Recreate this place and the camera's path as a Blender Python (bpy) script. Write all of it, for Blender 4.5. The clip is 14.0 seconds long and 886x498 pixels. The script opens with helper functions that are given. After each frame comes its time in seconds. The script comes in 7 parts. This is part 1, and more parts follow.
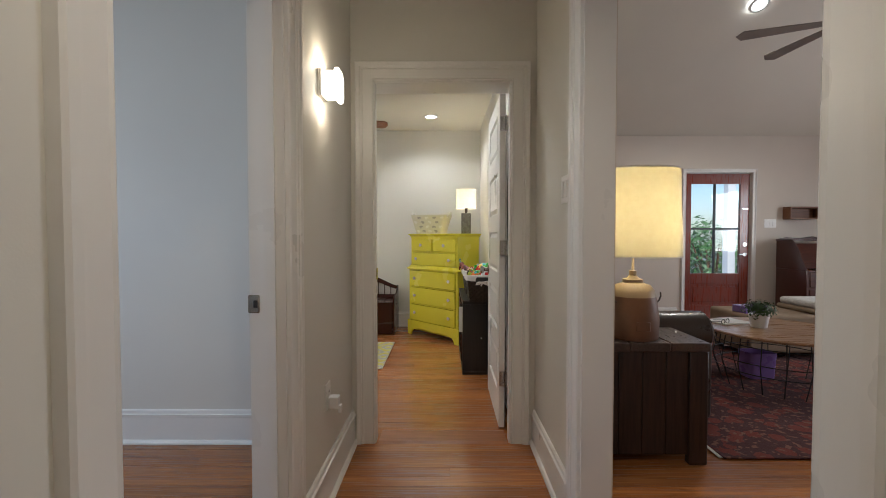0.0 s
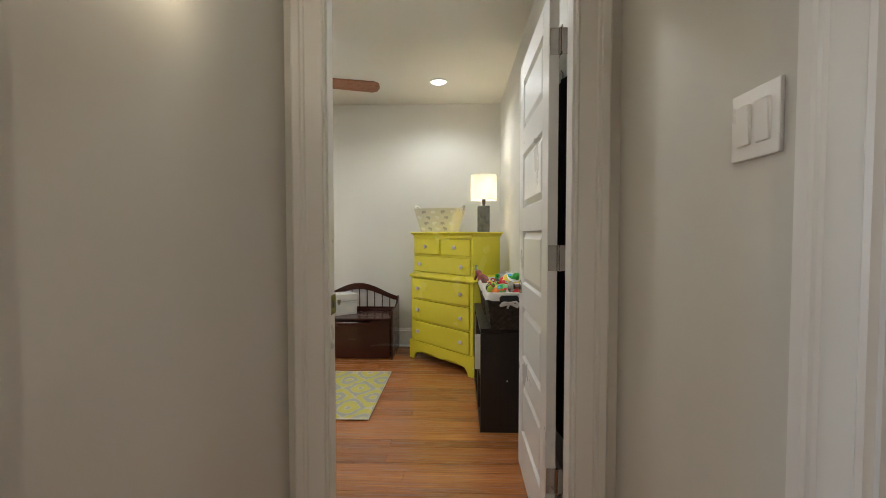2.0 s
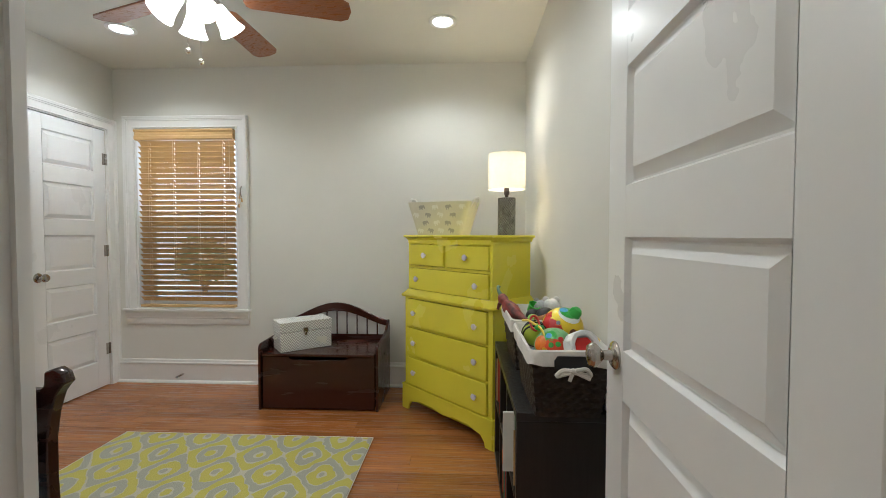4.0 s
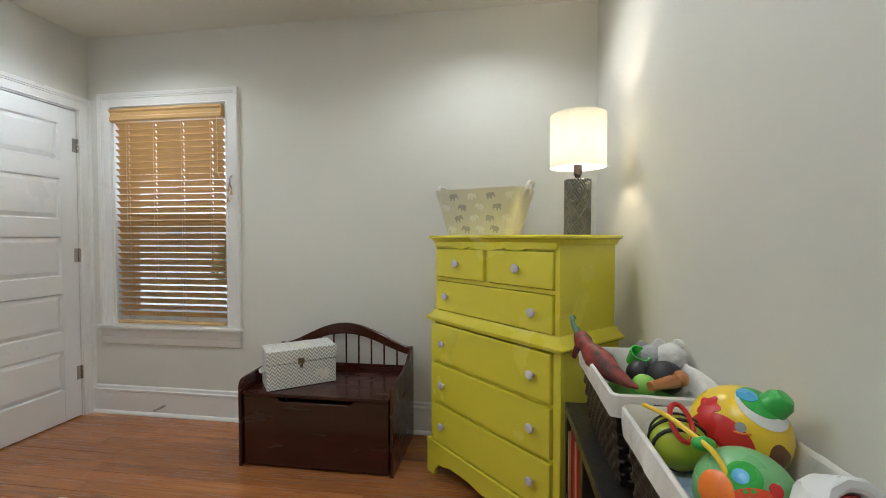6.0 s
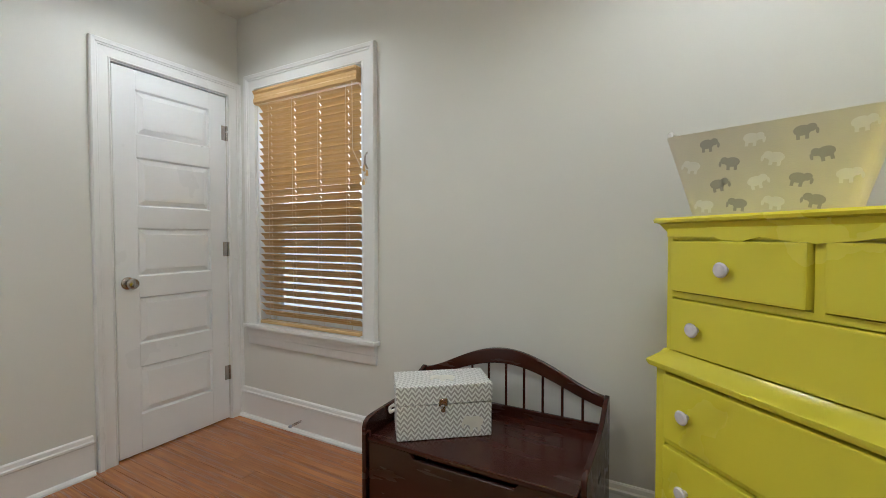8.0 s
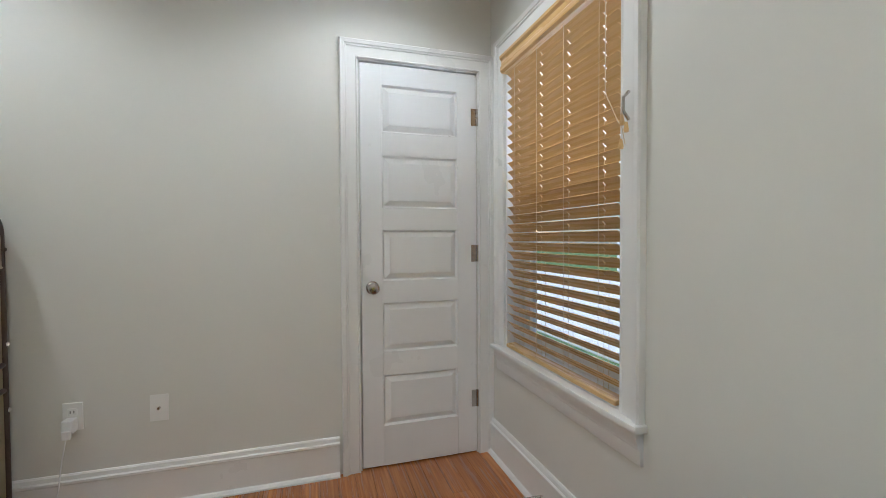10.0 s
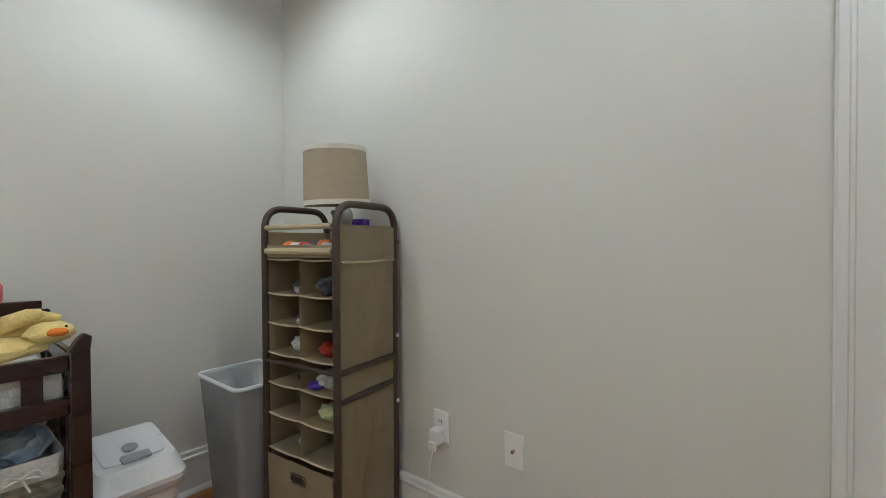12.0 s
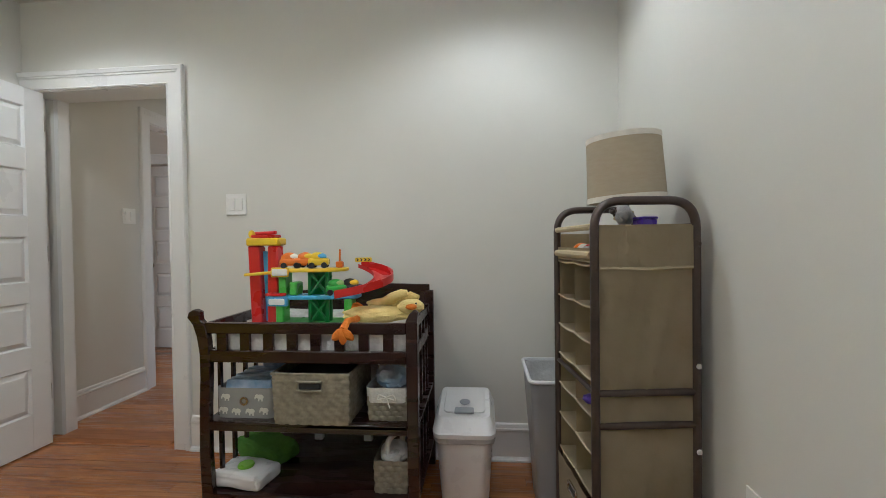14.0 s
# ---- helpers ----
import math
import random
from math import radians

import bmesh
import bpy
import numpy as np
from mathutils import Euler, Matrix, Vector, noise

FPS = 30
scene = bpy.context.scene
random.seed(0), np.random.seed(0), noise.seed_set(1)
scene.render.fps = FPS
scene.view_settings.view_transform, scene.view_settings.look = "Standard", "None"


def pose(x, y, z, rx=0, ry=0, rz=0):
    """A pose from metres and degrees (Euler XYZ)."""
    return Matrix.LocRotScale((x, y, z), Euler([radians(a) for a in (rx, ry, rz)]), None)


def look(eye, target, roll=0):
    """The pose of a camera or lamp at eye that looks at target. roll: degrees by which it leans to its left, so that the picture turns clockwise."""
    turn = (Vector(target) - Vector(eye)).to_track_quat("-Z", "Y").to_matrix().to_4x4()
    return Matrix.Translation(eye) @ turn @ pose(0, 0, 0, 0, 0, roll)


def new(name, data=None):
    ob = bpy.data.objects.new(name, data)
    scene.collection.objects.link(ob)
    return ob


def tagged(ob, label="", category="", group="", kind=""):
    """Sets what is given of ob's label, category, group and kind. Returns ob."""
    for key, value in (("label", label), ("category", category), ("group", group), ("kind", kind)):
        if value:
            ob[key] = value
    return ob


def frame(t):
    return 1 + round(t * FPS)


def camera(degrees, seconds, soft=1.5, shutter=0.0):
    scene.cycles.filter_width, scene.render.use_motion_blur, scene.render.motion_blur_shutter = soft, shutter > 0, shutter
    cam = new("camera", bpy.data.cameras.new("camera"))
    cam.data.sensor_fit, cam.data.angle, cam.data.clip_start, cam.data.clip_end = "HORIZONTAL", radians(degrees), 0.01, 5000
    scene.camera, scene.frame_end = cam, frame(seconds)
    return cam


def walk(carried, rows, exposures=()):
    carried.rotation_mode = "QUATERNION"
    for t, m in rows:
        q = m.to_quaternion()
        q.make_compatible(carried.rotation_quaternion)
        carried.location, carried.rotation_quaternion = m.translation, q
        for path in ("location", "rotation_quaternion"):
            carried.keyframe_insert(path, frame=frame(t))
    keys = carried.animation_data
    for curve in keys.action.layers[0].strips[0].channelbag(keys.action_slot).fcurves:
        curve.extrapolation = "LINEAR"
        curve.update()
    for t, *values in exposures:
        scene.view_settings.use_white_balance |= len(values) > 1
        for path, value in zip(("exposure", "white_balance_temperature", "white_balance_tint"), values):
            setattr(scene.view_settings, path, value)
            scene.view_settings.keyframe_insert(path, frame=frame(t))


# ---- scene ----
cam = camera(92.4, 14.0, 0.9)
EXPOSURES = [(0, 0.47, 5520, 9), (0.6, 0.47, 5680, 9), (1.5, 0.49, 5620, 8), (3, 0.51, 5450, 5), (5.5, 0.39, 5240, 6), (7, 0.38, 5300, 6), (9.5, 0.34, 5180, 7), (11.5, 0.36, 5110, 6), (14, 0.40, 5210, 7)]
PATH = [
    (0, (0.028, -0.163, 1.178), (0.019, 1.836, 1.12), -0.0),
    (0.5, (0.031, 0.078, 1.192), (-0.005, 2.077, 1.128), -0.1),
    (1, (0.05, 0.305, 1.185), (-0.014, 2.303, 1.118), -0.1),
    (1.5, (0.039, 0.598, 1.197), (-0.036, 2.595, 1.122), 0.0),
    (2, (0.044, 0.906, 1.194), (-0.027, 2.904, 1.124), 0.0),
    (2.5, (0.050, 1.195, 1.199), (-0.034, 3.191, 1.131), 0.0),
    (3, (0.022, 1.525, 1.217), (-0.059, 3.521, 1.146), 0.0),
    (5.5, (-0.01, 2.645, 1.199), (-0.214, 4.634, 1.149), 0.1),
    (6, (-0.029, 2.859, 1.2), (-0.32, 4.837, 1.148), -0.0),
    (6.5, (-0.061, 3.012, 1.182), (-0.535, 4.954, 1.134), -0.0),
    (7, (-0.131, 3.216, 1.171), (-0.784, 5.105, 1.119), -0.0),
    (9.5, (-0.652, 4.274, 1.149), (-2.332, 5.358, 1.099), -0.3),
    (10, (-0.716, 4.468, 1.162), (-2.627, 5.055, 1.115), -0.3),
    (10.5, (-0.878, 4.485, 1.149), (-2.871, 4.643, 1.095), -0.1),
    (11, (-1.1, 4.473, 1.143), (-3.085, 4.234, 1.098), -0.1),
    (11.5, (-1.367, 4.511, 1.126), (-3.253, 3.845, 1.092), -0.1),
    (12, (-1.603, 4.518, 1.125), (-3.161, 3.265, 1.096), -0.3),
    (12.5, (-1.841, 4.476, 1.133), (-2.997, 2.844, 1.08), -0.2),
    (13, (-2.027, 4.47, 1.16), (-2.746, 2.606, 1.082), -0.5),
    (13.5, (-2.102, 4.534, 1.148), (-2.309, 2.545, 1.094), -0.9),
    (14, (-2.154, 4.658, 1.144), (-1.97, 2.667, 1.113), -0.8),
]
walk(cam, [(t, look(eye, target, roll)) for t, eye, target, roll in PATH], EXPOSURES)
# ---- levels of the lights
CEIL = 2.555
SKY = 0.15
CANS = [(-0.132, 4.75), (-2.23, 4.75), (-0.132, 3.08), (-2.23, 3.08)]
CAN_W, CAN_COLOR = 18.5, (1.0, 0.915, 0.79)
HALL_W, LEFT_W, LIVE_W = 22.0, 17.5, 44.0
FAN_W, FAN_GLOW, LAMP_W, SCONCE_W, CROCK_W, LIVCAN_W = 3.4, 5.0, 8.0, 1.05, 9.0, 45.0
WIN_W, SLAT = 6.0, 46

# ---------------------------------------------------------------- light
world = bpy.data.worlds.new("sky")
scene.world = world
world.use_nodes = True
wn = world.node_tree.nodes
sky = wn.new("ShaderNodeTexSky")
sky.sky_type, sky.sun_disc, sky.sun_elevation, sky.sun_rotation = 'NISHITA', False, radians(63), radians(194)
world.node_tree.links.new(sky.outputs[0], wn["Background"].inputs[0])
wn["Background"].inputs[1].default_value = SKY
sun = new("sun", bpy.data.lights.new("sun", 'SUN'))
sun.data.energy, sun.data.angle, sun.data.color = 5.0, radians(0.53), (1, 0.95, 0.88)
sun.rotation_euler = (radians(27), 0, radians(-14))


def lamp(name, kind, at, watts, color, size=0.05, spot=None, aim=None):
    data = bpy.data.lights.new(name, kind)
    data.energy, data.color = watts, color
    if kind == 'AREA':
        data.shape, data.size, data.size_y = 'RECTANGLE', size[0], size[1]
    else:
        data.shadow_soft_size = size
    if spot:
        data.spot_size, data.spot_blend = radians(spot), 0.6
    ob = new(name, data)
    ob.matrix_world = look(at, aim) if aim else Matrix.Translation(at)
    return ob


WARM, NEUTRAL, COOL = (1.0, 0.76, 0.48), (1.0, 0.86, 0.68), (0.88, 0.94, 1.0)
for cx, cy in CANS:
    lamp("can_lamp", 'SPOT', (cx, cy, CEIL - 0.035), CAN_W, CAN_COLOR, 0.045, 150, (cx, cy, 0))
# overhead spot out of view, added to light the hall
lamp("hall_fill_lamp", 'SPOT', (0.03, 0.1, CEIL - 0.035), HALL_W, (1.0, 0.79, 0.54), 0.045, 150, (0.03, 0.1, 0))
# area fill added before an unseen window opening to light the side room
lamp("left_room_fill_lamp", 'AREA', (-3.2, 0.6, 1.45), LEFT_W, COOL, (1.2, 1.3), None, (-1, 0.6, 1.3))
lamp("bedroom_window_lamp", 'AREA', (-2.241, 5.565, 1.70), WIN_W, COOL, (0.76, 0.66), None, (-2.241, 4.5, 1.70))
# fill by the unseen east wall, added to brighten the living room
lamp("living_fill_lamp", 'AREA', (6.3, 2.6, 1.5), LIVE_W, (1.0, 0.93, 0.85), (1.6, 1.3), None, (3, 2.6, 1.2))

# ---------------------------------------------------------------- mesh helpers


def bx(x0, x1, y0, y1, z0, z1, b=0.0, seg=1):
    """A box, its edges rounded by b."""
    bm = bmesh.new()
    bmesh.ops.create_cube(bm, size=1)
    for v in bm.verts:
        v.co = Vector((x0 + (v.co.x + .5) * (x1 - x0), y0 + (v.co.y + .5) * (y1 - y0), z0 + (v.co.z + .5) * (z1 - z0)))
    if b:
        bmesh.ops.bevel(bm, geom=bm.edges[:], offset=b, segments=seg, affect='EDGES', profile=0.6)
    return bm


def join(*parts):
    """One bmesh out of several."""
    out = bmesh.new()
    for bm in parts:
        me = bpy.data.meshes.new("tmp")
        bm.to_mesh(me)
        bm.free()
        out.from_mesh(me)
        bpy.data.meshes.remove(me)
    return out


def moved(bm, m):
    bmesh.ops.transform(bm, matrix=m, verts=bm.verts)
    return bm


def lathe(profile, seg=28, at=(0, 0, 0)):
    """A profile of (radius, height) turned round the z axis."""
    bm = bmesh.new()
    rings = []
    for r, z in profile:
        if r < 1e-5:
            rings.append([bm.verts.new((at[0], at[1], at[2] + z))])
        else:
            rings.append([bm.verts.new((at[0] + r * math.cos(2 * math.pi * i / seg), at[1] + r * math.sin(2 * math.pi * i / seg), at[2] + z)) for i in range(seg)])
    for a, b in zip(rings, rings[1:]):
        for i in range(seg):
            j = (i + 1) % seg
            if len(a) == 1 and len(b) == 1:
                continue
            if len(a) == 1:
                bm.faces.new((a[0], b[j], b[i]))
            elif len(b) == 1:
                bm.faces.new((a[i], a[j], b[0]))
            else:
                bm.faces.new((a[i], a[j], b[j], b[i]))
    bmesh.ops.recalc_face_normals(bm, faces=bm.faces)
    return bm


def tube(points, r, seg=10, closed=False):
    """A round bar along points; r may be one radius or one for each point."""
    bm = bmesh.new()
    pts = [Vector(p) for p in points]
    n = len(pts)
    rings, up = [], None
    for i, p in enumerate(pts):
        if closed:
            d = pts[(i + 1) % n] - pts[i - 1]
        else:
            d = pts[min(i + 1, n - 1)] - pts[max(i - 1, 0)]
        d.normalize()
        if up is None:
            up = d.orthogonal().normalized()
        up = (up - d * up.dot(d)).normalized()
        side = d.cross(up)
        rr = r[i] if isinstance(r, (list, tuple)) else r
        rings.append([bm.verts.new(p + (up * math.cos(2 * math.pi * k / seg) + side * math.sin(2 * math.pi * k / seg)) * rr) for k in range(seg)])
    for a, b in (list(zip(rings, rings[1:])) + ([(rings[-1], rings[0])] if closed else [])):
        for k in range(seg):
            j = (k + 1) % seg
            bm.faces.new((a[k], a[j], b[j], b[k]))
    if not closed:
        bm.faces.new(rings[0][::-1])
        bm.faces.new(rings[-1])
    bmesh.ops.recalc_face_normals(bm, faces=bm.faces)
    return bm


def rounded(points, r, n=5):
    """Points of a line with its corners rounded by r."""
    pts = [Vector(p) for p in points]
    out = [pts[0]]
    for a, b, c in zip(pts, pts[1:], pts[2:]):
        p, q = b + (a - b).normalized() * r, b + (c - b).normalized() * r
        out += [(p * (1 - t) ** 2 + b * 2 * t * (1 - t) + q * t * t) for t in [k / n for k in range(n + 1)]]
    return out + [pts[-1]]


def prism(outline, a, b, axis="y", bev=0.0):
    """A flat outline of pairs pushed along an axis from a to b."""
    bm = bmesh.new()

    def spot(u, v, w):
        return {"y": (u, w, v), "x": (w, u, v), "z": (u, v, w)}[axis]
    lo = [bm.verts.new(spot(u, v, a)) for u, v in outline]
    hi = [bm.verts.new(spot(u, v, b)) for u, v in outline]
    n = len(lo)
    bm.faces.new(lo)
    bm.faces.new(hi[::-1])
    for i in range(n):
        bm.faces.new((lo[i], hi[i], hi[(i + 1) % n], lo[(i + 1) % n]))
    bmesh.ops.recalc_face_normals(bm, faces=bm.faces)
    if bev:
        bmesh.ops.bevel(bm, geom=bm.edges[:], offset=bev, segments=1, affect='EDGES', clamp_overlap=True)
    return bm


def ball(at, r, squash=(1, 1, 1), sub=3, lumps=0.0, freq=6.0):
    bm = bmesh.new()
    bmesh.ops.create_icosphere(bm, subdivisions=sub, radius=1)
    for v in bm.verts:
        k = 1 + lumps * noise.noise(v.co * freq * 0.5 + Vector(at) * 7)
        v.co = Vector(at) + Vector((v.co.x * squash[0], v.co.y * squash[1], v.co.z * squash[2])) * r * k
    return bm


def sweep(outline, path):
    """Profile pairs (outward, proud) led round three sides of an opening x0..x1, z0..z1, in the plane y = 0 with proud towards -y."""
    x0, x1, z0, z1 = path
    bm = bmesh.new()
    cols = []
    for o, p in outline:
        cols.append([bm.verts.new(c) for c in ((x0 - o, -p, z0), (x0 - o, -p, z1 + o), (x1 + o, -p, z1 + o), (x1 + o, -p, z0))])
    n = len(cols)
    for i in range(n):
        a, b = cols[i], cols[(i + 1) % n]
        for k in range(3):
            bm.faces.new((a[k], a[k + 1], b[k + 1], b[k]))
    bm.faces.new([c[0] for c in cols])
    bm.faces.new([c[3] for c in cols][::-1])
    bmesh.ops.recalc_face_normals(bm, faces=bm.faces)
    return bm


def rrect(w, d, r, seg=5):
    """Pairs round a rectangle with rounded corners."""
    out = []
    for cx, cy, a0 in ((w / 2 - r, d / 2 - r, 0), (-w / 2 + r, d / 2 - r, 90), (-w / 2 + r, -d / 2 + r, 180), (w / 2 - r, -d / 2 + r, 270)):
        out += [(cx + r * math.cos(radians(a0 + 90 * k / seg)), cy + r * math.sin(radians(a0 + 90 * k / seg))) for k in range(seg + 1)]
    return out


def loft(levels, seg=6, slope=0.0):
    """A closed body through rounded rectangles (w, d, z, r, y shift); slope tips its upper levels along y."""
    bm = bmesh.new()
    rings = []
    for i, (w, d, z, r, dy) in enumerate(levels):
        rings.append([bm.verts.new((x, y + dy, z + (slope * y if i else 0))) for x, y in rrect(w, d, r, seg)])
    n = len(rings[0])
    for a, b in zip(rings, rings[1:]):
        for k in range(n):
            bm.faces.new((a[k], a[(k + 1) % n], b[(k + 1) % n], b[k]))
    bm.faces.new(rings[0][::-1])
    bm.faces.new(rings[-1])
    bmesh.ops.recalc_face_normals(bm, faces=bm.faces)
    return bm


def crumple(bm, amount, freq, cuts=0):
    """Uneven soft surface."""
    if cuts:
        bmesh.ops.subdivide_edges(bm, edges=bm.edges[:], cuts=cuts, use_grid_fill=True)
    bm.normal_update()
    for v in bm.verts:
        v.co += v.normal * amount * (noise.noise(v.co * freq) + .5 * noise.noise(v.co * freq * 2.3 + Vector((3, 1, 2))))
    return bm


def plain_faces(bm):
    """Indices of broad flat faces that are bounded by narrow rounded edges alone: they stay flat."""
    bm.faces.index_update()
    area = [f.calc_area() for f in bm.faces]
    out = []
    for f in bm.faces:
        near = [g.index for e in f.edges for g in e.link_faces if g is not f]
        if near and all(area[g] * 3.5 < area[f.index] for g in near):
            out.append(f.index)
    return out


def obj(name, bm, material, smooth=True):
    me = bpy.data.meshes.new(name)
    flat = plain_faces(bm) if smooth else []
    bm.to_mesh(me)
    bm.free()
    for m in (material if isinstance(material, (list, tuple)) else [material]):
        me.materials.append(m)
    if smooth:
        me.set_sharp_from_angle(angle=radians(38))
        for p in me.polygons:
            p.use_smooth = True
        for i in flat:
            me.polygons[i].use_smooth = False
    return new(name, me)


def part(name, bm, material, parent, label="", m=None, smooth=True):
    ob = obj(name, bm, material, smooth)
    ob.parent = parent
    if m is not None:
        ob.matrix_local = m
    return tagged(ob, label) if label else ob


def thing(name, label, category, m=None, group=""):
    ob = new(name)
    ob.empty_display_size = 0.05
    if m is not None:
        ob.matrix_world = m
    return tagged(ob, label, category, group)


def struct(name, bm, material, label=""):
    return tagged(obj(name, bm, material, False), label, "", "", "structure")


# ---------------------------------------------------------------- materials


def material(name, c1, c2=None, scale=6.0, rough=0.5, bump=0.1, bscale=150.0, metal=0.0, stretch=(1, 1, 1), coat=0.0, world_space=False, vary=0.0, detail=5.0, trans=0.0, spec=0.5, bdist=0.002):
    m = bpy.data.materials.new(name)
    m.use_nodes = True
    nt = m.node_tree
    bs = nt.nodes["Principled BSDF"]
    c2 = c2 or tuple(min(1, c * 0.88) for c in c1)
    tc = nt.nodes.new("ShaderNodeNewGeometry" if world_space else "ShaderNodeTexCoord")
    src = tc.outputs["Position"] if world_space else tc.outputs["Object"]
    mp = nt.nodes.new("ShaderNodeMapping")
    mp.inputs["Scale"].default_value = stretch
    nt.links.new(src, mp.inputs[0])
    info = nt.nodes.new("ShaderNodeObjectInfo")
    if world_space:
        mul = nt.nodes.new("ShaderNodeMath")
        mul.operation = 'MULTIPLY'
        mul.inputs[1].default_value = 40
        nt.links.new(info.outputs["Random"], mul.inputs[0])
        cmb = nt.nodes.new("ShaderNodeCombineXYZ")
        nt.links.new(mul.outputs[0], cmb.inputs[0])
        nt.links.new(mul.outputs[0], cmb.inputs[2])
        nt.links.new(cmb.outputs[0], mp.inputs["Location"])
    n1 = nt.nodes.new("ShaderNodeTexNoise")
    n1.inputs["Scale"].default_value, n1.inputs["Detail"].default_value = scale, detail
    nt.links.new(mp.outputs[0], n1.inputs["Vector"])
    ramp = nt.nodes.new("ShaderNodeValToRGB")
    ramp.color_ramp.elements[0].position, ramp.color_ramp.elements[1].position = 0.32, 0.68
    ramp.color_ramp.elements[0].color, ramp.color_ramp.elements[1].color = (*c1, 1), (*c2, 1)
    nt.links.new(n1.outputs[0], ramp.inputs[0])
    out = ramp.outputs[0]
    if vary:
        hsv = nt.nodes.new("ShaderNodeHueSaturation")
        mr = nt.nodes.new("ShaderNodeMapRange")
        mr.inputs[3].default_value, mr.inputs[4].default_value = 1 - vary, 1 + vary
        nt.links.new(info.outputs["Random"], mr.inputs[0])
        nt.links.new(mr.outputs[0], hsv.inputs["Value"])
        nt.links.new(out, hsv.inputs["Color"])
        out = hsv.outputs[0]
    nt.links.new(out, bs.inputs["Base Color"])
    n2 = nt.nodes.new("ShaderNodeTexNoise")
    n2.inputs["Scale"].default_value, n2.inputs["Detail"].default_value = bscale, 3
    nt.links.new(mp.outputs[0], n2.inputs["Vector"])
    bp = nt.nodes.new("ShaderNodeBump")
    bp.inputs["Strength"].default_value, bp.inputs["Distance"].default_value = bump, bdist
    nt.links.new(n2.outputs[0], bp.inputs["Height"])
    nt.links.new(bp.outputs[0], bs.inputs["Normal"])
    rr = nt.nodes.new("ShaderNodeMapRange")
    rr.inputs[1].default_value, rr.inputs[2].default_value = 0.3, 0.7
    rr.inputs[3].default_value, rr.inputs[4].default_value = max(0.03, rough - 0.07), min(1, rough + 0.07)
    nt.links.new(n1.outputs[0], rr.inputs[0])
    nt.links.new(rr.outputs[0], bs.inputs["Roughness"])
    bs.inputs["Metallic"].default_value = metal
    bs.inputs["Coat Weight"].default_value = coat
    bs.inputs["Coat Roughness"].default_value = 0.15
    bs.inputs["Specular IOR Level"].default_value = spec
    if trans:
        tr = nt.nodes.new("ShaderNodeBsdfTranslucent")
        nt.links.new(out, tr.inputs[0])
        mx = nt.nodes.new("ShaderNodeMixShader")
        mx.inputs[0].default_value = trans
        nt.links.new(bs.outputs[0], mx.inputs[1])
        nt.links.new(tr.outputs[0], mx.inputs[2])
        nt.links.new(mx.outputs[0], nt.nodes["Material Output"].inputs[0])
    return m


def glow(name, color, strength):
    m = bpy.data.materials.new(name)
    m.use_nodes = True
    bs = m.node_tree.nodes["Principled BSDF"]
    bs.inputs["Base Color"].default_value = (0.9, 0.88, 0.84, 1)
    bs.inputs["Roughness"].default_value = 0.4
    bs.inputs["Emission Color"].default_value = (*color, 1)
    bs.inputs["Emission Strength"].default_value = strength
    return m


def patterned(m, build):
    """Replaces a material's base colour by what build(nodes, links, coordinates) returns."""
    nt = m.node_tree
    bs = nt.nodes["Principled BSDF"]
    tc = nt.nodes.new("ShaderNodeTexCoord")
    nt.links.new(build(nt, tc.outputs["Object"]), bs.inputs["Base Color"])
    return m


def calc(nt, op, a, b=None, c=None):
    n = nt.nodes.new("ShaderNodeMath")
    n.operation = op
    for i, v in enumerate((a, b, c)):
        if v is None:
            continue
        if isinstance(v, (int, float)):
            n.inputs[i].default_value = v
        else:
            nt.links.new(v, n.inputs[i])
    return n.outputs[0]


def blend(nt, f, c1, c2):
    n = nt.nodes.new("ShaderNodeMix")
    n.data_type = 'RGBA'
    for i, v in ((0, f), (6, c1), (7, c2)):
        if isinstance(v, tuple):
            n.inputs[i].default_value = (*v, 1)
        else:
            nt.links.new(v, n.inputs[i])
    return n.outputs[2]


WALL = material("wall_paint", (0.70, 0.685, 0.63), (0.67, 0.655, 0.605), 1.3, 0.62, 0.10, 220)
WALL_LIV = material("living_wall_paint", (0.66, 0.60, 0.53), (0.63, 0.575, 0.51), 1.3, 0.65, 0.10, 220)
CEILING = material("ceiling_paint", (0.72, 0.70, 0.63), (0.69, 0.67, 0.605), 1.5, 0.75, 0.15, 180)
TRIM = material("white_trim_paint", (0.80, 0.79, 0.765), (0.77, 0.76, 0.735), 3, 0.33, 0.05, 60)
DOORPAINT = material("white_door_paint", (0.82, 0.82, 0.81), (0.79, 0.79, 0.78), 3, 0.32, 0.06, 90)
NICKEL = material("brushed_nickel", (0.52, 0.49, 0.45), (0.46, 0.43, 0.40), 20, 0.22, 0.05, 300, 1.0)
CHROME = material("chrome", (0.75, 0.75, 0.75), (0.7, 0.7, 0.7), 20, 0.12, 0.0, 300, 1.0)
PLANK = material("heart_pine_floor", (0.49, 0.205, 0.066), (0.225, 0.073, 0.020), 6.0, 0.25, 0.06, 40, 0, (0.4, 13, 13), 0.25, True, 0.22, 9.0)
PLANKGAP = material("floor_gap", (0.05, 0.02, 0.01), None, 6, 0.8)
YELLOW = material("yellow_paint", (0.76, 0.69, 0.040), (0.735, 0.665, 0.037), 3, 0.24, 0.04, 45, coat=0.2)
CHERRY = material("dark_cherry_wood", (0.046, 0.0115, 0.007), (0.041, 0.0102, 0.006), 3, 0.24, 0.0, 25, 0, (1, 6, 6), 0.08, spec=0.4)
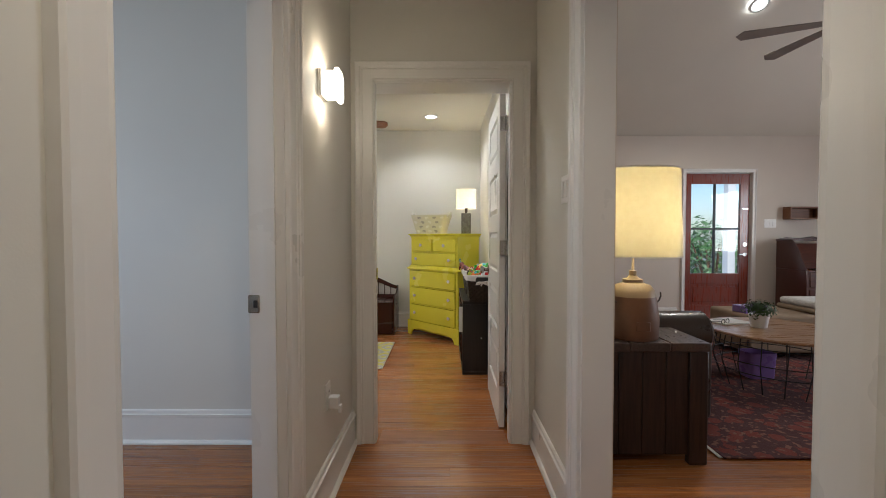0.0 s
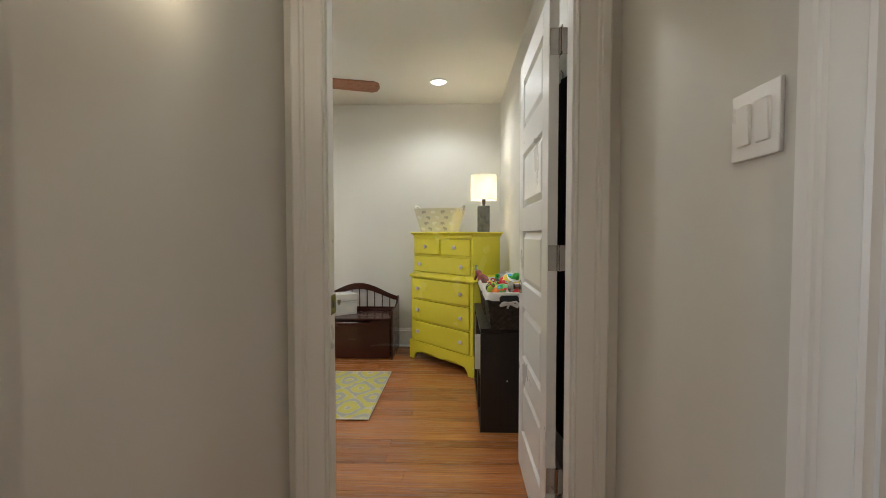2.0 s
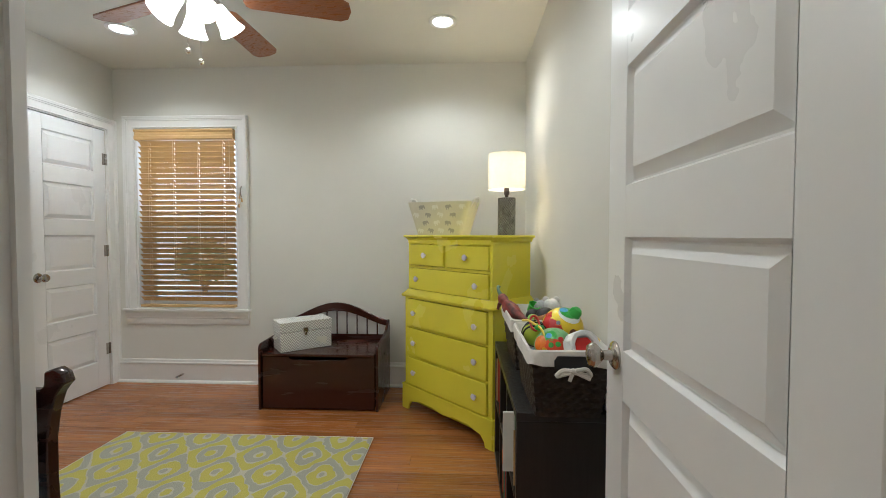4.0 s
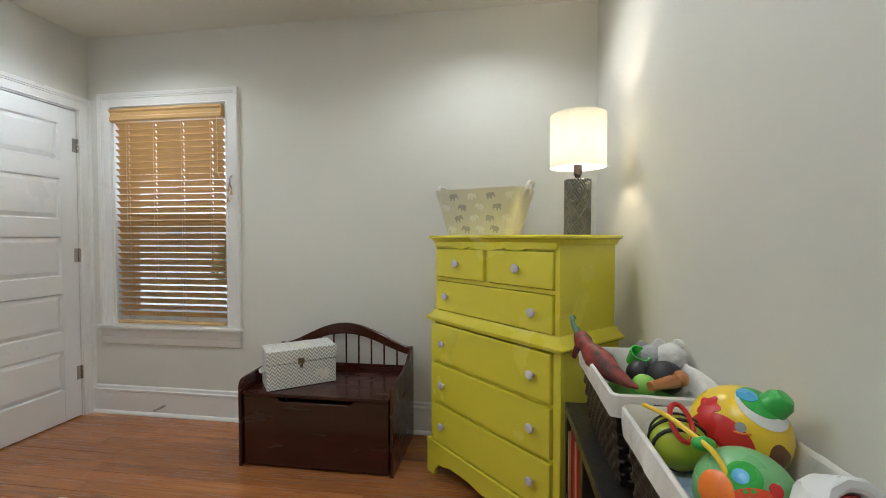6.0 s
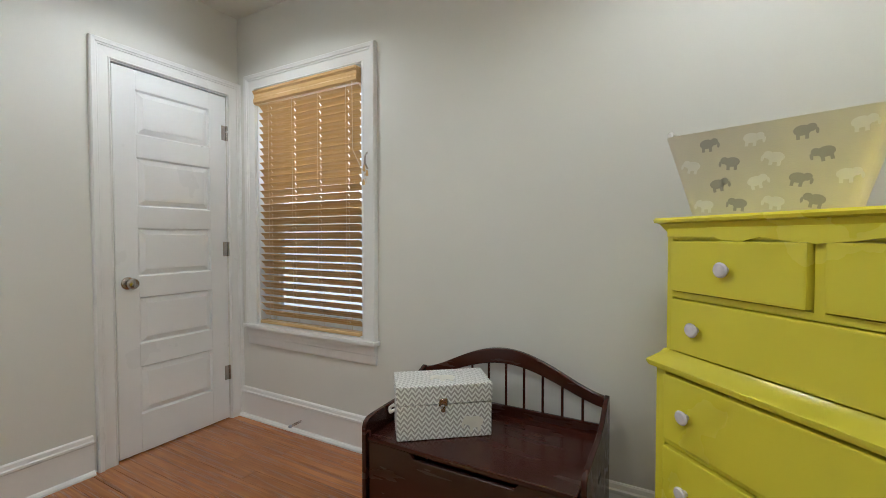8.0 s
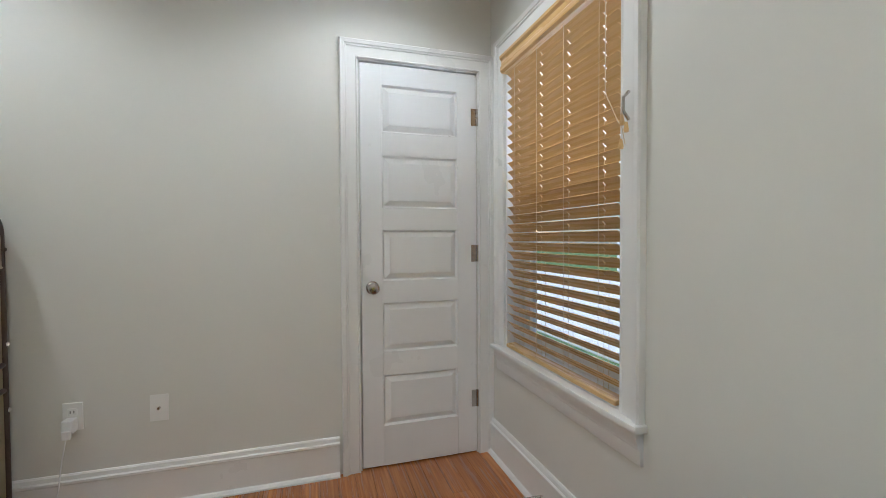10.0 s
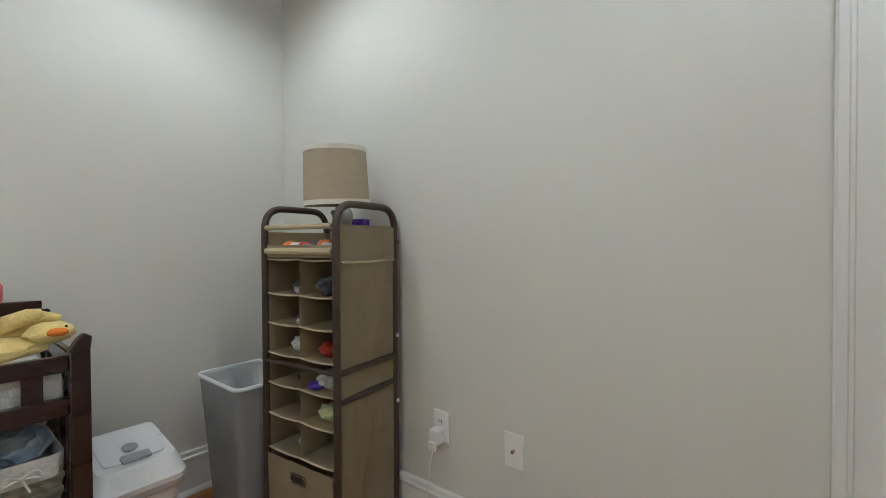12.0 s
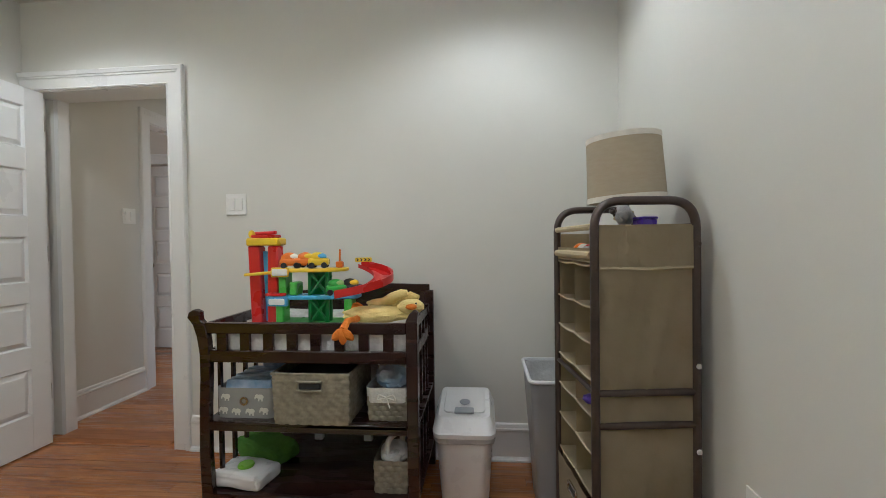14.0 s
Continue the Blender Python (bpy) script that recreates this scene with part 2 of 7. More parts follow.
ESPRESSO = material("espresso_wood", (0.024, 0.0078, 0.0062), (0.020, 0.0068, 0.0056), 3, 0.27, 0.0, 25, 0, (1, 6, 6), 0.3)
BLACKWOOD = material("black_brown_laminate", (0.016, 0.013, 0.012), (0.010, 0.009, 0.008), 5, 0.4, 0.1, 80, 0, (14, 14, 1))
BLIND = material("honey_blind_wood", (0.68, 0.455, 0.20), (0.60, 0.385, 0.16), 3, 0.27, 0.06, 50, 0, (1, 20, 20))
CORD = material("blind_cord", (0.62, 0.50, 0.34), None, 30, 0.8)
DARKWICKER = material("dark_wicker", (0.035, 0.025, 0.018), (0.014, 0.010, 0.008), 40, 0.5, 0.3, 120)
TANWICKER = material("taupe_wicker", (0.30, 0.27, 0.20), (0.20, 0.18, 0.135), 40, 0.7, 0.3, 120)
LINER = material("white_cotton_liner", (0.76, 0.74, 0.69), (0.68, 0.66, 0.62), 14, 0.9, 0.4, 25, bdist=0.01)
DGREYPL = material("dark_grey_plastic", (0.27, 0.275, 0.29), (0.245, 0.25, 0.265), 8, 0.42, 0.08, 200)
CANVASEDGE = material("tan_fabric_binding", (0.45, 0.375, 0.25), (0.41, 0.34, 0.225), 20, 0.9, 0.2, 200)
CANVAS = material("taupe_canvas", (0.49, 0.415, 0.265), (0.45, 0.375, 0.235), 10, 0.9, 0.35, 18, bdist=0.012)
TUBE = material("bronze_tube", (0.085, 0.062, 0.052), (0.06, 0.045, 0.038), 12, 0.35, 0.05, 150, 0.35)
GREYPL = material("grey_plastic", (0.33, 0.345, 0.37), (0.30, 0.315, 0.34), 8, 0.42, 0.08, 200)
WHITEPL = material("white_plastic", (0.80, 0.80, 0.80), (0.77, 0.77, 0.77), 8, 0.3, 0.04, 200)
PLATE = material("switch_plate_plastic", (0.83, 0.82, 0.79), (0.81, 0.80, 0.77), 8, 0.3, 0.02, 200)
DARK = material("dark_slot", (0.02, 0.02, 0.02), None, 8, 0.6)
LINENSHADE = material("beige_linen_shade", (0.44, 0.375, 0.27), (0.42, 0.355, 0.252), 30, 0.9, 0.1, 400, 0, (1, 1, 4))
WHITETAPE = material("cream_trim_tape", (0.78, 0.75, 0.68), None, 30, 0.85, 0.2, 300)
SHADE = material("white_fabric_shade", (0.86, 0.84, 0.78), (0.82, 0.80, 0.74), 40, 0.85, 0.15, 400, trans=0.55)
GREYCER = material("grey_ceramic", (0.185, 0.18, 0.165), (0.172, 0.167, 0.153), 20, 0.28, 0.1, 120)
FROST = glow("lit_frosted_glass", (1.0, 0.90, 0.74), FAN_GLOW)
CANGLOW = glow("lit_can_lens", (1.0, 0.95, 0.86), 9.0)
SCONCEGLOW = glow("lit_sconce_glass", (1.0, 0.86, 0.62), 3.5)
BULB = glow("lit_bulb", (1.0, 0.82, 0.55), 12.0)
BLADE = material("walnut_blade", (0.30, 0.115, 0.042), (0.20, 0.07, 0.026), 5, 0.3, 0.05, 60, 0, (3, 30, 30), 0.3)
GLASS = bpy.data.materials.new("window_glass")
GLASS.use_nodes = True
_b = GLASS.node_tree.nodes["Principled BSDF"]
_b.inputs["Transmission Weight"].default_value, _b.inputs["Roughness"].default_value, _b.inputs["IOR"].default_value = 1.0, 0.0, 1.45
GRASS = material("lawn", (0.10, 0.17, 0.04), (0.06, 0.11, 0.025), 3, 0.9, 0.5, 30)
LEAF = material("leaf", (0.05, 0.13, 0.025), (0.03, 0.08, 0.015), 20, 0.5, 0.1, 80, vary=0.3)


def plastic(name, c, rough=0.3):
    return material(name, c, tuple(x * 0.92 for x in c), 10, rough, 0.03, 120)


RED, TOYYEL, GREEN, BLUE, ORANGE = plastic("red_plastic", (0.55, 0.018, 0.015)), plastic("yellow_toy_plastic", (0.85, 0.60, 0.02)), plastic("green_plastic", (0.07, 0.42, 0.06)), plastic("sky_blue_plastic", (0.12, 0.42, 0.72)), plastic("orange_plastic", (0.80, 0.20, 0.015))
DGREEN, PURPLE, LILAC, BLACKPL = plastic("dark_green_plastic", (0.015, 0.17, 0.035)), plastic("purple_plastic", (0.09, 0.04, 0.40)), plastic("lilac_plastic", (0.26, 0.16, 0.46)), plastic("black_rubber", (0.018, 0.018, 0.02), 0.5)
PLUSHY = material("yellow_plush", (0.82, 0.67, 0.27), (0.74, 0.58, 0.21), 25, 0.95, 0.8, 90, bdist=0.006)
PLUSHO = material("orange_plush", (0.80, 0.25, 0.02), (0.70, 0.19, 0.015), 25, 0.95, 0.8, 90, bdist=0.006)
GREYPLUSH = material("grey_plush", (0.42, 0.42, 0.42), (0.34, 0.34, 0.34), 25, 0.95, 0.8, 90, bdist=0.006)
DINO = material("red_brown_rubber", (0.30, 0.032, 0.02), (0.045, 0.016, 0.012), 30, 0.45, 0.5, 60)
DINONECK = material("green_rubber", (0.10, 0.22, 0.13), (0.06, 0.13, 0.08), 22, 0.45, 0.5, 60)
BROWNPL = plastic("brown_plastic", (0.16, 0.06, 0.02))
PAPER = material("paper", (0.78, 0.77, 0.74), (0.72, 0.71, 0.68), 12, 0.8, 0.1, 80)
CLOTHW = material("white_cloth", (0.72, 0.71, 0.68), (0.60, 0.60, 0.58), 30, 0.95, 0.8, 40, bdist=0.01)
CLOTHB = material("blue_white_cloth", (0.62, 0.68, 0.76), (0.25, 0.38, 0.55), 14, 0.95, 0.8, 40, bdist=0.01)
CLOTHN = material("dark_print_cloth", (0.02, 0.022, 0.035), (0.20, 0.20, 0.22), 40, 0.95, 0.8, 40, bdist=0.01)
CLOTHY = material("pale_yellow_cloth", (0.70, 0.72, 0.40), (0.60, 0.62, 0.34), 20, 0.95, 0.8, 40, bdist=0.01)
CLOTHR = material("red_cloth", (0.45, 0.05, 0.03), (0.35, 0.03, 0.02), 20, 0.95, 0.8, 40, bdist=0.01)
CLOTHG = material("green_cloth", (0.14, 0.36, 0.05), (0.10, 0.28, 0.04), 12, 0.9, 0.8, 30, bdist=0.012)
# black that stands for the shade in the door gap
GAPSHADE = material("gap_shade_black", (0.014, 0.014, 0.016), (0.009, 0.009, 0.010), 12, 0.9, 0.8, 20, bdist=0.012)
BAG = material("clear_bag_film", (0.62, 0.62, 0.62), (0.5, 0.5, 0.5), 12, 0.25, 0.8, 20, bdist=0.012)
GREYPRINT = material("grey_print_fabric", (0.33, 0.325, 0.31), (0.29, 0.285, 0.27), 12, 0.9, 0.3, 300)
CREAMPRINT = material("cream_fabric", (0.66, 0.62, 0.50), (0.62, 0.585, 0.47), 12, 0.9, 0.3, 300)
PRINTGREY = material("print_grey", (0.40, 0.38, 0.335), None, 12, 0.9)
PRINTPALE = material("print_pale", (0.80, 0.78, 0.70), None, 12, 0.9)


def chevrons(nt, co):
    sep = nt.nodes.new("ShaderNodeSeparateXYZ")
    nt.links.new(co, sep.inputs[0])
    along = calc(nt, 'ADD', sep.outputs[0], calc(nt, 'MULTIPLY', sep.outputs[1], 1.0))
    zig = calc(nt, 'MULTIPLY', calc(nt, 'PINGPONG', along, 0.0135), 1.35)
    up = calc(nt, 'ADD', sep.outputs[2], zig)
    f = calc(nt, 'GREATER_THAN', calc(nt, 'FRACT', calc(nt, 'MULTIPLY', up, 1 / 0.0200)), 0.50)
    return blend(nt, f, (0.40, 0.395, 0.375), (0.80, 0.80, 0.78))


CHEVRON = patterned(material("grey_chevron_paper", (0.8, 0.8, 0.78), None, 8, 0.5, 0.05, 100), chevrons)


def damask(nt, co):
    sep = nt.nodes.new("ShaderNodeSeparateXYZ")
    ns = nt.nodes.new("ShaderNodeTexNoise")
    ns.inputs["Scale"].default_value = 14
    nt.links.new(co, ns.inputs["Vector"])
    mixv = nt.nodes.new("ShaderNodeVectorMath")
    mixv.operation = 'MULTIPLY_ADD'
    mixv.inputs[1].default_value = (0.05, 0.05, 0.0)
    nt.links.new(ns.outputs["Color"], mixv.inputs[0])
    nt.links.new(co, mixv.inputs[2])
    nt.links.new(mixv.outputs[0], sep.inputs[0])
    u = calc(nt, 'SINE', calc(nt, 'MULTIPLY', sep.outputs[0], 2 * math.pi / 0.27))
    v = calc(nt, 'SINE', calc(nt, 'MULTIPLY', sep.outputs[1], 2 * math.pi / 0.36))
    field = calc(nt, 'ADD', u, v)
    ogee = calc(nt, 'SINE', calc(nt, 'MULTIPLY', field, 3.4))
    grey = calc(nt, 'GREATER_THAN', calc(nt, 'ADD', ogee, calc(nt, 'MULTIPLY', ns.outputs[0], 0.9)), 0.75)
    yel = calc(nt, 'GREATER_THAN', calc(nt, 'SUBTRACT', calc(nt, 'MULTIPLY', ns.outputs[0], 1.1), ogee), 0.62)
    first = blend(nt, grey, (0.50, 0.485, 0.40), (0.36, 0.36, 0.32))
    return blend(nt, yel, first, (0.50, 0.455, 0.095))


RUG = patterned(material("ogee_rug_pile", (0.6, 0.58, 0.45), None, 8, 0.95, 0.9, 260, bdist=0.004), damask)

# ---------------------------------------------------------------- the shell
WEST, EAST, NORTH, SOUTH = -2.85, 0.485, 5.40, 2.42   # faces of the bedroom walls
HALL_L, HALL_R, HALL_END = -0.50, 0.54, 2.235          # faces of the hall walls
DOOR_X0, DOOR_X1, DOOR_H = -0.368, 0.400, 2.045        # bedroom doorway
WIN_X0, WIN_X1, WIN_Z0, WIN_Z1 = -2.668, -1.822, 0.61, 2.075
CL_Y0, CL_Y1 = 4.695, 5.315                            # closet door


def wall_x(y0, y1, x0, x1, z0, z1, holes=()):
    """A wall along x with openings (a, b, bottom, top)."""
    out, at = [], x0
    for a, b, lo, hi in sorted(holes):
        out.append(bx(at, a, y0, y1, z0, z1))
        if lo > z0:
            out.append(bx(a, b, y0, y1, z0, lo))
        if hi < z1:
            out.append(bx(a, b, y0, y1, hi, z1))
        at = b
    out.append(bx(at, x1, y0, y1, z0, z1))
    return join(*out)


def wall_y(x0, x1, y0, y1, z0, z1, holes=()):
    return moved(wall_x(-x1, -x0, y0, y1, z0, z1, holes), Matrix(((0, -1, 0, 0), (1, 0, 0, 0), (0, 0, 1, 0), (0, 0, 0, 1))))


struct("wall_north_bedroom", wall_x(NORTH, NORTH + 0.16, -3.0, EAST, 0, CEIL, [(WIN_X0, WIN_X1, WIN_Z0, WIN_Z1)]), WALL, "pale grey painted bedroom wall with one window")
struct("wall_west_bedroom", wall_y(-3.0, WEST, SOUTH, NORTH, 0, CEIL, [(CL_Y0, CL_Y1, 0, 2.045)]), WALL, "pale grey painted bedroom wall with closet door")
struct("wall_east_bedroom", bx(EAST, 0.655, SOUTH - 0.004, NORTH + 0.16, 0, CEIL), WALL, "pale grey painted bedroom wall behind the door")
struct("wall_doorway", wall_x(HALL_END, SOUTH, -3.34, 0.655, 0, CEIL, [(DOOR_X0 - 0.06, DOOR_X1 + 0.08, 0, DOOR_H)]), WALL, "pale grey painted wall with the bedroom doorway")
struct("wall_doorway_nib", join(bx(DOOR_X1 + 0.02, DOOR_X1 + 0.08, HALL_END, 2.30, 0, DOOR_H), bx(DOOR_X0 - 0.06, DOOR_X0 - 0.02, HALL_END, 2.29, 0, DOOR_H)), WALL)
LO0, LO1 = 0.503, 1.244      # doorway on one side of the hall
RO0, RO1 = 0.408, 1.420     # wide opening on the other side
struct("wall_hall_side_room", wall_y(HALL_L - 0.118, HALL_L, -2.0, HALL_END, 0, CEIL, [(LO0, LO1, 0, DOOR_H)]), WALL, "off-white painted hall wall with a doorway")
struct("wall_hall_living", wall_y(HALL_R, HALL_R + 0.115, -2.0, HALL_END, 0, CEIL, [(RO0, RO1, 0, DOOR_H + 0.1)]), WALL, "off-white painted hall wall with a wide opening")
struct("wall_hall_back", bx(-3.34, 0.655, -2.12, -2.0, 0, CEIL), WALL)
struct("wall_side_room", wall_y(-3.46, -3.34, -2.12, SOUTH, 0, CEIL, [(0.0, 1.2, 0.75, 2.1)]), WALL)
struct("ceiling", bx(-3.5, 0.66, -2.12, NORTH + 0.16, CEIL, CEIL + 0.08), CEILING, "flat off-white painted ceiling")
struct("wall_closet", join(bx(-3.5, -3.44, 4.3, NORTH + 0.16, 0, CEIL), bx(-3.44, -3.0, 4.3, 4.36, 0, CEIL), bx(-3.44, -3.0, NORTH, NORTH + 0.16, 0, CEIL)), WALL)
# the living room: a vaulted ceiling rises from the far wall
LIV_N, LIV_S, LIV_E = 5.75, 0.27, 6.5
FD_X0, FD_X1, FD_H = 3.36, 4.275, 2.06
struct("wall_north_living", wall_x(LIV_N, LIV_N + 0.16, 0.655, LIV_E + 0.12, 0, 2.57, [(FD_X0, FD_X1, 0, FD_H)]), WALL_LIV, "warm white painted wall with the front door")
struct("wall_west_living", join(bx(0.656, 0.662, RO1, LIV_N, DOOR_H + 0.1, 5.4), bx(0.656, 0.662, RO1, LIV_N, 0, DOOR_H + 0.1), bx(0.656, 0.662, LIV_S, RO1, DOOR_H + 0.1, 5.4), bx(0.54, 0.656, LIV_S, LIV_N, CEIL + 0.08, 5.4)), WALL_LIV)
LD_X0, LD_X1 = 0.89, 1.61
struct("wall_south_living", wall_x(LIV_S - 0.12, LIV_S, 0.66, LIV_E + 0.12, 0, 5.4, [(LD_X0, LD_X1, 0, 2.045)]), WALL_LIV, "warm white painted wall with a closed door")
struct("wall_east_living", wall_y(LIV_E, LIV_E + 0.12, LIV_S, LIV_N, 0, 5.4, [(1.8, 3.4, 0.8, 2.2)]), WALL_LIV)
slope = prism([(LIV_N + 0.16, 2.50), (LIV_N + 0.16, 2.62), (LIV_S - 0.12, 5.48), (LIV_S - 0.12, 5.36)], 0.54, LIV_E + 0.12, "x")
struct("ceiling_living", slope, CEILING, "sloping warm white vaulted ceiling")
struct("wall_behind_living_door", bx(LD_X0 - 0.3, LD_X1 + 0.3, LIV_S - 0.4, LIV_S - 0.36, 0, 2.4), WALL)

# ground and a plain view outside
struct("ground", bx(-60, 60, NORTH + 0.17, 90, -0.55, -0.5), GRASS, "green lawn outside the window")
# pale strip added beyond the lawn so the slat gaps look bright
BRIGHTGROUND = material("bright_ground_pale", (0.58, 0.57, 0.55), (0.50, 0.49, 0.47), 2, 0.8, 0.3, 40)
struct("bright_ground", bx(-60, 60, 8.3, 16.5, -0.5, -0.44, 0.01), BRIGHTGROUND, "pale ground strip added beyond the lawn to brighten the view")
struct("pavement_street", bx(1.0, 60, 16.51, 45, -0.5, -0.44, 0.01), material("worn_asphalt", (0.13, 0.13, 0.13), (0.10, 0.10, 0.10), 2, 0.85, 0.3, 40), "worn grey street beyond the porch")
# white for the boards that brighten the outlook
BACKDROP = material("white_backdrop_paint", (0.78, 0.78, 0.76), (0.70, 0.70, 0.68), 4, 0.6, 0.1, 60)
struct("porch_floor", bx(1.5, 6.8, LIV_N + 0.17, LIV_N + 2.2, -0.5, -0.03), material("grey_porch_boards", (0.42, 0.42, 0.42), (0.36, 0.36, 0.36), 4, 0.6, 0.2, 60), "grey painted porch floor outside the front door")

# ---------------------------------------------------------------- trim
CASE = [(0, 0), (0, 0.014), (0.006, 0.018), (0.012, 0.014), (0.062, 0.016), (0.066, 0.021), (0.074, 0.021), (0.078, 0.026), (0.098, 0.028), (0.104, 0.022), (0.104, 0)]
WCASE = [(o * 0.90, p) for o, p in CASE]
TURN_W = Matrix(((0, -1, 0, 0), (1, 0, 0, 0), (0, 0, 1, 0), (0, 0, 0, 1)))   # faces +x, runs along y


def casing(name, m, x0, x1, z1, prof=CASE, z0=0.0):
    return struct(name, moved(sweep(prof, (x0, x1, z0, z1)), m), TRIM, "white painted stepped door casing")


def jamb(name, m, x0, x1, z1, depth, stop=None):
    t = 0.007
    parts = [bx(x0 - 0.001, x0 + t, -0.001, depth, 0, z1), bx(x1 - t, x1 + 0.001, -0.001, depth, 0, z1), bx(x0 + t, x1 - t, -0.001, depth, z1 - t, z1 + 0.001)]
    if stop:
        a, b = stop
        parts += [bx(x0 + t, x0 + t + 0.011, a, b, 0, z1 - t), bx(x1 - t - 0.011, x1 - t, a, b, 0, z1 - t), bx(x0 + t, x1 - t, a, b, z1 - t - 0.011, z1 - t)]
    return struct(name, moved(join(*parts), m), TRIM, "white painted door jamb")


def face(x, y, deg):
    """Frame of a wall face: its local -y points out of the wall."""
    return pose(x, y, 0, 0, 0, deg)


casing("trim_doorway_hall", face(0, HALL_END, 0), DOOR_X0, DOOR_X1, DOOR_H)
struct("trim_doorway_bedroom", moved(join(sweep([(min(o, 0.104) if p > -1 else o, p) for o, p in CASE], (-0.474, -DOOR_X0 + 0.046, 0, DOOR_H))), face(0, SOUTH, 180)), TRIM, "white painted stepped door casing")
struct("trim_jamb_bedroom", join(bx(DOOR_X0 - .02, DOOR_X0 + .004, HALL_END - .001, 2.29, 0, DOOR_H), bx(DOOR_X0 - .06, DOOR_X0 - .052, 2.29, SOUTH + .001, 0, DOOR_H), bx(DOOR_X1 - .007, DOOR_X1 + .02, HALL_END - .001, 2.30, 0, DOOR_H), bx(DOOR_X1 + .072, DOOR_X1 + .08, 2.30, SOUTH + .001, 0, DOOR_H), bx(DOOR_X0 - .05, DOOR_X1 + .05, HALL_END + .001, SOUTH + .001, DOOR_H - .006, DOOR_H + .001)), TRIM, "white painted rabbeted door jamb")
casing("trim_closet", face(WEST, 0, 90), CL_Y0 - 0.008, CL_Y1 + 0.006, 2.048, [(o * 0.84, p) for o, p in CASE])
jamb("trim_jamb_closet", face(WEST, 0, 90), CL_Y0 - 0.010, CL_Y1 + 0.010, 2.05, 0.13)
casing("trim_side_doorway", face(HALL_L, 0, 90), LO0, LO1, DOOR_H)
jamb("trim_jamb_side", face(HALL_L, 0, 90), LO0, LO1, DOOR_H, 0.119, (0.03, 0.066))
casing("trim_living_opening", face(HALL_R, 0, -90), -RO1, -RO0, DOOR_H + 0.1)
jamb("trim_jamb_living", face(HALL_R, 0, -90), -RO1, -RO0, DOOR_H + 0.1, 0.115)
casing("trim_front_door", face(0, LIV_N, 0), FD_X0, FD_X1, FD_H, [(o * 0.5, p) for o, p in CASE])
casing("trim_living_door", face(0, LIV_S, 180), -LD_X1, -LD_X0, 2.05)

BASE = [(0, 0), (0, 0.016), (0.150, 0.016), (0.156, 0.021), (0.166, 0.021), (0.170, 0.013), (0.186, 0.011), (0.192, 0.006), (0.192, 0)]
SHOE = [(0, 0.016), (0, 0.033), (0.008, 0.032), (0.018, 0.024), (0.022, 0.016)]


def baseboard(name, m, x0, x1):
    body = prism([(-p, h) for h, p in BASE], x0, x1, "x")
    shoe = prism([(-p, h) for h, p in SHOE], x0, x1, "x")
    return struct(name, moved(join(body, shoe), m), TRIM, "tall white painted baseboard")


baseboard("baseboard_north", face(0, NORTH, 0), WEST, EAST)
baseboard("baseboard_west", face(WEST, 0, 90), SOUTH, CL_Y0 - 0.11)
baseboard("baseboard_east", face(EAST, 0, -90), -NORTH, -SOUTH)
baseboard("baseboard_south", face(0, SOUTH, 180), -(DOOR_X0 - 0.151), -WEST)
baseboard("baseboard_hall_side", face(HALL_L, 0, 90), LO1 + 0.105, HALL_END)
baseboard("baseboard_hall_living", face(HALL_R, 0, -90), -HALL_END, -(RO1 + 0.105))
baseboard("baseboard_side_room", face(0, HALL_END, 0), -3.34, HALL_L - 0.119)
baseboard("baseboard_living_north", face(0, LIV_N, 0), 0.67, FD_X0 - 0.105)
baseboard("baseboard_living_north_2", face(0, LIV_N, 0), FD_X1 + 0.105, LIV_E)
struct("trim_threshold", prism([(HALL_END - 0.02, 0.002), (HALL_END + 0.0, 0.011), (SOUTH - 0.06, 0.011), (SOUTH - 0.03, 0.002)], DOOR_X0 + 0.018, DOOR_X1 - 0.018, "x"), material("threshold_wood", (0.36, 0.14, 0.045), (0.24, 0.085, 0.026), 5, 0.35, 0.1, 50, 0, (1, 12, 12)), "worn dark wooden threshold strip")

# window: casing, stool, apron, sashes, glass
m = face(0, NORTH, 0)
casing("trim_window", m, WIN_X0, WIN_X1, WIN_Z1, WCASE, WIN_Z0)
struct("trim_window_reveal", moved(join(bx(WIN_X0 - .001, WIN_X0 + .012, -.001, .16, WIN_Z0, WIN_Z1), bx(WIN_X1 - .012, WIN_X1 + .001, -.001, .16, WIN_Z0, WIN_Z1), bx(WIN_X0 + .012, WIN_X1 - .012, -.001, .16, WIN_Z1 - .012, WIN_Z1 + .001), bx(WIN_X0 + .012, WIN_X1 - .012, -.001, .16, WIN_Z0 - .001, WIN_Z0 + .012)), m), TRIM)
window = tagged(obj("window_1", moved(join(bx(WIN_X0 + .012, WIN_X0 + .06, .10, .145, WIN_Z0 + .012, WIN_Z1 - .012, .003), bx(WIN_X1 - .06, WIN_X1 - .012, .10, .145, WIN_Z0 + .012, WIN_Z1 - .012, .003), bx(WIN_X0 + .06, WIN_X1 - .06, .10, .145, WIN_Z0 + .012, WIN_Z0 + .08, .003), bx(WIN_X0 + .06, WIN_X1 - .06, .10, .145, WIN_Z1 - .07, WIN_Z1 - .012, .003), bx(WIN_X0 + .06, WIN_X1 - .06, .095, .15, 1.30, 1.36, .003)), m), TRIM), "white double-hung window behind a wooden blind", "", "", "structure")
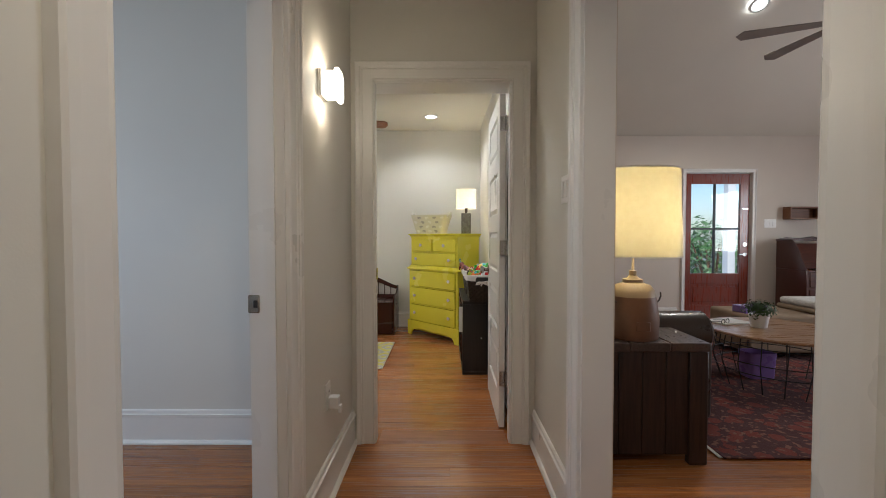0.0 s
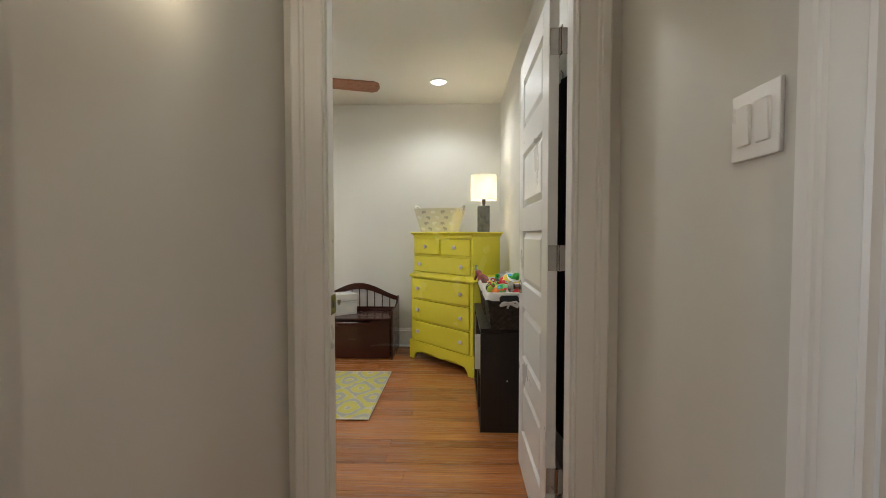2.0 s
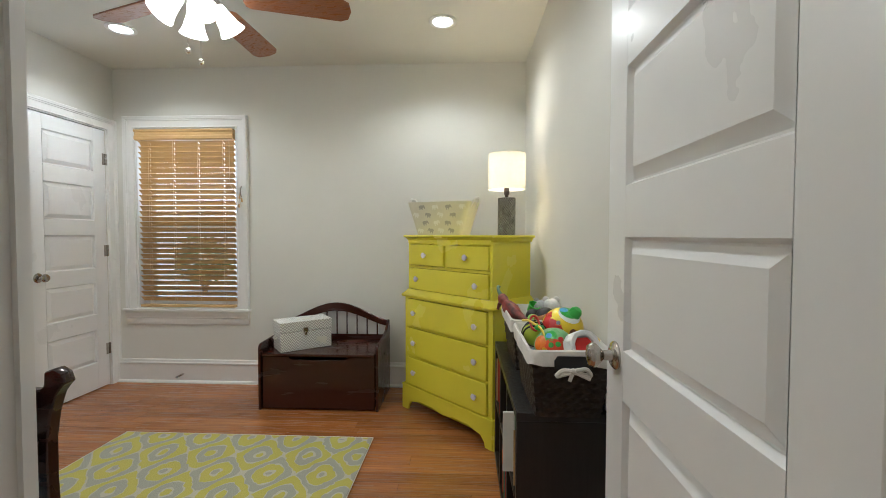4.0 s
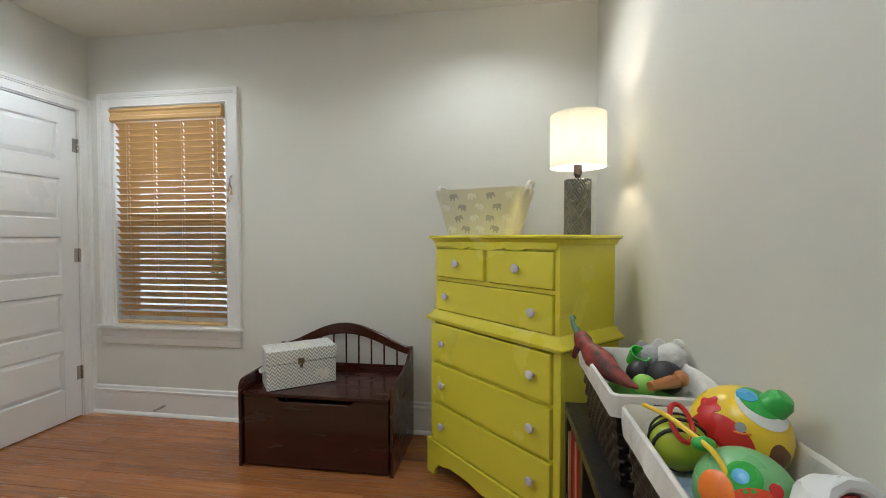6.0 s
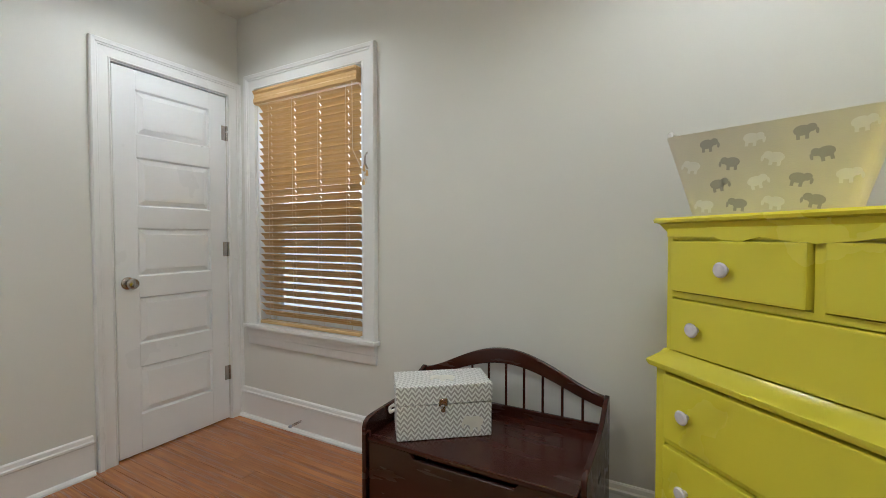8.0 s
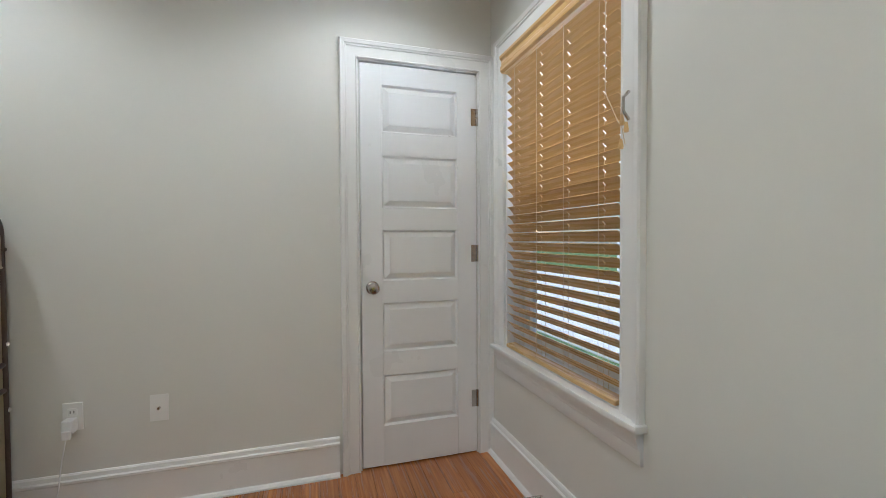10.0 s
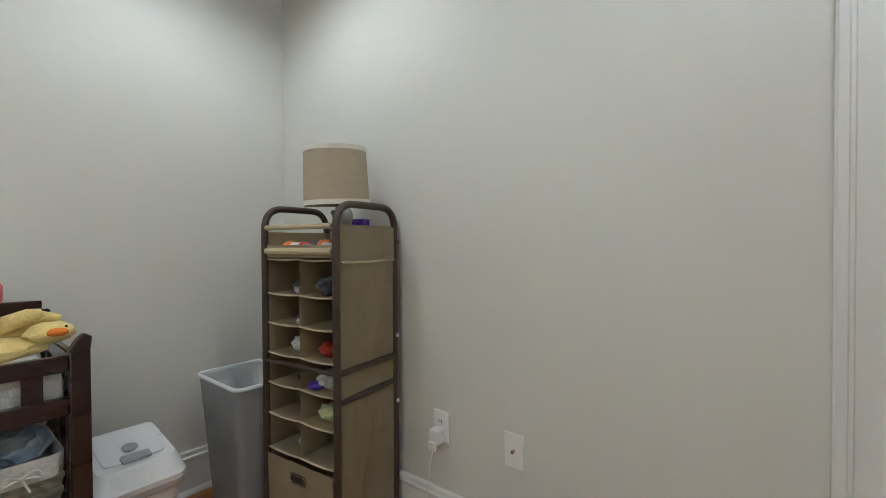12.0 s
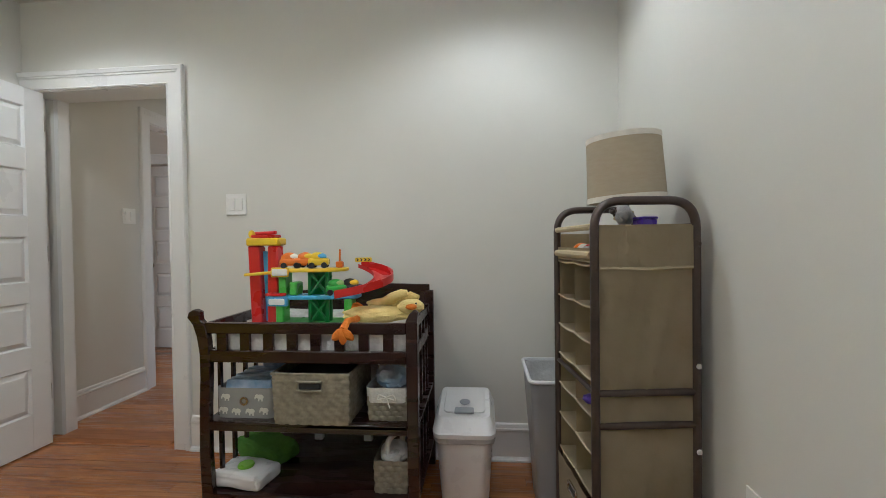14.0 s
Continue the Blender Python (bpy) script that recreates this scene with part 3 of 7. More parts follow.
for lo, hi in ((WIN_Z0 + .08, 1.30), (1.36, WIN_Z1 - .07)):
    g = part("pane", moved(bx(WIN_X0 + .06, WIN_X1 - .06, .12, .125, lo, hi), m), GLASS, window)
    g.visible_shadow = False
part("window_sill", moved(join(bx(WIN_X0 - .105, WIN_X1 + .105, -.045, .02, WIN_Z0 - .022, WIN_Z0 + .002, .006, 2), prism([(-.0, .482), (-.010, .482), (-.014, .497), (-.014, .53), (-.020, .536), (-.020, .548), (-.028, .56), (-.030, .588), (0, .588)], WIN_X0 - .088, WIN_X1 + .088, "x")), m), TRIM, window, "stepped white stool and apron")

# ---------------------------------------------------------------- doors


def five_panel_door(name, label, w, h, m, knob_end=0.06, knob_z=0.915, sides=(-1, 1), hinges=True, hinge_side=-1, panels=((0.212, 0.470), (0.590, 0.840), (0.952, 1.208), (1.321, 1.582), (1.700, 1.935))):
    """A leaf from x = 0 (hinged) to x = w, y from 0 to 0.035; local -y is the side with hinges' barrels."""
    t, s = 0.035, 0.108
    d = thing(name, label, "door", m)
    d["kind"] = "structure"
    zs = [0.008] + [z for p in panels for z in p] + [h]
    frame_bits = [bx(0, s, 0, t, 0.008, h, .002), bx(w - s, w, 0, t, 0.008, h, .002)]
    for lo, hi in zip(zs[0::2], zs[1::2]):
        frame_bits.append(bx(s, w - s, 0, t, lo, hi))
    part("leaf", join(*frame_bits), DOORPAINT, d)
    for lo, hi in zip(zs[1::2], zs[2::2]):
        bm = bmesh.new()
        x0, x1 = s, w - s
        for y_edge, y_in, y_mid in ((0.0, 0.014, 0.0015), (t, t - 0.014, t - 0.0015)):
            loops = []
            for inset, y in ((0, y_edge), (0.007, y_in), (0.011, y_in), (0.036, y_mid), (0.038, y_mid)):
                loops.append([bm.verts.new(c) for c in ((x0 + inset, y, lo + inset), (x1 - inset, y, lo + inset), (x1 - inset, y, hi - inset), (x0 + inset, y, hi - inset))])
            for a, b in zip(loops, loops[1:]):
                for k in range(4):
                    bm.faces.new((a[k], a[(k + 1) % 4], b[(k + 1) % 4], b[k]))
            bm.faces.new(loops[-1])
        bmesh.ops.recalc_face_normals(bm, faces=bm.faces)
        part("panel", bm, DOORPAINT, d, smooth=False)
    for sgn in sides:
        y = 0 if sgn < 0 else t
        k = lathe([(0, 0), (0.033, 0), (0.033, 0.004), (0.028, 0.009), (0.013, 0.011), (0.011, 0.030), (0.020, 0.038), (0.028, 0.047), (0.029, 0.055), (0.024, 0.063), (0.012, 0.067), (0, 0.067)], 24)
        if sgn > 0:
            for v in k.verts:
                v.co.z *= 0.72
        moved(k, Matrix.Translation((w - knob_end, y, knob_z)) @ Matrix.Rotation(radians(90 if sgn < 0 else -90), 4, 'X'))
        part("door_knob", k, NICKEL, d, "round brushed nickel knob")
    if hinges:
        for z in ((0.30, 1.085, 1.81) if hinge_side < 0 else (0.31, 1.11, 1.86)):
            y = -0.004 if hinge_side < 0 else t + 0.004
            bm = join(tube([(-0.004, y, z - 0.045), (-0.004, y, z + 0.045)], 0.0065, 10), bx(-0.003, 0.0, 0.002, t - 0.002, z - 0.045, z + 0.045), bx(-0.028, 0.002, y - 0.0015, y + 0.0015, z - 0.045, z + 0.045), bx(0.0, 0.030, y - 0.0015 + 0.003, y + 0.0025, z - 0.045, z + 0.045))
            if hinge_side > 0:
                bm = join(bm, bx(-0.005, -0.002, t, t + 0.032, z - 0.045, z + 0.045))
            part("hinge", bm, NICKEL, d, "brushed nickel butt hinge")
    return d


# the open bedroom door: hinged at the doorway's edge, swung flat along the east side
d = five_panel_door("door_1", "white five-panel door standing wide open into the bedroom", 0.70, 2.035, pose(0.358, SOUTH - 0.008, 0, 0, 0, 89.7) @ Matrix.Diagonal((1, -1, 1, 1)), 0.062, 0.93, (1, -1), True, 1)
# the closet door
five_panel_door("door_2", "white five-panel closet door, closed", CL_Y1 - CL_Y0 - 0.006, 2.035, pose(WEST - 0.002, CL_Y1 - 0.003, 0, 0, 0, -90) @ Matrix.Diagonal((1, -1, 1, 1)), 0.055, 0.92, (-1,), True, -1)
# the closed door in the living room
five_panel_door("door_3", "white five-panel door, closed, seen through the opening", LD_X1 - LD_X0 - 0.006, 2.035, pose(LD_X0 + 0.003, LIV_S - 0.06, 0) @ Matrix.Diagonal((1, -1, 1, 1)), 0.06, 0.93, (-1,), False)

# front door with four glass lites
fd = thing("door_4", "varnished mahogany front door with four glass lites", "door", pose(FD_X0 + 0.012, LIV_N + 0.03, 0))
fd["kind"] = "structure"
MAHOG = material("mahogany", (0.23, 0.035, 0.014), (0.15, 0.022, 0.010), 4, 0.3, 0.08, 60, 0, (12, 12, 1), 0.4)
w = FD_X1 - FD_X0 - 0.024
part("leaf", join(bx(0, .085, 0, .045, .01, FD_H - .01, .003), bx(w - .125, w, 0, .045, .01, FD_H - .01, .003), bx(.085, w - .125, 0, .045, 1.91, FD_H - .01, .003), bx(.085, w - .125, 0, .045, .52, .665, .003), bx(.085, w - .125, 0, .045, .01, .22, .003), bx(.085, w - .125, .014, .030, .22, .52)), MAHOG, fd)
part("panel", bx(.125, w - .165, .004, .03, .26, .48, .008), MAHOG, fd)
part("muntin", join(bx(.405, .43, .006, .04, .665, 1.91, .002), bx(.085, w - .125, .006, .04, 1.275, 1.30, .002)), BLACKWOOD, fd, "dark glazing bars")
for x0, x1 in ((.085, .405), (.43, w - .125)):
    for z0, z1 in ((.665, 1.275), (1.30, 1.91)):
        g = part("pane", bx(x0, x1, .02, .025, z0, z1), GLASS, fd)
        g.visible_shadow = False
part("door_handle", join(tube(rounded([(w - .06, -.005, .93), (w - .06, -.05, .93), (w - .16, -.05, .93)], .015), .008), moved(lathe([(0, 0), (.028, 0), (.028, .008), (0, .008)], 20), Matrix.Translation((w - .06, -.008, .93)) @ Matrix.Rotation(radians(-90), 4, 'X'))), NICKEL, fd, "nickel lever")
part("deadbolt", moved(lathe([(0, 0), (.028, 0), (.028, .012), (0, .012)], 20), Matrix.Translation((w - .06, -.012, 1.07)) @ Matrix.Rotation(radians(-90), 4, 'X')), NICKEL, fd)
part("door_chain_plate", bx(w - .10, w - .02, -.006, .0, 1.555, 1.575, .002), NICKEL, fd)
# porch post and a plain far hedge and house outside the glass
post = thing("porch_post", "white square porch post", "post", pose(5.1, LIV_N + 1.7, 0))
part("shaft", bx(-.07, .07, -.07, .07, 0.0, 2.35, .008), TRIM, post)
part("base_block", bx(-.09, .09, -.09, .09, -0.03, .25, .008), TRIM, post)
part("beam", bx(-3.55, 1.45, -.08, .08, 2.35, 2.6, .006), TRIM, post)

# ---------------------------------------------------------------- small wall fittings


def switch_plate(m, gangs, label):
    t = thing("light_switch", label, "switch", m)
    w = 0.07 + 0.046 * (gangs - 1)
    part("plate", bx(-w / 2, w / 2, -0.007, 0, -0.058, 0.058, 0.003, 2), PLATE, t)
    for i in range(gangs):
        x = (i - (gangs - 1) / 2) * 0.046
        part("rocker", moved(bx(x - 0.0165, x + 0.0165, -0.012, -0.004, -0.034, 0.034, 0.002), Matrix.Rotation(radians(3), 4, 'X')), PLATE, t)
    return t


def outlet(m, label, jack=False, plug=False):
    t = thing("wall_outlet", label, "outlet", m)
    part("plate", bx(-0.036, 0.036, -0.006, 0, -0.058, 0.058, 0.003, 2), PLATE, t)
    if jack:
        part("coax_jack", moved(lathe([(0, 0), (.006, 0), (.006, .012), (.003, .012), (0, .012)], 12), Matrix.Translation((0, -.005, 0)) @ Matrix.Rotation(radians(90), 4, 'X')), NICKEL, t)
    else:
        for z in (-0.02, 0.02):
            s = part("socket", bx(-0.017, 0.017, -0.009, -0.004, z - 0.015, z + 0.015, 0.004, 2), PLATE, t)
            part("slot", join(bx(-0.008, -0.005, -0.0095, -0.006, z - 0.005, z + 0.006), bx(0.005, 0.008, -0.0095, -0.006, z - 0.005, z + 0.006)), DARK, s)
    if plug:
        part("plug", join(bx(-0.021, 0.021, -0.055, -0.009, -0.055, 0.0, 0.008, 2), bx(-0.016, 0.016, -0.065, -0.05, -0.075, -0.04, 0.006, 2)), WHITEPL, t, "white plug-in adapter")
    return t


switch_plate(pose(-0.805, SOUTH, 1.37, 0, 0, 180), 2, "white double rocker light switch on bedroom wall")
switch_plate(pose(HALL_R, 1.634, 1.378, 0, 0, -90), 2, "white double rocker light switch on hall wall")
outlet(pose(WEST, 3.505, 0.43, 0, 0, 90), "white wall outlet with a plugged-in adapter", plug=True)
outlet(pose(WEST, 3.818, 0.43, 0, 0, 90), "white cable outlet plate on bedroom wall", jack=True)
outlet(pose(HALL_L, 1.722, 0.465, 0, 0, 90), "white wall outlet with plug low on hall wall", plug=True)
outlet(pose(-1.922, HALL_END, 0.43), "white wall outlet above baseboard in side room")

st = thing("strike_plate", "nickel strike plate on white door jamb", "strike plate", pose(-0.598, LO1, 0.955))
part("plate", bx(-0.026, 0.012, -0.0095, -0.006, -0.030, 0.030, 0.003), NICKEL, st)
part("latch_hole", bx(-0.008, 0.006, -0.0105, -0.008, -0.012, 0.012, 0.001), DARK, st)
st = thing("strike_plate", "nickel strike plate on white door jamb", "strike plate", pose(DOOR_X0 - .003, 2.272, 0.965))
part("plate", bx(0.006, 0.009, -0.022, 0.028, -0.032, 0.032, 0.001), NICKEL, st)
part("latch_hole", bx(0.008, 0.0098, -0.008, 0.008, -0.012, 0.012), DARK, st)

# spring door stop on the baseboard
ds = thing("door_stop", "coiled metal spring door stop on the baseboard", "door stop", pose(-2.284, NORTH - 0.016, 0.075))
coil = [(0.006 * math.cos(a * 0.9), -0.004 - a * 0.0011, 0.006 * math.sin(a * 0.9)) for a in range(0, 68)]
part("spring", tube(coil, 0.0016, 6), NICKEL, ds)
part("tip", moved(lathe([(0, 0), (.008, 0), (.009, .010), (.006, .016), (0, .016)], 14), Matrix.Translation((0, -.078, 0)) @ Matrix.Rotation(radians(90), 4, 'X')), GREYPL, ds)

# hall wall sconce
sc = thing("wall_sconce", "lit frosted glass wall sconce with nickel backplate", "lamp", pose(HALL_L, 1.65, 1.815, 0, 0, 90))
part("backplate", bx(-0.05, 0.05, -0.022, 0, -0.055, 0.06, 0.006, 2), NICKEL, sc)
part("shade", join(prism([(-.058, -.035), (-.036, -.066), (.036, -.066), (.058, -.035), (.058, .035), (.036, .066), (-.036, .066), (-.058, .035)], -.088, -.070, "y", .004), prism([(-.072, -.045), (-.072, .045), (-.02, .045), (-.02, -.045)], -.055, -.048, "x"), prism([(-.072, -.045), (-.072, .045), (-.02, .045), (-.02, -.045)], .048, .055, "x")), SCONCEGLOW, sc, "octagonal frosted glass")
lamp("sconce_lamp_up", 'POINT', (HALL_L + 0.05, 1.65, 1.885), SCONCE_W, WARM, 0.02)
lamp("sconce_lamp_down", 'POINT', (HALL_L + 0.06, 1.65, 1.73), SCONCE_W * 0.5, WARM, 0.02)

# recessed ceiling lights; the last, out of view, is added for the hall
for i, (cx, cy) in enumerate(CANS + [(0.03, 0.1)]):
    c = thing("recessed_light", "lit round recessed ceiling light with white trim", "lamp", pose(cx, cy, CEIL), "recessed ceiling lights")
    part("trim_ring", lathe([(0.062, -0.002), (0.088, 0), (0.088, -0.006), (0.070, -0.010), (0.062, -0.006), (0.062, -0.002)], 32), TRIM, c)
    part("lens", lathe([(0, -0.004), (0.062, -0.004), (0.062, -0.0015), (0, -0.0015)], 32), CANGLOW, c)

# ---------------------------------------------------------------- wooden blind
blind = thing("window_blind", "honey-coloured wooden venetian blind, lowered, slats tilted", "blind", pose((WIN_X0 + WIN_X1) / 2, NORTH, 0))
hw = (WIN_X1 - WIN_X0) / 2 - 0.024
part("valance", join(prism([(-.028, 1.975), (-.038, 1.985), (-.038, 2.005), (-.032, 2.012), (-.032, 2.035), (-.042, 2.045), (-.042, 2.058), (.03, 2.058), (.03, 1.975)], -hw - .008, hw + .008, "x")), BLIND, blind, "moulded wooden valance")
slat_me = None
CORDS = (-.31, -.105, .10, .31)
zs = [1.955 - 0.0437 * i for i in range(30)]
for z in zs:
    if slat_me is None:
        def strip(u0, u1, x0, x1):
            pts = [(u0 + (u1 - u0) * k / 4) for k in range(5)]
            up = [(u, .0035 * (1 - (u / .025) ** 2)) for u in pts]
            return prism([(u, v + .0014) for u, v in up] + [(u, v - .0014) for u, v in reversed(up)], x0, x1, "x")
        marks = [-hw] + [e for x in CORDS for e in (x - .0034, x + .0034)] + [hw]
        bits = [strip(-.025, .025, a, b) for a, b in zip(marks[0::2], marks[1::2])]
        for x in CORDS:
            bits += [strip(-.025, -.008, x - .0034, x + .0034), strip(.008, .025, x - .0034, x + .0034)]
        s = part("slat", join(*bits), BLIND, blind)
        slat_me = s.data
    else:
        s = new("slat", slat_me)
        s.parent = blind
    s.matrix_local = pose(0, 0.014, z, -SLAT)
part("bottom_rail", bx(-hw, hw, -.012, .040, .622, .642, .004), BLIND, blind)
for x in CORDS:
    part("ladder_cord", join(tube([(x, -.008, .64), (x, -.008, 1.98)], .0011, 5), tube([(x, .036, .64), (x, .036, 1.98)], .0011, 5), tube([(x + .0015, .014, .64), (x + .0015, .014, 1.98)], .0008, 5)), CORD, blind)
part("lift_cord", join(tube(rounded([(hw - .02, -.036, 1.98), (hw - .015, -.04, 1.62), (hw + .055, -.042, 1.50), (hw + .07, -.04, 1.58)], .02), .0016, 6), tube([(hw + .07, -.04, 1.58), (hw + .062, -.042, 1.50), (hw + .078, -.042, 1.44)], .0016, 6)), CORD, blind)
for dx, dz in ((.064, 1.50), (.082, 1.475), (.060, 1.43)):
    part("tassel", lathe([(0, .03), (.004, .03), (.008, .008), (.007, 0), (0, 0)], 12, (hw + dx, -.042, dz)), BLIND, blind)
part("cord_cleat", join(tube([(hw + .072, -.024, 1.515), (hw + .072, -.044, 1.54), (hw + .072, -.044, 1.58), (hw + .072, -.024, 1.60)], .005, 8)), NICKEL, blind)

# ---------------------------------------------------------------- ceiling fan
fan = thing("ceiling_fan", "ceiling fan with walnut blades and lit frosted shades", "ceiling fan", pose(-1.18, 3.91, CEIL))
part("canopy", lathe([(0, 0), (.07, 0), (.068, -.02), (.045, -.045), (.02, -.05), (0, -.05)], 28), NICKEL, fan)
motor = part("motor_housing", lathe([(.02, -.04), (.085, -.055), (.115, -.075), (.118, -.16), (.105, -.185), (.06, -.20), (0, -.20)], 36), NICKEL, fan)
part("vent_band", join(*[moved(bx(.1165, .1195, -.003, .003, -.145, -.095), Matrix.Rotation(2 * math.pi * k / 30, 4, 'Z')) for k in range(30)]), DARK, motor)
for k in range(5):
    r = Matrix.Rotation(radians(17 + 72 * k), 4, 'Z')
    irn = join(tube(rounded([(.07, 0, -.20), (.11, 0, -.225), (.17, 0, -.262), (.20, 0, -.262)], .02), .008, 8), ball((.215, 0, -.263), .03, (1.6, .75, .22), 2))
    part("blade_iron", moved(irn, r), CHROME, fan)
    prof = [(.19, -.050), (.215, -.062), (.62, -.072), (.655, -.052), (.668, 0), (.655, .052), (.62, .072), (.215, .062), (.19, .050), (.18, 0)]
    bl = moved(prism(prof, -.004, .004, "z", .0015), Matrix.Translation((0, 0, -.266)) @ Matrix.Rotation(radians(-13), 4, 'X'))
    part("blade", moved(bl, r), BLADE, fan)
kit = part("light_kit", lathe([(0, -.20), (.058, -.20), (.062, -.215), (.062, -.27), (.04, -.285), (.03, -.31), (.034, -.325), (.022, -.345), (0, -.35)], 28), NICKEL, fan)
for k in range(4):
    a = radians(40 + 90 * k)
    tilt = Matrix.Translation((.058 * math.cos(a), .058 * math.sin(a), -.285)) @ Matrix.Rotation(a, 4, 'Z') @ Matrix.Rotation(radians(-36), 4, 'Y')
    part("shade_holder", moved(lathe([(0, .01), (.022, .01), (.026, -.01), (.026, -.03), (0, -.03)], 18), tilt), NICKEL, fan)
    part("glass_shade", moved(lathe([(.024, -.025), (.030, -.035), (.036, -.07), (.046, -.115), (.060, -.145), (.057, -.145), (.043, -.114), (.033, -.07), (.02, -.03)], 24), tilt), FROST, fan, "frosted bell glass, lit")
    p = fan.matrix_world @ tilt @ Vector((0, 0, -.13))
    lamp("fan_lamp", 'POINT', p, FAN_W, NEUTRAL, 0.03)
for dx, dy, z in ((0.03, -.03, -.585), (-.035, -.02, -.53)):
    part("pull_chain", join(tube([(dx, dy, -.30), (dx, dy, z + .02)], .0015, 6), ball((dx, dy, z), .011, (1, 1, 1.2), 2)), CHROME, fan)

# ---------------------------------------------------------------- dresser
dr = thing("chest_of_drawers", "glossy yellow painted chest of drawers, set across the corner", "dresser", pose(-0.125, 4.696, 0, 0, 0, -45.5) @ Matrix.Diagonal((1.06, .82, 1, 1)))
part("lower_carcass", bx(-.384, .384, .030, .465, .155, .795, .004), YELLOW, dr)
part("plinth", bx(-.372, .372, .03, .465, .06, .154), YELLOW, dr)
for x0, x1 in ((-.385, -.3525), (.3525, .385)):
    part("stile", bx(x0, x1, .012, .0295, .177, .787, .002), YELLOW, dr)
for z0, z1 in ((.177, .1805), (.3715, .3825), (.5775, .5885), (.7795, .787)):
    part("rail", bx(-.352, .352, .0125, .0295, z0, z1), YELLOW, dr)


def apron(half, feet, top):
    """Scalloped outline of a base rail between two feet."""
    pts = [(-half, 0), (-half + feet, 0), (-half + feet + .006, .03), (-half + feet + .035, .065), (-half + feet + .08, .073), (-half + feet + .13, .088), (-.09, .088), (-.05, .078), (0, .072)]
    full = pts + [(-x, z) for x, z in reversed(pts[:-1])]
    return [(-half, top)] + full + [(half, top)]


part("base_rail", prism(apron(.397, .055, .165), -.006, .02, "y", .003), YELLOW, dr, "scalloped bracket base")
for sx in (-1, 1):
    side = prism([(0, 0), (.055, 0), (.07, .05), (.12, .08), (.38, .08), (.43, .05), (.44, 0), (.47, 0), (.47, .165), (0, .165)], sx * .397 - .01, sx * .397 + .01, "x", .002)
    part("side_base", side, YELLOW, dr)
part("base_moulding", bx(-.402, .402, -.010, .47, .160, .176, .005, 2), YELLOW, dr)
part("waist_moulding", loft([(.796, .480, .788, .006, .230), (.812, .488, .796, .010, .230), (.812, .488, .803, .010, .230), (.790, .472, .812, .006, .234), (.760, .452, .826, .004, .242), (.742, .440, .840, .004, .246)], 3), YELLOW, dr, "sloping waist moulding")
part("upper_carcass", bx(-.3655, .3655, .050, .462, .825, 1.185, .003), YELLOW, dr)
part("face_frame", join(bx(-.366, -.3475, .032, .051, .835, 1.185), bx(.3475, .366, .032, .051, .835, 1.185), bx(-.0095, .0095, .0325, .051, 1.0, 1.16), *[bx(-.3475, .3475, .0325, .051, a, b) for a, b in ((.830, .8405), (.9915, 1.0065), (1.1515, 1.185))]), YELLOW, dr)
part("top", join(loft([(.770, .452, 1.194, .010, .246), (.792, .474, 1.199, .014, .236), (.796, .478, 1.206, .016, .234), (.788, .470, 1.212, .014, .236)], 5), loft([(.742, .436, 1.172, .004, .250), (.752, .446, 1.182, .006, .245), (.772, .456, 1.195, .010, .241)], 3)), YELLOW, dr)
vz = [(-.36, 1.182), (-.36, 1.158), (-.22, 1.158), (-.20, 1.150), (-.15, 1.148), (-.11, 1.158), (-.06, 1.150), (0, 1.144), (.06, 1.150), (.11, 1.158), (.15, 1.148), (.20, 1.150), (.22, 1.158), (.36, 1.158), (.36, 1.182)]
part("valance_rail", prism(vz, .020, .034, "y", .001), YELLOW, dr, "scalloped frieze")
KNOBW = material("knob_porcelain", (0.72, 0.69, 0.70), (0.62, 0.58, 0.62), 60, 0.2, 0.05, 100)


def drawer(x0, x1, z0, z1, y, knobs, out=0.0):
    f = part("drawer", bx(x0, x1, y - .016 - out, y + .02, z0, z1, .006, 2), YELLOW, dr)
    for kx in knobs:
        turn = Matrix.Translation((kx, y - .016 - out, (z0 + z1) / 2)) @ Matrix.Rotation(radians(90), 4, 'X')
        k = part("knob", moved(lathe([(0, 0), (.008, 0), (.007, .010), (.017, .017), (.019, .023), (.015, .028), (.008, .029), (0, .029)], 20), turn), KNOBW, f, "white porcelain knob")
    return f


drawer(-.344, -.013, 1.010, 1.148, .032, [-.18], .004)
drawer(.013, .344, 1.010, 1.148, .032, [.18], -.002)
drawer(-.344, .344, .844, .988, .032, [-.26, .26])
drawer(-.349, .349, .592, .776, .012, [-.27, .27])
drawer(-.349, .349, .386, .574, .012, [-.27, .27])
drawer(-.349, .349, .184, .368, .012, [-.27, .27])

# lamp on the dresser
tl = thing("table_lamp", "lit table lamp with white drum shade and grey ceramic base", "lamp", pose(0.272, 4.725, 1.212))
bm = bmesh.new()
rows, segs, rings = 96, 144, []
for i in range(rows + 1):
    z = .235 * i / rows
    ring = []
    for k in range(segs):
        a = 2 * math.pi * k / segs
        u, v = (k / segs * 6) % 1 - .5, (z / .075) % 1 - .5
        dmd = abs(u) + abs(v)
        rel = .0055 * (.5 + .5 * math.cos(2 * math.pi * dmd / .25))
        r = .050 + rel - (.006 if i in (0, rows) else 0)
        ring.append(bm.verts.new((r * math.cos(a), r * math.sin(a), z)))
    rings.append(ring)
for a, b in zip(rings, rings[1:]):
    for k in range(segs):
        bm.faces.new((a[k], a[(k + 1) % segs], b[(k + 1) % segs], b[k]))
bm.faces.new(rings[0][::-1])
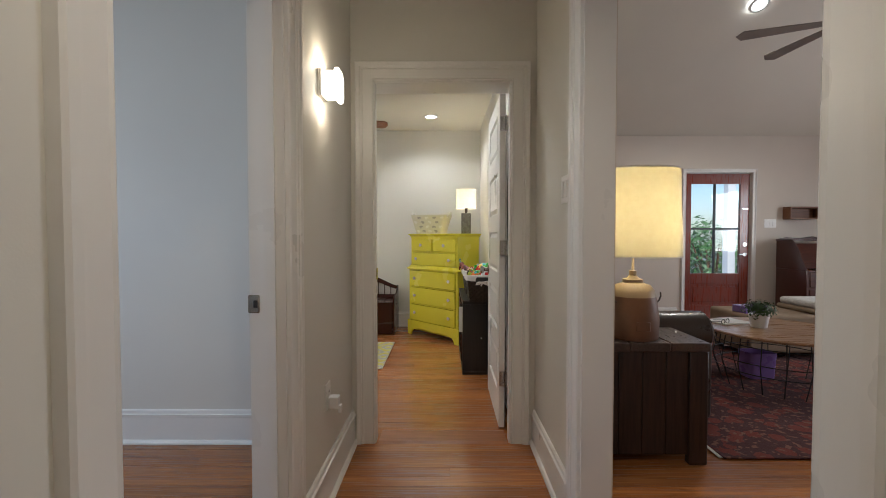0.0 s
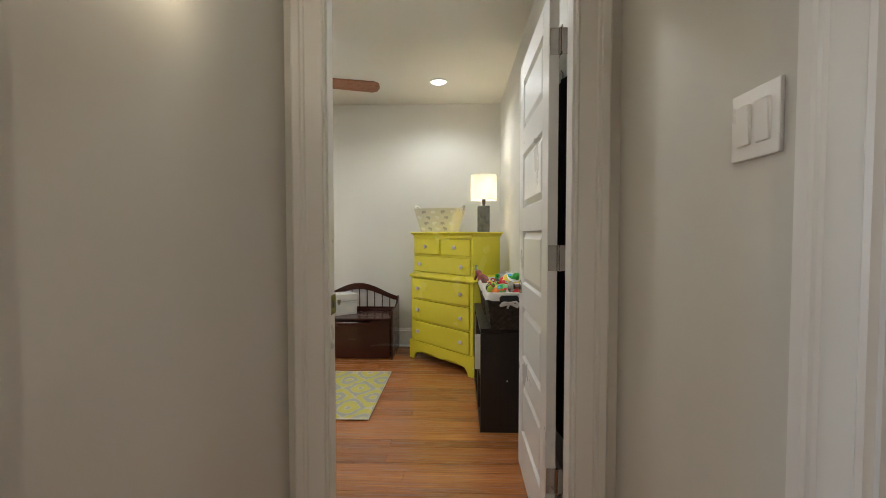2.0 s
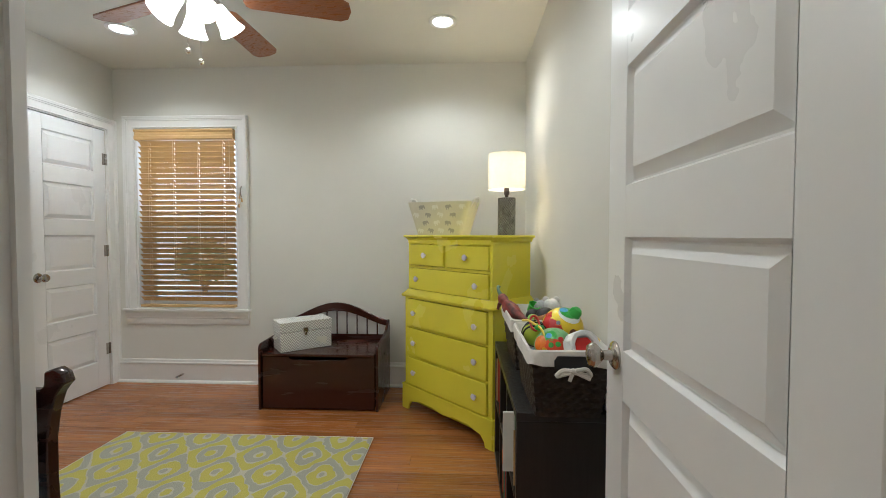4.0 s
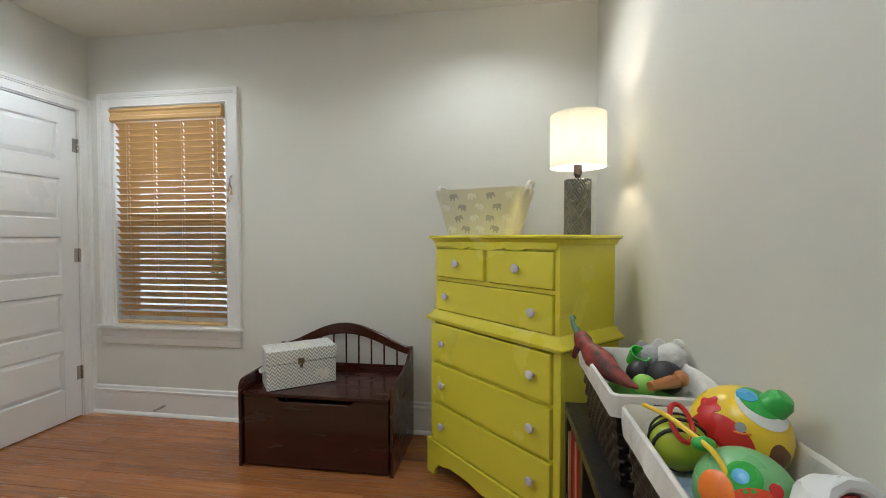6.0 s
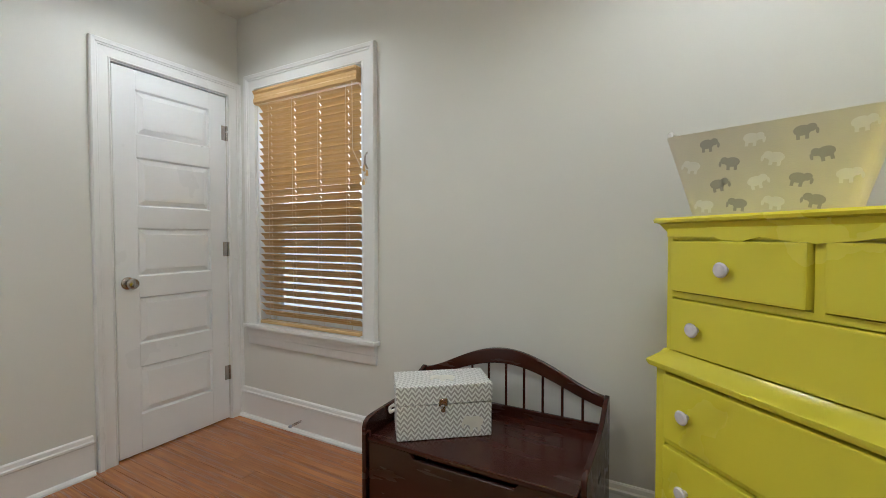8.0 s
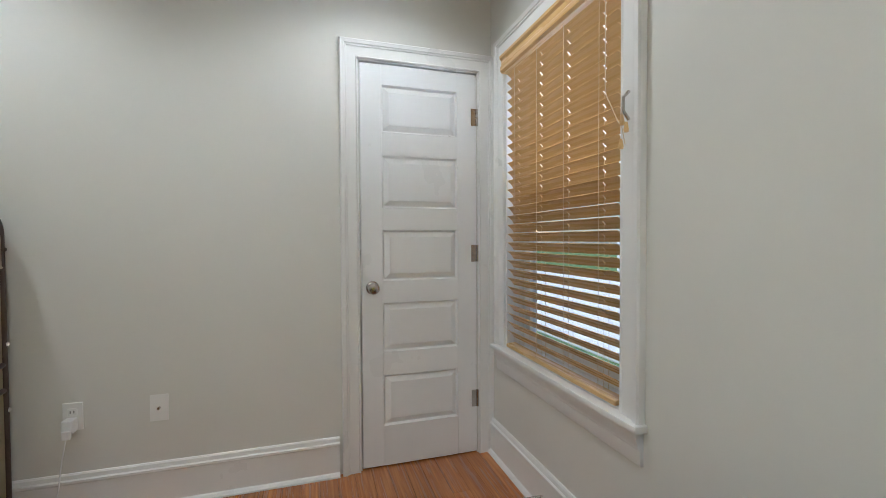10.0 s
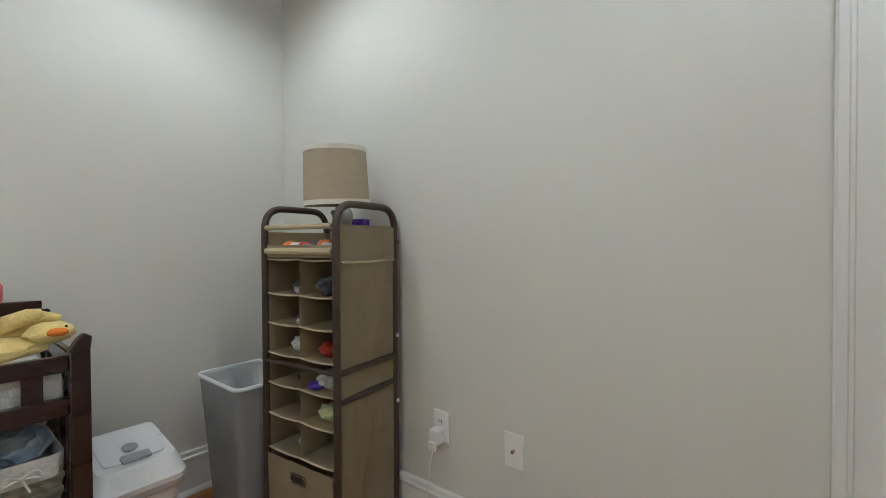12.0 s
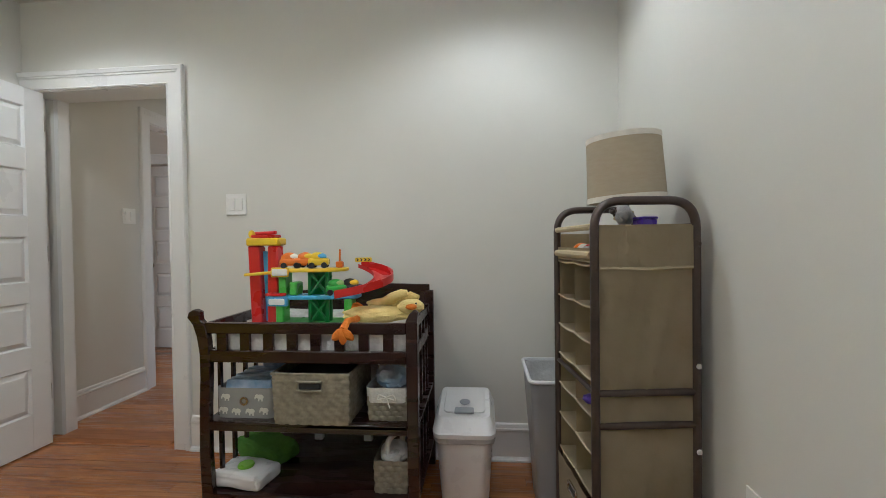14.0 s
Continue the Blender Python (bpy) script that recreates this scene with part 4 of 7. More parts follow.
bm.faces.new(rings[-1])
part("base", bm, GREYCER, tl, "embossed grey ceramic column")
part("socket", lathe([(0, .235), (.012, .235), (.012, .25), (.017, .253), (.017, .295), (0, .295)], 18), TUBE, tl)
part("bulb", ball((0, 0, .34), .03, (1, 1, 1.2), 2), BULB, tl)
part("shade", lathe([(.1135, .284), (.1145, .284), (.1145, .505), (.1135, .505), (.1125, .504), (.1125, .285), (.1135, .284)], 48), SHADE, tl, "white fabric drum shade, lit")
part("shade_ring", join(tube([(.111 * math.cos(a / 24 * 6.2832), .111 * math.sin(a / 24 * 6.2832), .50) for a in range(24)], .0015, 6, True), *[tube([(0, 0, .285), (.111 * math.cos(a), .111 * math.sin(a), .5)], .0012, 5) for a in (0, 2.1, 4.2)]), NICKEL, tl)
lamp("table_lamp_bulb", 'POINT', (0.272, 4.725, 1.212 + .37), LAMP_W, WARM, 0.035)


def motif(size):
    """A small flat animal-like print: body, head, trunk and legs as one plain shape."""
    def disc(cx, cy, rx, ry):
        return prism([(cx + rx * math.cos(t * math.pi / 7), cy + ry * math.sin(t * math.pi / 7)) for t in range(14)], -.0006, .0006, "y")
    bm = join(disc(0, 0, .5, .36), disc(-.5, .12, .27, .27), disc(-.78, -.14, .09, .22), bx(-.34, -.14, -.0006, .0006, -.6, -.2), bx(.14, .34, -.0006, .0006, -.6, -.2))
    return moved(bm, Matrix.Diagonal((size, 1, size, 1)))


# fabric basket on the dresser
fb = thing("fabric_basket", "cream fabric basket with grey animal print and rope handles", "basket", pose(-0.135, 5.035, 1.213, 0, 0, -20))


def tapered(w0, d0, w1, d1, z0, z1, wall=.004, seg=6):
    """An open tub with rounded corners, wider at the rim."""
    bm = bmesh.new()

    def ring(w, d, z, r=.03):
        out = []
        for cx, cy, a0 in ((w / 2 - r, d / 2 - r, 0), (-w / 2 + r, d / 2 - r, 90), (-w / 2 + r, -d / 2 + r, 180), (w / 2 - r, -d / 2 + r, 270)):
            for k in range(seg + 1):
                a = radians(a0 + 90 * k / seg)
                out.append(bm.verts.new((cx + r * math.cos(a), cy + r * math.sin(a), z)))
        return out
    loops = [ring(w0, d0, z0), ring((w0 + w1) / 2, (d0 + d1) / 2, (z0 + z1) / 2), ring(w1, d1, z1), ring(w1 - 2 * wall, d1 - 2 * wall, z1), ring(w0 - 2 * wall, d0 - 2 * wall, z0 + wall)]
    n = len(loops[0])
    for a, b in zip(loops, loops[1:]):
        for k in range(n):
            bm.faces.new((a[k], a[(k + 1) % n], b[(k + 1) % n], b[k]))
    bm.faces.new(loops[0][::-1])
    bm.faces.new(loops[-1])
    bmesh.ops.recalc_face_normals(bm, faces=bm.faces)
    return bm


part("tub", tapered(.33, .20, .45, .27, 0, .225), CREAMPRINT, fb)
for sx in (-1, 1):
    part("rope_handle", tube(rounded([(sx * .215, -.05, .19), (sx * .245, -.05, .255), (sx * .245, .05, .255), (sx * .215, .05, .19)], .03), .008, 8), LINER, fb)
rng = random.Random(5)
for r in range(4):
    for c in range(5):
        z = .032 + r * .053
        half = (.33 + .12 * z / .225) / 2
        x = -half + .05 + (c + .5 * (r % 2)) * (2 * half - .06) / 3.8
        if abs(x) > half - .03:
            continue
        lean = math.atan2(.035, .225)
        y = -(.20 + .07 * z / .225) / 2 - .0008
        part("print", moved(motif(.034), Matrix.Translation((x, y, z)) @ Matrix.Rotation(lean, 4, 'X') @ Matrix.Rotation(radians(180 * (r % 2)), 4, 'Z') @ Matrix.Rotation(rng.uniform(-.25, .25), 4, 'Y')), PRINTGREY if (r + c) % 2 else PRINTPALE, fb)

# ---------------------------------------------------------------- toy chest bench
tc = thing("toy_chest", "dark cherry wooden toy chest bench with arched spindle back", "toy chest", pose(-0.995, 4.885, 0))
W2, D = .41, .47
part("front_panel", join(prism([(-W2 + .018, .01), (W2 - .018, .01), (W2 - .018, .372), (.21, .372), (.19, .350), (-.19, .350), (-.21, .372), (-W2 + .018, .372)], .012, .028, "y", .002)), CHERRY, tc)
part("seat_lid", bx(-W2 + .018, W2 - .018, .004, D - .02, .374, .392, .006, 2), CHERRY, tc)
part("bottom", bx(-W2 + .018, W2 - .018, .028, D - .012, .02, .035), CHERRY, tc)
part("rear_panel", bx(-W2 + .018, W2 - .018, D - .018, D - .004, .02, .43), CHERRY, tc)
for sx in (-1, 1):
    prof = [(0, 0), (D, 0), (D, .545), (D - .02, .552), (D - .06, .535), (D - .13, .492), (D - .22, .468), (.06, .462), (.025, .458), (.008, .445), (0, .425)]
    part("side_panel", prism(prof, sx * W2 - .009, sx * W2 + .009, "x", .003), CHERRY, tc)
    part("hand_hole", bx(sx * W2 - .0095, sx * W2 + .0095, .20, .27, .33, .352, .003), DARK, tc)
arch_in, arch_out = [], []
for k in range(25):
    u = -1 + 2 * k / 24
    lift = math.cos(u * math.pi / 2) ** 1.4 if abs(u) < 1 else 0
    arch_out.append((u * (W2 - .009), .545 + .135 * lift))
    arch_in.append((u * (W2 - .009), .500 + .115 * lift))
part("arch_rail", prism(arch_out + arch_in[::-1], D - .024, D - .004, "y", .003), CHERRY, tc)
for k in range(9):
    x = -.32 + .08 * k
    top = .505 + .115 * math.cos(x / (W2 - .009) * math.pi / 2) ** 1.4
    part("spindle", tube([(x, D - .014, .42), (x, D - .014, top)], .0055, 8), CHERRY, tc)

# chevron keepsake box on the bench
kb = thing("keepsake_box", "grey and white chevron storage box with metal clasp", "box", pose(-1.262, 4.905, 0.393, 0, 0, 38))
part("body", bx(0, .365, 0, .185, 0, .132, .003), CHEVRON, kb)
part("lid", bx(-.003, .368, -.003, .188, .134, .207, .004), CHEVRON, kb)
part("clasp", join(bx(.158, .192, -.0075, -.002, .126, .158, .003), bx(.166, .184, -.0095, -.002, .104, .134, .003), ball((.175, -.011, .128), .007, (1, .6, 1), 2)), NICKEL, kb, "nickel clasp")
part("print", moved(motif(.075), Matrix.Translation((.20, .085, .2075)) @ Matrix.Rotation(radians(-90), 4, 'X')), PRINTPALE, kb, "pale elephant print")
part("print", moved(motif(.062), Matrix.Translation((.300, -.0012, .058))), PRINTPALE, kb, "pale elephant print")
part("side_handle", tube(rounded([(-.004, .06, .10), (-.022, .06, .09), (-.022, .11, .09), (-.004, .11, .10)], .008), .006, 8), LINER, kb)

# ---------------------------------------------------------------- cube shelf with baskets
cs = thing("cube_shelf", "black-brown low cube shelf standing along the wall", "shelf", pose(0.178, 3.43, 0))
L, DP, HT = .94, .30, .63
part("top", bx(0, DP, 0, L, HT - .03, HT, .002), BLACKWOOD, cs)
part("bottom", bx(0, DP, 0, L, 0, .03, .002), BLACKWOOD, cs)
for y in (0, .303, .607, L - .03):
    part("upright", bx(.001, DP - .001, y, y + .03, .03, HT - .03, .001), BLACKWOOD, cs)
part("middle_shelf", join(*[bx(.002, DP - .002, a, b, .303, .325) for a, b in ((.03, .303), (.333, .607), (.637, L - .03))]), BLACKWOOD, cs)
part("back", bx(DP - .006, DP - .002, .03, L - .03, .03, HT - .03), BLACKWOOD, cs)
part("screw_cap", moved(lathe([(0, 0), (.005, 0), (.005, .0012), (0, .0012)], 10), Matrix.Translation((.16, 0, .315)) @ Matrix.Rotation(radians(90), 4, 'X')), PLATE, cs)
rng = random.Random(3)
BOOKC = [plastic("book_cover_%s" % n, c, .45) for n, c in (("red", (.5, .06, .04)), ("tan", (.55, .38, .18)), ("white", (.75, .74, .7)), ("blue", (.08, .16, .4)), ("green", (.1, .3, .1)), ("yellow", (.75, .6, .1)))]
for z0, ys in ((.325, (.645, .90)), (.325, (.06, .20)), (.03, (.34, .59))):
    y = ys[0]
    while y < ys[1] - .02:
        t = rng.uniform(.006, .018)
        h, dpt = rng.uniform(.19, .26), rng.uniform(.17, .23)
        b = thing("book", "thin children's book standing in the cube shelf", "book", pose(0.178 + rng.uniform(.004, .03), 3.43 + y, z0), "books in the cube shelf")
        part("cover", join(bx(0, dpt, 0, .002, 0, h), bx(0, dpt, t - .002, t, 0, h), bx(-.001, .002, 0, t, 0, h, .0004)), rng.choice(BOOKC), b)
        part("pages", bx(.003, dpt - .004, .0022, t - .0022, .004, h - .004), PAPER, b)
        y += t + rng.uniform(.001, .012)
pp = thing("paper_stack", "white paper sheets sticking out of the cube shelf", "papers", pose(0.165, 3.62, .325))
part("paper_block", bx(-.012, .2, 0, .012, 0, .225, .001), PAPER, pp)
part("drawing", bx(-.013, -.011, .001, .011, .03, .075), ORANGE, pp)


def woven(w0, d0, w1, d1, z0, z1, rows, amp=.0035, pitch=.022):
    """A tapered woven tub: rows of strands that pass over and under upright stakes."""
    bm = bmesh.new()
    sides = ((-1, -1), (1, -1), (1, 1), (-1, 1))
    n_w, n_d = max(4, int(w1 / pitch) * 2), max(4, int(d1 / pitch) * 2)
    spots = []
    for s in range(4):
        a, b = sides[s], sides[(s + 1) % 4]
        n = n_w if s % 2 == 0 else n_d
        nx, ny = ((0, -1), (1, 0), (0, 1), (-1, 0))[s]
        for k in range(n):
            spots.append((a[0] + (b[0] - a[0]) * k / n, a[1] + (b[1] - a[1]) * k / n, nx, ny, k))
    loops = []
    sub = 4
    for r in range(rows):
        for q in range(sub + (1 if r == rows - 1 else 0)):
            f = (r + q / sub) / rows
            z = z0 + (z1 - z0) * f
            w, d = w0 + (w1 - w0) * f, d0 + (d1 - d0) * f
            bulge = .55 if q % sub == 0 else 1.0
            loop = []
            for ux, uy, nx, ny, k in spots:
                off = amp * (.25 * bulge + 1.5 * (bulge if (k // 2 + r) % 2 else 0))
                loop.append(bm.verts.new((ux * w / 2 + nx * off, uy * d / 2 + ny * off, z)))
            loops.append(loop)
    n = len(spots)
    for a, b in zip(loops, loops[1:]):
        for k in range(n):
            bm.faces.new((a[k], a[(k + 1) % n], b[(k + 1) % n], b[k]))
    bm.faces.new(loops[0][::-1])
    return bm


def lined_basket(m, label):
    t = thing("wicker_basket", label, "basket", m, "lined baskets on the cube shelf")
    w0, d0, w1, d1, h = .20, .33, .25, .41, .222
    part("woven_body", woven(w0, d0, w1, d1, 0, h - .005, 13), DARKWICKER, t)
    # the liner folds over the rim
    bm = bmesh.new()
    loops = []
    for out, z, wav in ((.0085, h - .046, .014), (.0095, h - .022, .007), (.007, h + .001, .003), (.002, h + .005, .003), (-.005, h - .002, .003), (-.016, h - .07, .007), (-.044, .03, 0)):
        pts = rrect(w1 + 2 * out, d1 + 2 * out, max(.006, .014 + out), 5)
        fine = []
        for (xa, ya), (xb, yb) in zip(pts, pts[1:] + pts[:1]):
            k_n = max(1, int(math.hypot(xb - xa, yb - ya) / .02))
            fine += [(xa, ya, xb, yb, k, k_n) for k in range(k_n)]
        if loops and len(fine) != len(loops[0]):
            ref = counts
        else:
            ref = [f[5] for f in fine if f[4] == 0]
            counts = ref
        loop = []
        for (xa, ya), (xb, yb), k_n in zip(pts, pts[1:] + pts[:1], counts):
            for k in range(k_n):
                x, y = xa + (xb - xa) * k / k_n, ya + (yb - ya) * k / k_n
                wob = wav * noise.noise(Vector((x * 22 + m.translation.y * 9, y * 22, z * 20)))
                s_out = 1 + wob / max(.05, math.hypot(x, y))
                loop.append(bm.verts.new((x * s_out, y * s_out, z + wob * 1.3)))
        loops.append(loop)
    n = len(loops[0])
    for a, b in zip(loops, loops[1:]):
        for k in range(n):
            bm.faces.new((a[k], a[(k + 1) % n], b[(k + 1) % n], b[k]))
    bm.faces.new(loops[-1])
    bmesh.ops.recalc_face_normals(bm, faces=bm.faces)
    part("cotton_liner", bm, LINER, t, "white cotton liner folded over the rim")
    for sy in (-1,):
        y = sy * (d1 / 2 + .0115)
        part("handle_hole", prism([(-.055, h - .05), (.055, h - .05), (.055, h - .025), (.045, h - .012), (-.045, h - .012), (-.055, h - .025)], y - .002, y + .002, "y"), DARK, t)
        bow = join(tube(rounded([(0, y - .008, h - .055), (.04, y - .014, h - .045), (.055, y - .012, h - .07), (0, y - .008, h - .058)], .012), .007, 8), tube(rounded([(0, y - .008, h - .055), (-.035, y - .014, h - .05), (-.055, y - .012, h - .072), (0, y - .008, h - .058)], .012), .007, 8), tube([(0, y - .01, h - .056), (-.012, y - .012, h - .085)], .006, 8), tube([(0, y - .01, h - .056), (.05, y - .012, h - .078)], .006, 8), ball((0, y - .01, h - .056), .011, (1, .8, 1), 2))
        part("tie_bow", bow, LINER, t, "white cotton tie")
    return t


B1, B2 = pose(0.338, 3.565, .631), pose(0.334, 4.035, .631)
lined_basket(B1, "dark wicker basket with white liner, full of toys")
lined_basket(B2, "dark wicker basket with white liner, full of toys")


def toy(name, label, m, group="toys in the baskets"):
    return thing(name, label, "toy", m, group)


t = toy("toy_dinosaur", "red-brown rubber dinosaur with a long green neck", B2 @ pose(-.125, .075, .210, 0, 0, 8) @ Matrix.Scale(.82, 4))
neck = [(.0, .19, .125), (-.012, .165, .128), (-.012, .14, .105), (0, .11, .075)]
part("body", join(crumple(tube([(0, .115, .08), (0, .10, .072), (.003, .075, .06), (.008, .05, .045), (.015, .02, .033), (.022, -.02, .022), (.03, -.06, .012), (.042, -.11, .0), (.06, -.16, -.01), (.08, -.20, -.012)], [.014, .024, .031, .026, .034, .042, .041, .030, .017, .006], 20), .006, 45), tube([(-.02, .07, .04), (-.03, .08, .0)], [.013, .009], 8), tube([(.035, .06, .035), (.045, .075, -.005)], [.013, .009], 8)), DINO, t)
part("neck", join(tube(neck, [.006, .008, .010, .016], 10), ball((.002, .20, .124), .012, (1, 1.7, .8), 2)), DINONECK, t)
t = toy("toy_cup", "small green plastic cup", B2 @ pose(.01, .10, .225, 30, 20, 0))
part("cup", lathe([(0, -.02), (.022, -.02), (.027, .02), (.029, .022), (.025, .022), (.02, -.015), (0, -.015)], 24), plastic("bright_green_plastic", (.10, .55, .06)), t)
for x, y, z, r, mt, nm, lb in ((.005, .055, .195, .036, BLACKPL, "toy_ball", "small black rubber toy ball"), (.055, .01, .20, .046, BLACKPL, "toy_ball", "black rubber toy ball"), (.055, .12, .225, .038, GREYPLUSH, "plush_toy", "grey plush toy mouse"), (.10, .10, .23, .043, CLOTHW, "plush_toy", "white plush toy lying in the basket"), (.0, .09, .195, .018, TOYYEL, "toy_ball", "small yellow plastic ball"), (-.01, -.03, .19, .03, plastic("lime_plastic", (.3, .6, .1)), "toy_ball", "lime green plastic ball")):
    t = toy(nm, lb, B2 @ pose(x, y, z))
    part("body", ball((0, 0, 0), r, (1, 1, .95), 3, .10 if mt in (GREYPLUSH, CLOTHW) else 0), mt, t)
    if nm == "plush_toy":
        part("ear", join(ball((-.6 * r, .3 * r, .8 * r), .4 * r, (1, .5, 1), 2), ball((.6 * r, .3 * r, .8 * r), .4 * r, (1, .5, 1), 2)), mt, t)
t = toy("toy_block", "brown toy figure lying on top", B2 @ pose(.04, -.05, .20, 0, 0, 20))
part("body", join(tube([(-.05, 0, 0), (.03, .01, .005)], [.012, .018], 10), ball((.045, .01, .01), .022, (1, 1, 1), 2)), plastic("tan_plastic", (.42, .17, .05)), t)
part("stuffing", ball((.0, 0, -.07), .10, (1.1, 1.5, .6), 3, .2), CLOTHG, toy("toy_heap", "heap of soft toys filling the basket", B2 @ pose(0, 0, .19)))



def cap(d, size, r, petals=0, lift=.0012, wave=.22):
    """A thin round or petalled patch that hugs a ball of radius r on the side d."""
    d = Vector(d).normalized()
    u = d.orthogonal().normalized()
    v = d.cross(u)
    bm = bmesh.new()
    rings = []
    for i, out in ((1, lift), (2, lift), (3, lift), (4, lift), (4, -.002)):
        ring = []
        for k in range(30):
            a = 2 * math.pi * k / 30
            rad = size * i / 4 * (1 + (wave * math.cos(petals * a) if petals else 0))
            ring.append(bm.verts.new((d * r + (u * math.cos(a) + v * math.sin(a)) * rad).normalized() * (r + out)))
        rings.append(ring)
    for p, q in zip(rings, rings[1:]):
        for k in range(30):
            bm.faces.new((p[k], p[(k + 1) % 30], q[(k + 1) % 30], q[k]))
    bm.faces.new(rings[0])
    bmesh.ops.recalc_face_normals(bm, faces=bm.faces)
    return bm


def side(a, b):
    """A direction on a ball: a along the shelf's cross side, b upward, towards the doorway."""
    n, r, up = Vector((-.34, -.89, .29)), Vector((.934, -.357, 0)), Vector((.10, .27, .957))
    return n * math.sqrt(max(0, 1 - a * a - b * b)) + r * a + up * b


t = toy("toy_ball", "big yellow and red activity ball with printed shapes", B1 @ pose(.042, .105, .228))
BR = .078
part("body", ball((0, 0, 0), BR, (1, 1, 1), 4), TOYYEL, t)
part("red_panel", cap(side(-.50, -.40), BR * .95, BR), RED, t)
part("red_flower", cap(side(-.62, .45), BR * .25, BR, 5), RED, t)
part("white_band", cap(side(.42, .66), BR * .62, BR, 0, .0010), PLATE, t)
part("green_panel", cap(side(.36, .74), BR * .46, BR, 0, .0020), GREEN, t)
part("blue_panel", cap(side(.10, .80), BR * .20, BR, 0, .0030), BLUE, t)
part("brown_shape", cap(side(.62, -.38), BR * .30, BR, 3, .0012, .15), BROWNPL, t)
part("eye_dot", cap(side(-.06, .14), BR * .10, BR), GREYPL, t)
part("smile", tube([side(-.18 + .06 * k, .04 - .018 * math.sin(math.pi * k / 5)) * (BR + .001) for k in range(6)], .0018, 6), ORANGE, t)
part("green_knob", moved(lathe([(0, .032), (.014, .030), (.022, .020), (.024, .0), (0, 0)], 22), Matrix.Translation(side(.58, .66) * (BR - .004)) @ side(.58, .66).to_track_quat('Z', 'Y').to_matrix().to_4x4()), GREEN, t)
t = toy("toy_rattle_ball", "round play ball with orange and green panels", B1 @ pose(-.018, -.035, .190))
BR = .068
part("body", ball((0, 0, 0), BR, (1, 1, 1), 4), plastic("mint_plastic", (.22, .50, .20)), t)
part("orange_panel", cap(side(.15, -.38), BR * .95, BR), plastic("deep_orange_plastic", (.72, .075, .02)), t)
part("amber_panel", cap(side(-.62, .12), BR * .42, BR), ORANGE, t)
part("green_ring", cap(side(-.10, .52), BR * .34, BR, 0, .0010), GREEN, t)
part("dot", cap(side(-.16, .50), BR * .15, BR, 0, .0020), BLUE, t)
for a, b, mt in ((.0, .05, GREEN), (.32, .12, GREEN), (.42, .38, RED), (.30, -.30, PLATE), (-.32, -.22, TOYYEL)):
    part("dot", cap(side(a, b), BR * .13, BR, 0, .0022), mt, t)
t = toy("toy_ball", "lime and black striped play ball", B1 @ pose(-.065, .085, .210, 20, 35, 0) @ Matrix.Scale(.85, 4))
part("body", ball((0, 0, 0), .055, (1, 1, 1), 3), plastic("lime_toy_plastic", (.42, .50, .03)), t)
for k in (-1, 0, 1):
    part("stripe", tube([(math.sqrt(max(0, .0555 ** 2 - (k * .024) ** 2)) * math.cos(a / 20 * 6.2832), k * .024, math.sqrt(max(0, .0555 ** 2 - (k * .024) ** 2)) * math.sin(a / 20 * 6.2832)) for a in range(20)], .004, 6, True), BLACKPL, t)
t = toy("toy_shape_house", "white plastic toy arch with red window", B1 @ pose(.055, -.115, .215, -25, 0, 20) @ Matrix.Scale(.72, 4))
arch = [(-.08, -.03), (-.075, .03), (-.045, .062), (0, .072), (.045, .062), (.075, .03), (.08, -.03), (.055, -.03), (.05, .015), (.03, .04), (0, .047), (-.03, .04), (-.05, .015), (-.055, -.03)]
part("arch", prism(arch, -.035, .035, "y", .006), WHITEPL, t)
part("red_window", prism([(-.05, -.03), (.05, -.03), (.045, .015), (.03, .037), (-.03, .037), (-.045, .015)], -.02, .02, "y", .003), RED, t)
part("yellow_bead", ball((.1, .03, .02), .024, (1, 1, 1), 2), TOYYEL, t)
t = toy("toy_bead_string", "yellow and red plastic linking loops", B1 @ pose(-.10, .0, .225))
part("yellow_loop", tube(rounded([(.0, .16, .02), (.01, .06, .04), (.04, -.05, .03), (.045, -.07, .0)], .03), .0042, 8), TOYYEL, t)
part("red_loop", tube([(.03 + .016 * math.cos(a / 16 * 6.2832), .06 + .026 * math.sin(a / 16 * 6.2832), .03 + .022 * math.sin(a / 16 * 6.2832)) for a in range(16)], .0045, 6, True), RED, t)
part("green_bead", ball((.035, -.01, .028), .014, (1.3, 1, .8), 2), GREEN, t)
part("stuffing", ball((.0, 0, -.07), .10, (1.1, 1.5, .6), 3, .2), CLOTHB, toy("toy_heap", "heap of soft toys filling the basket", B1 @ pose(0, 0, .19)))

# black draped body added to put shade into the gap behind the open door
co = thing("door_gap_shade", "black body added as shade in the gap behind the open door", "clothing", pose(0.456, 2.57, 0.42))
bm = bmesh.new()
n1, n2, loops = 24, 16, []
for i in range(n2 + 1):
    z = 1.36 * i / n2
    wd = .11 - .05 * max(0, (i - 11) / 5) ** 2
    loops.append([bm.verts.new(((.020 + .004 * math.sin(k * 1.7 + i * .3)) * math.cos(2 * math.pi * k / n1), wd * math.sin(2 * math.pi * k / n1), z)) for k in range(n1)])
for a, b in zip(loops, loops[1:]):
    for k in range(n1):
        bm.faces.new((a[k], a[(k + 1) % n1], b[(k + 1) % n1], b[k]))
bm.faces.new(loops[0][::-1])
bm.faces.new(loops[-1])
part("cloth", bm, GAPSHADE, co)
part("gap_shade_hook", tube([(-.012, 0, 1.35), (-.012, 0, 1.39), (-.02, 0, 1.40)], .003, 6), NICKEL, co)

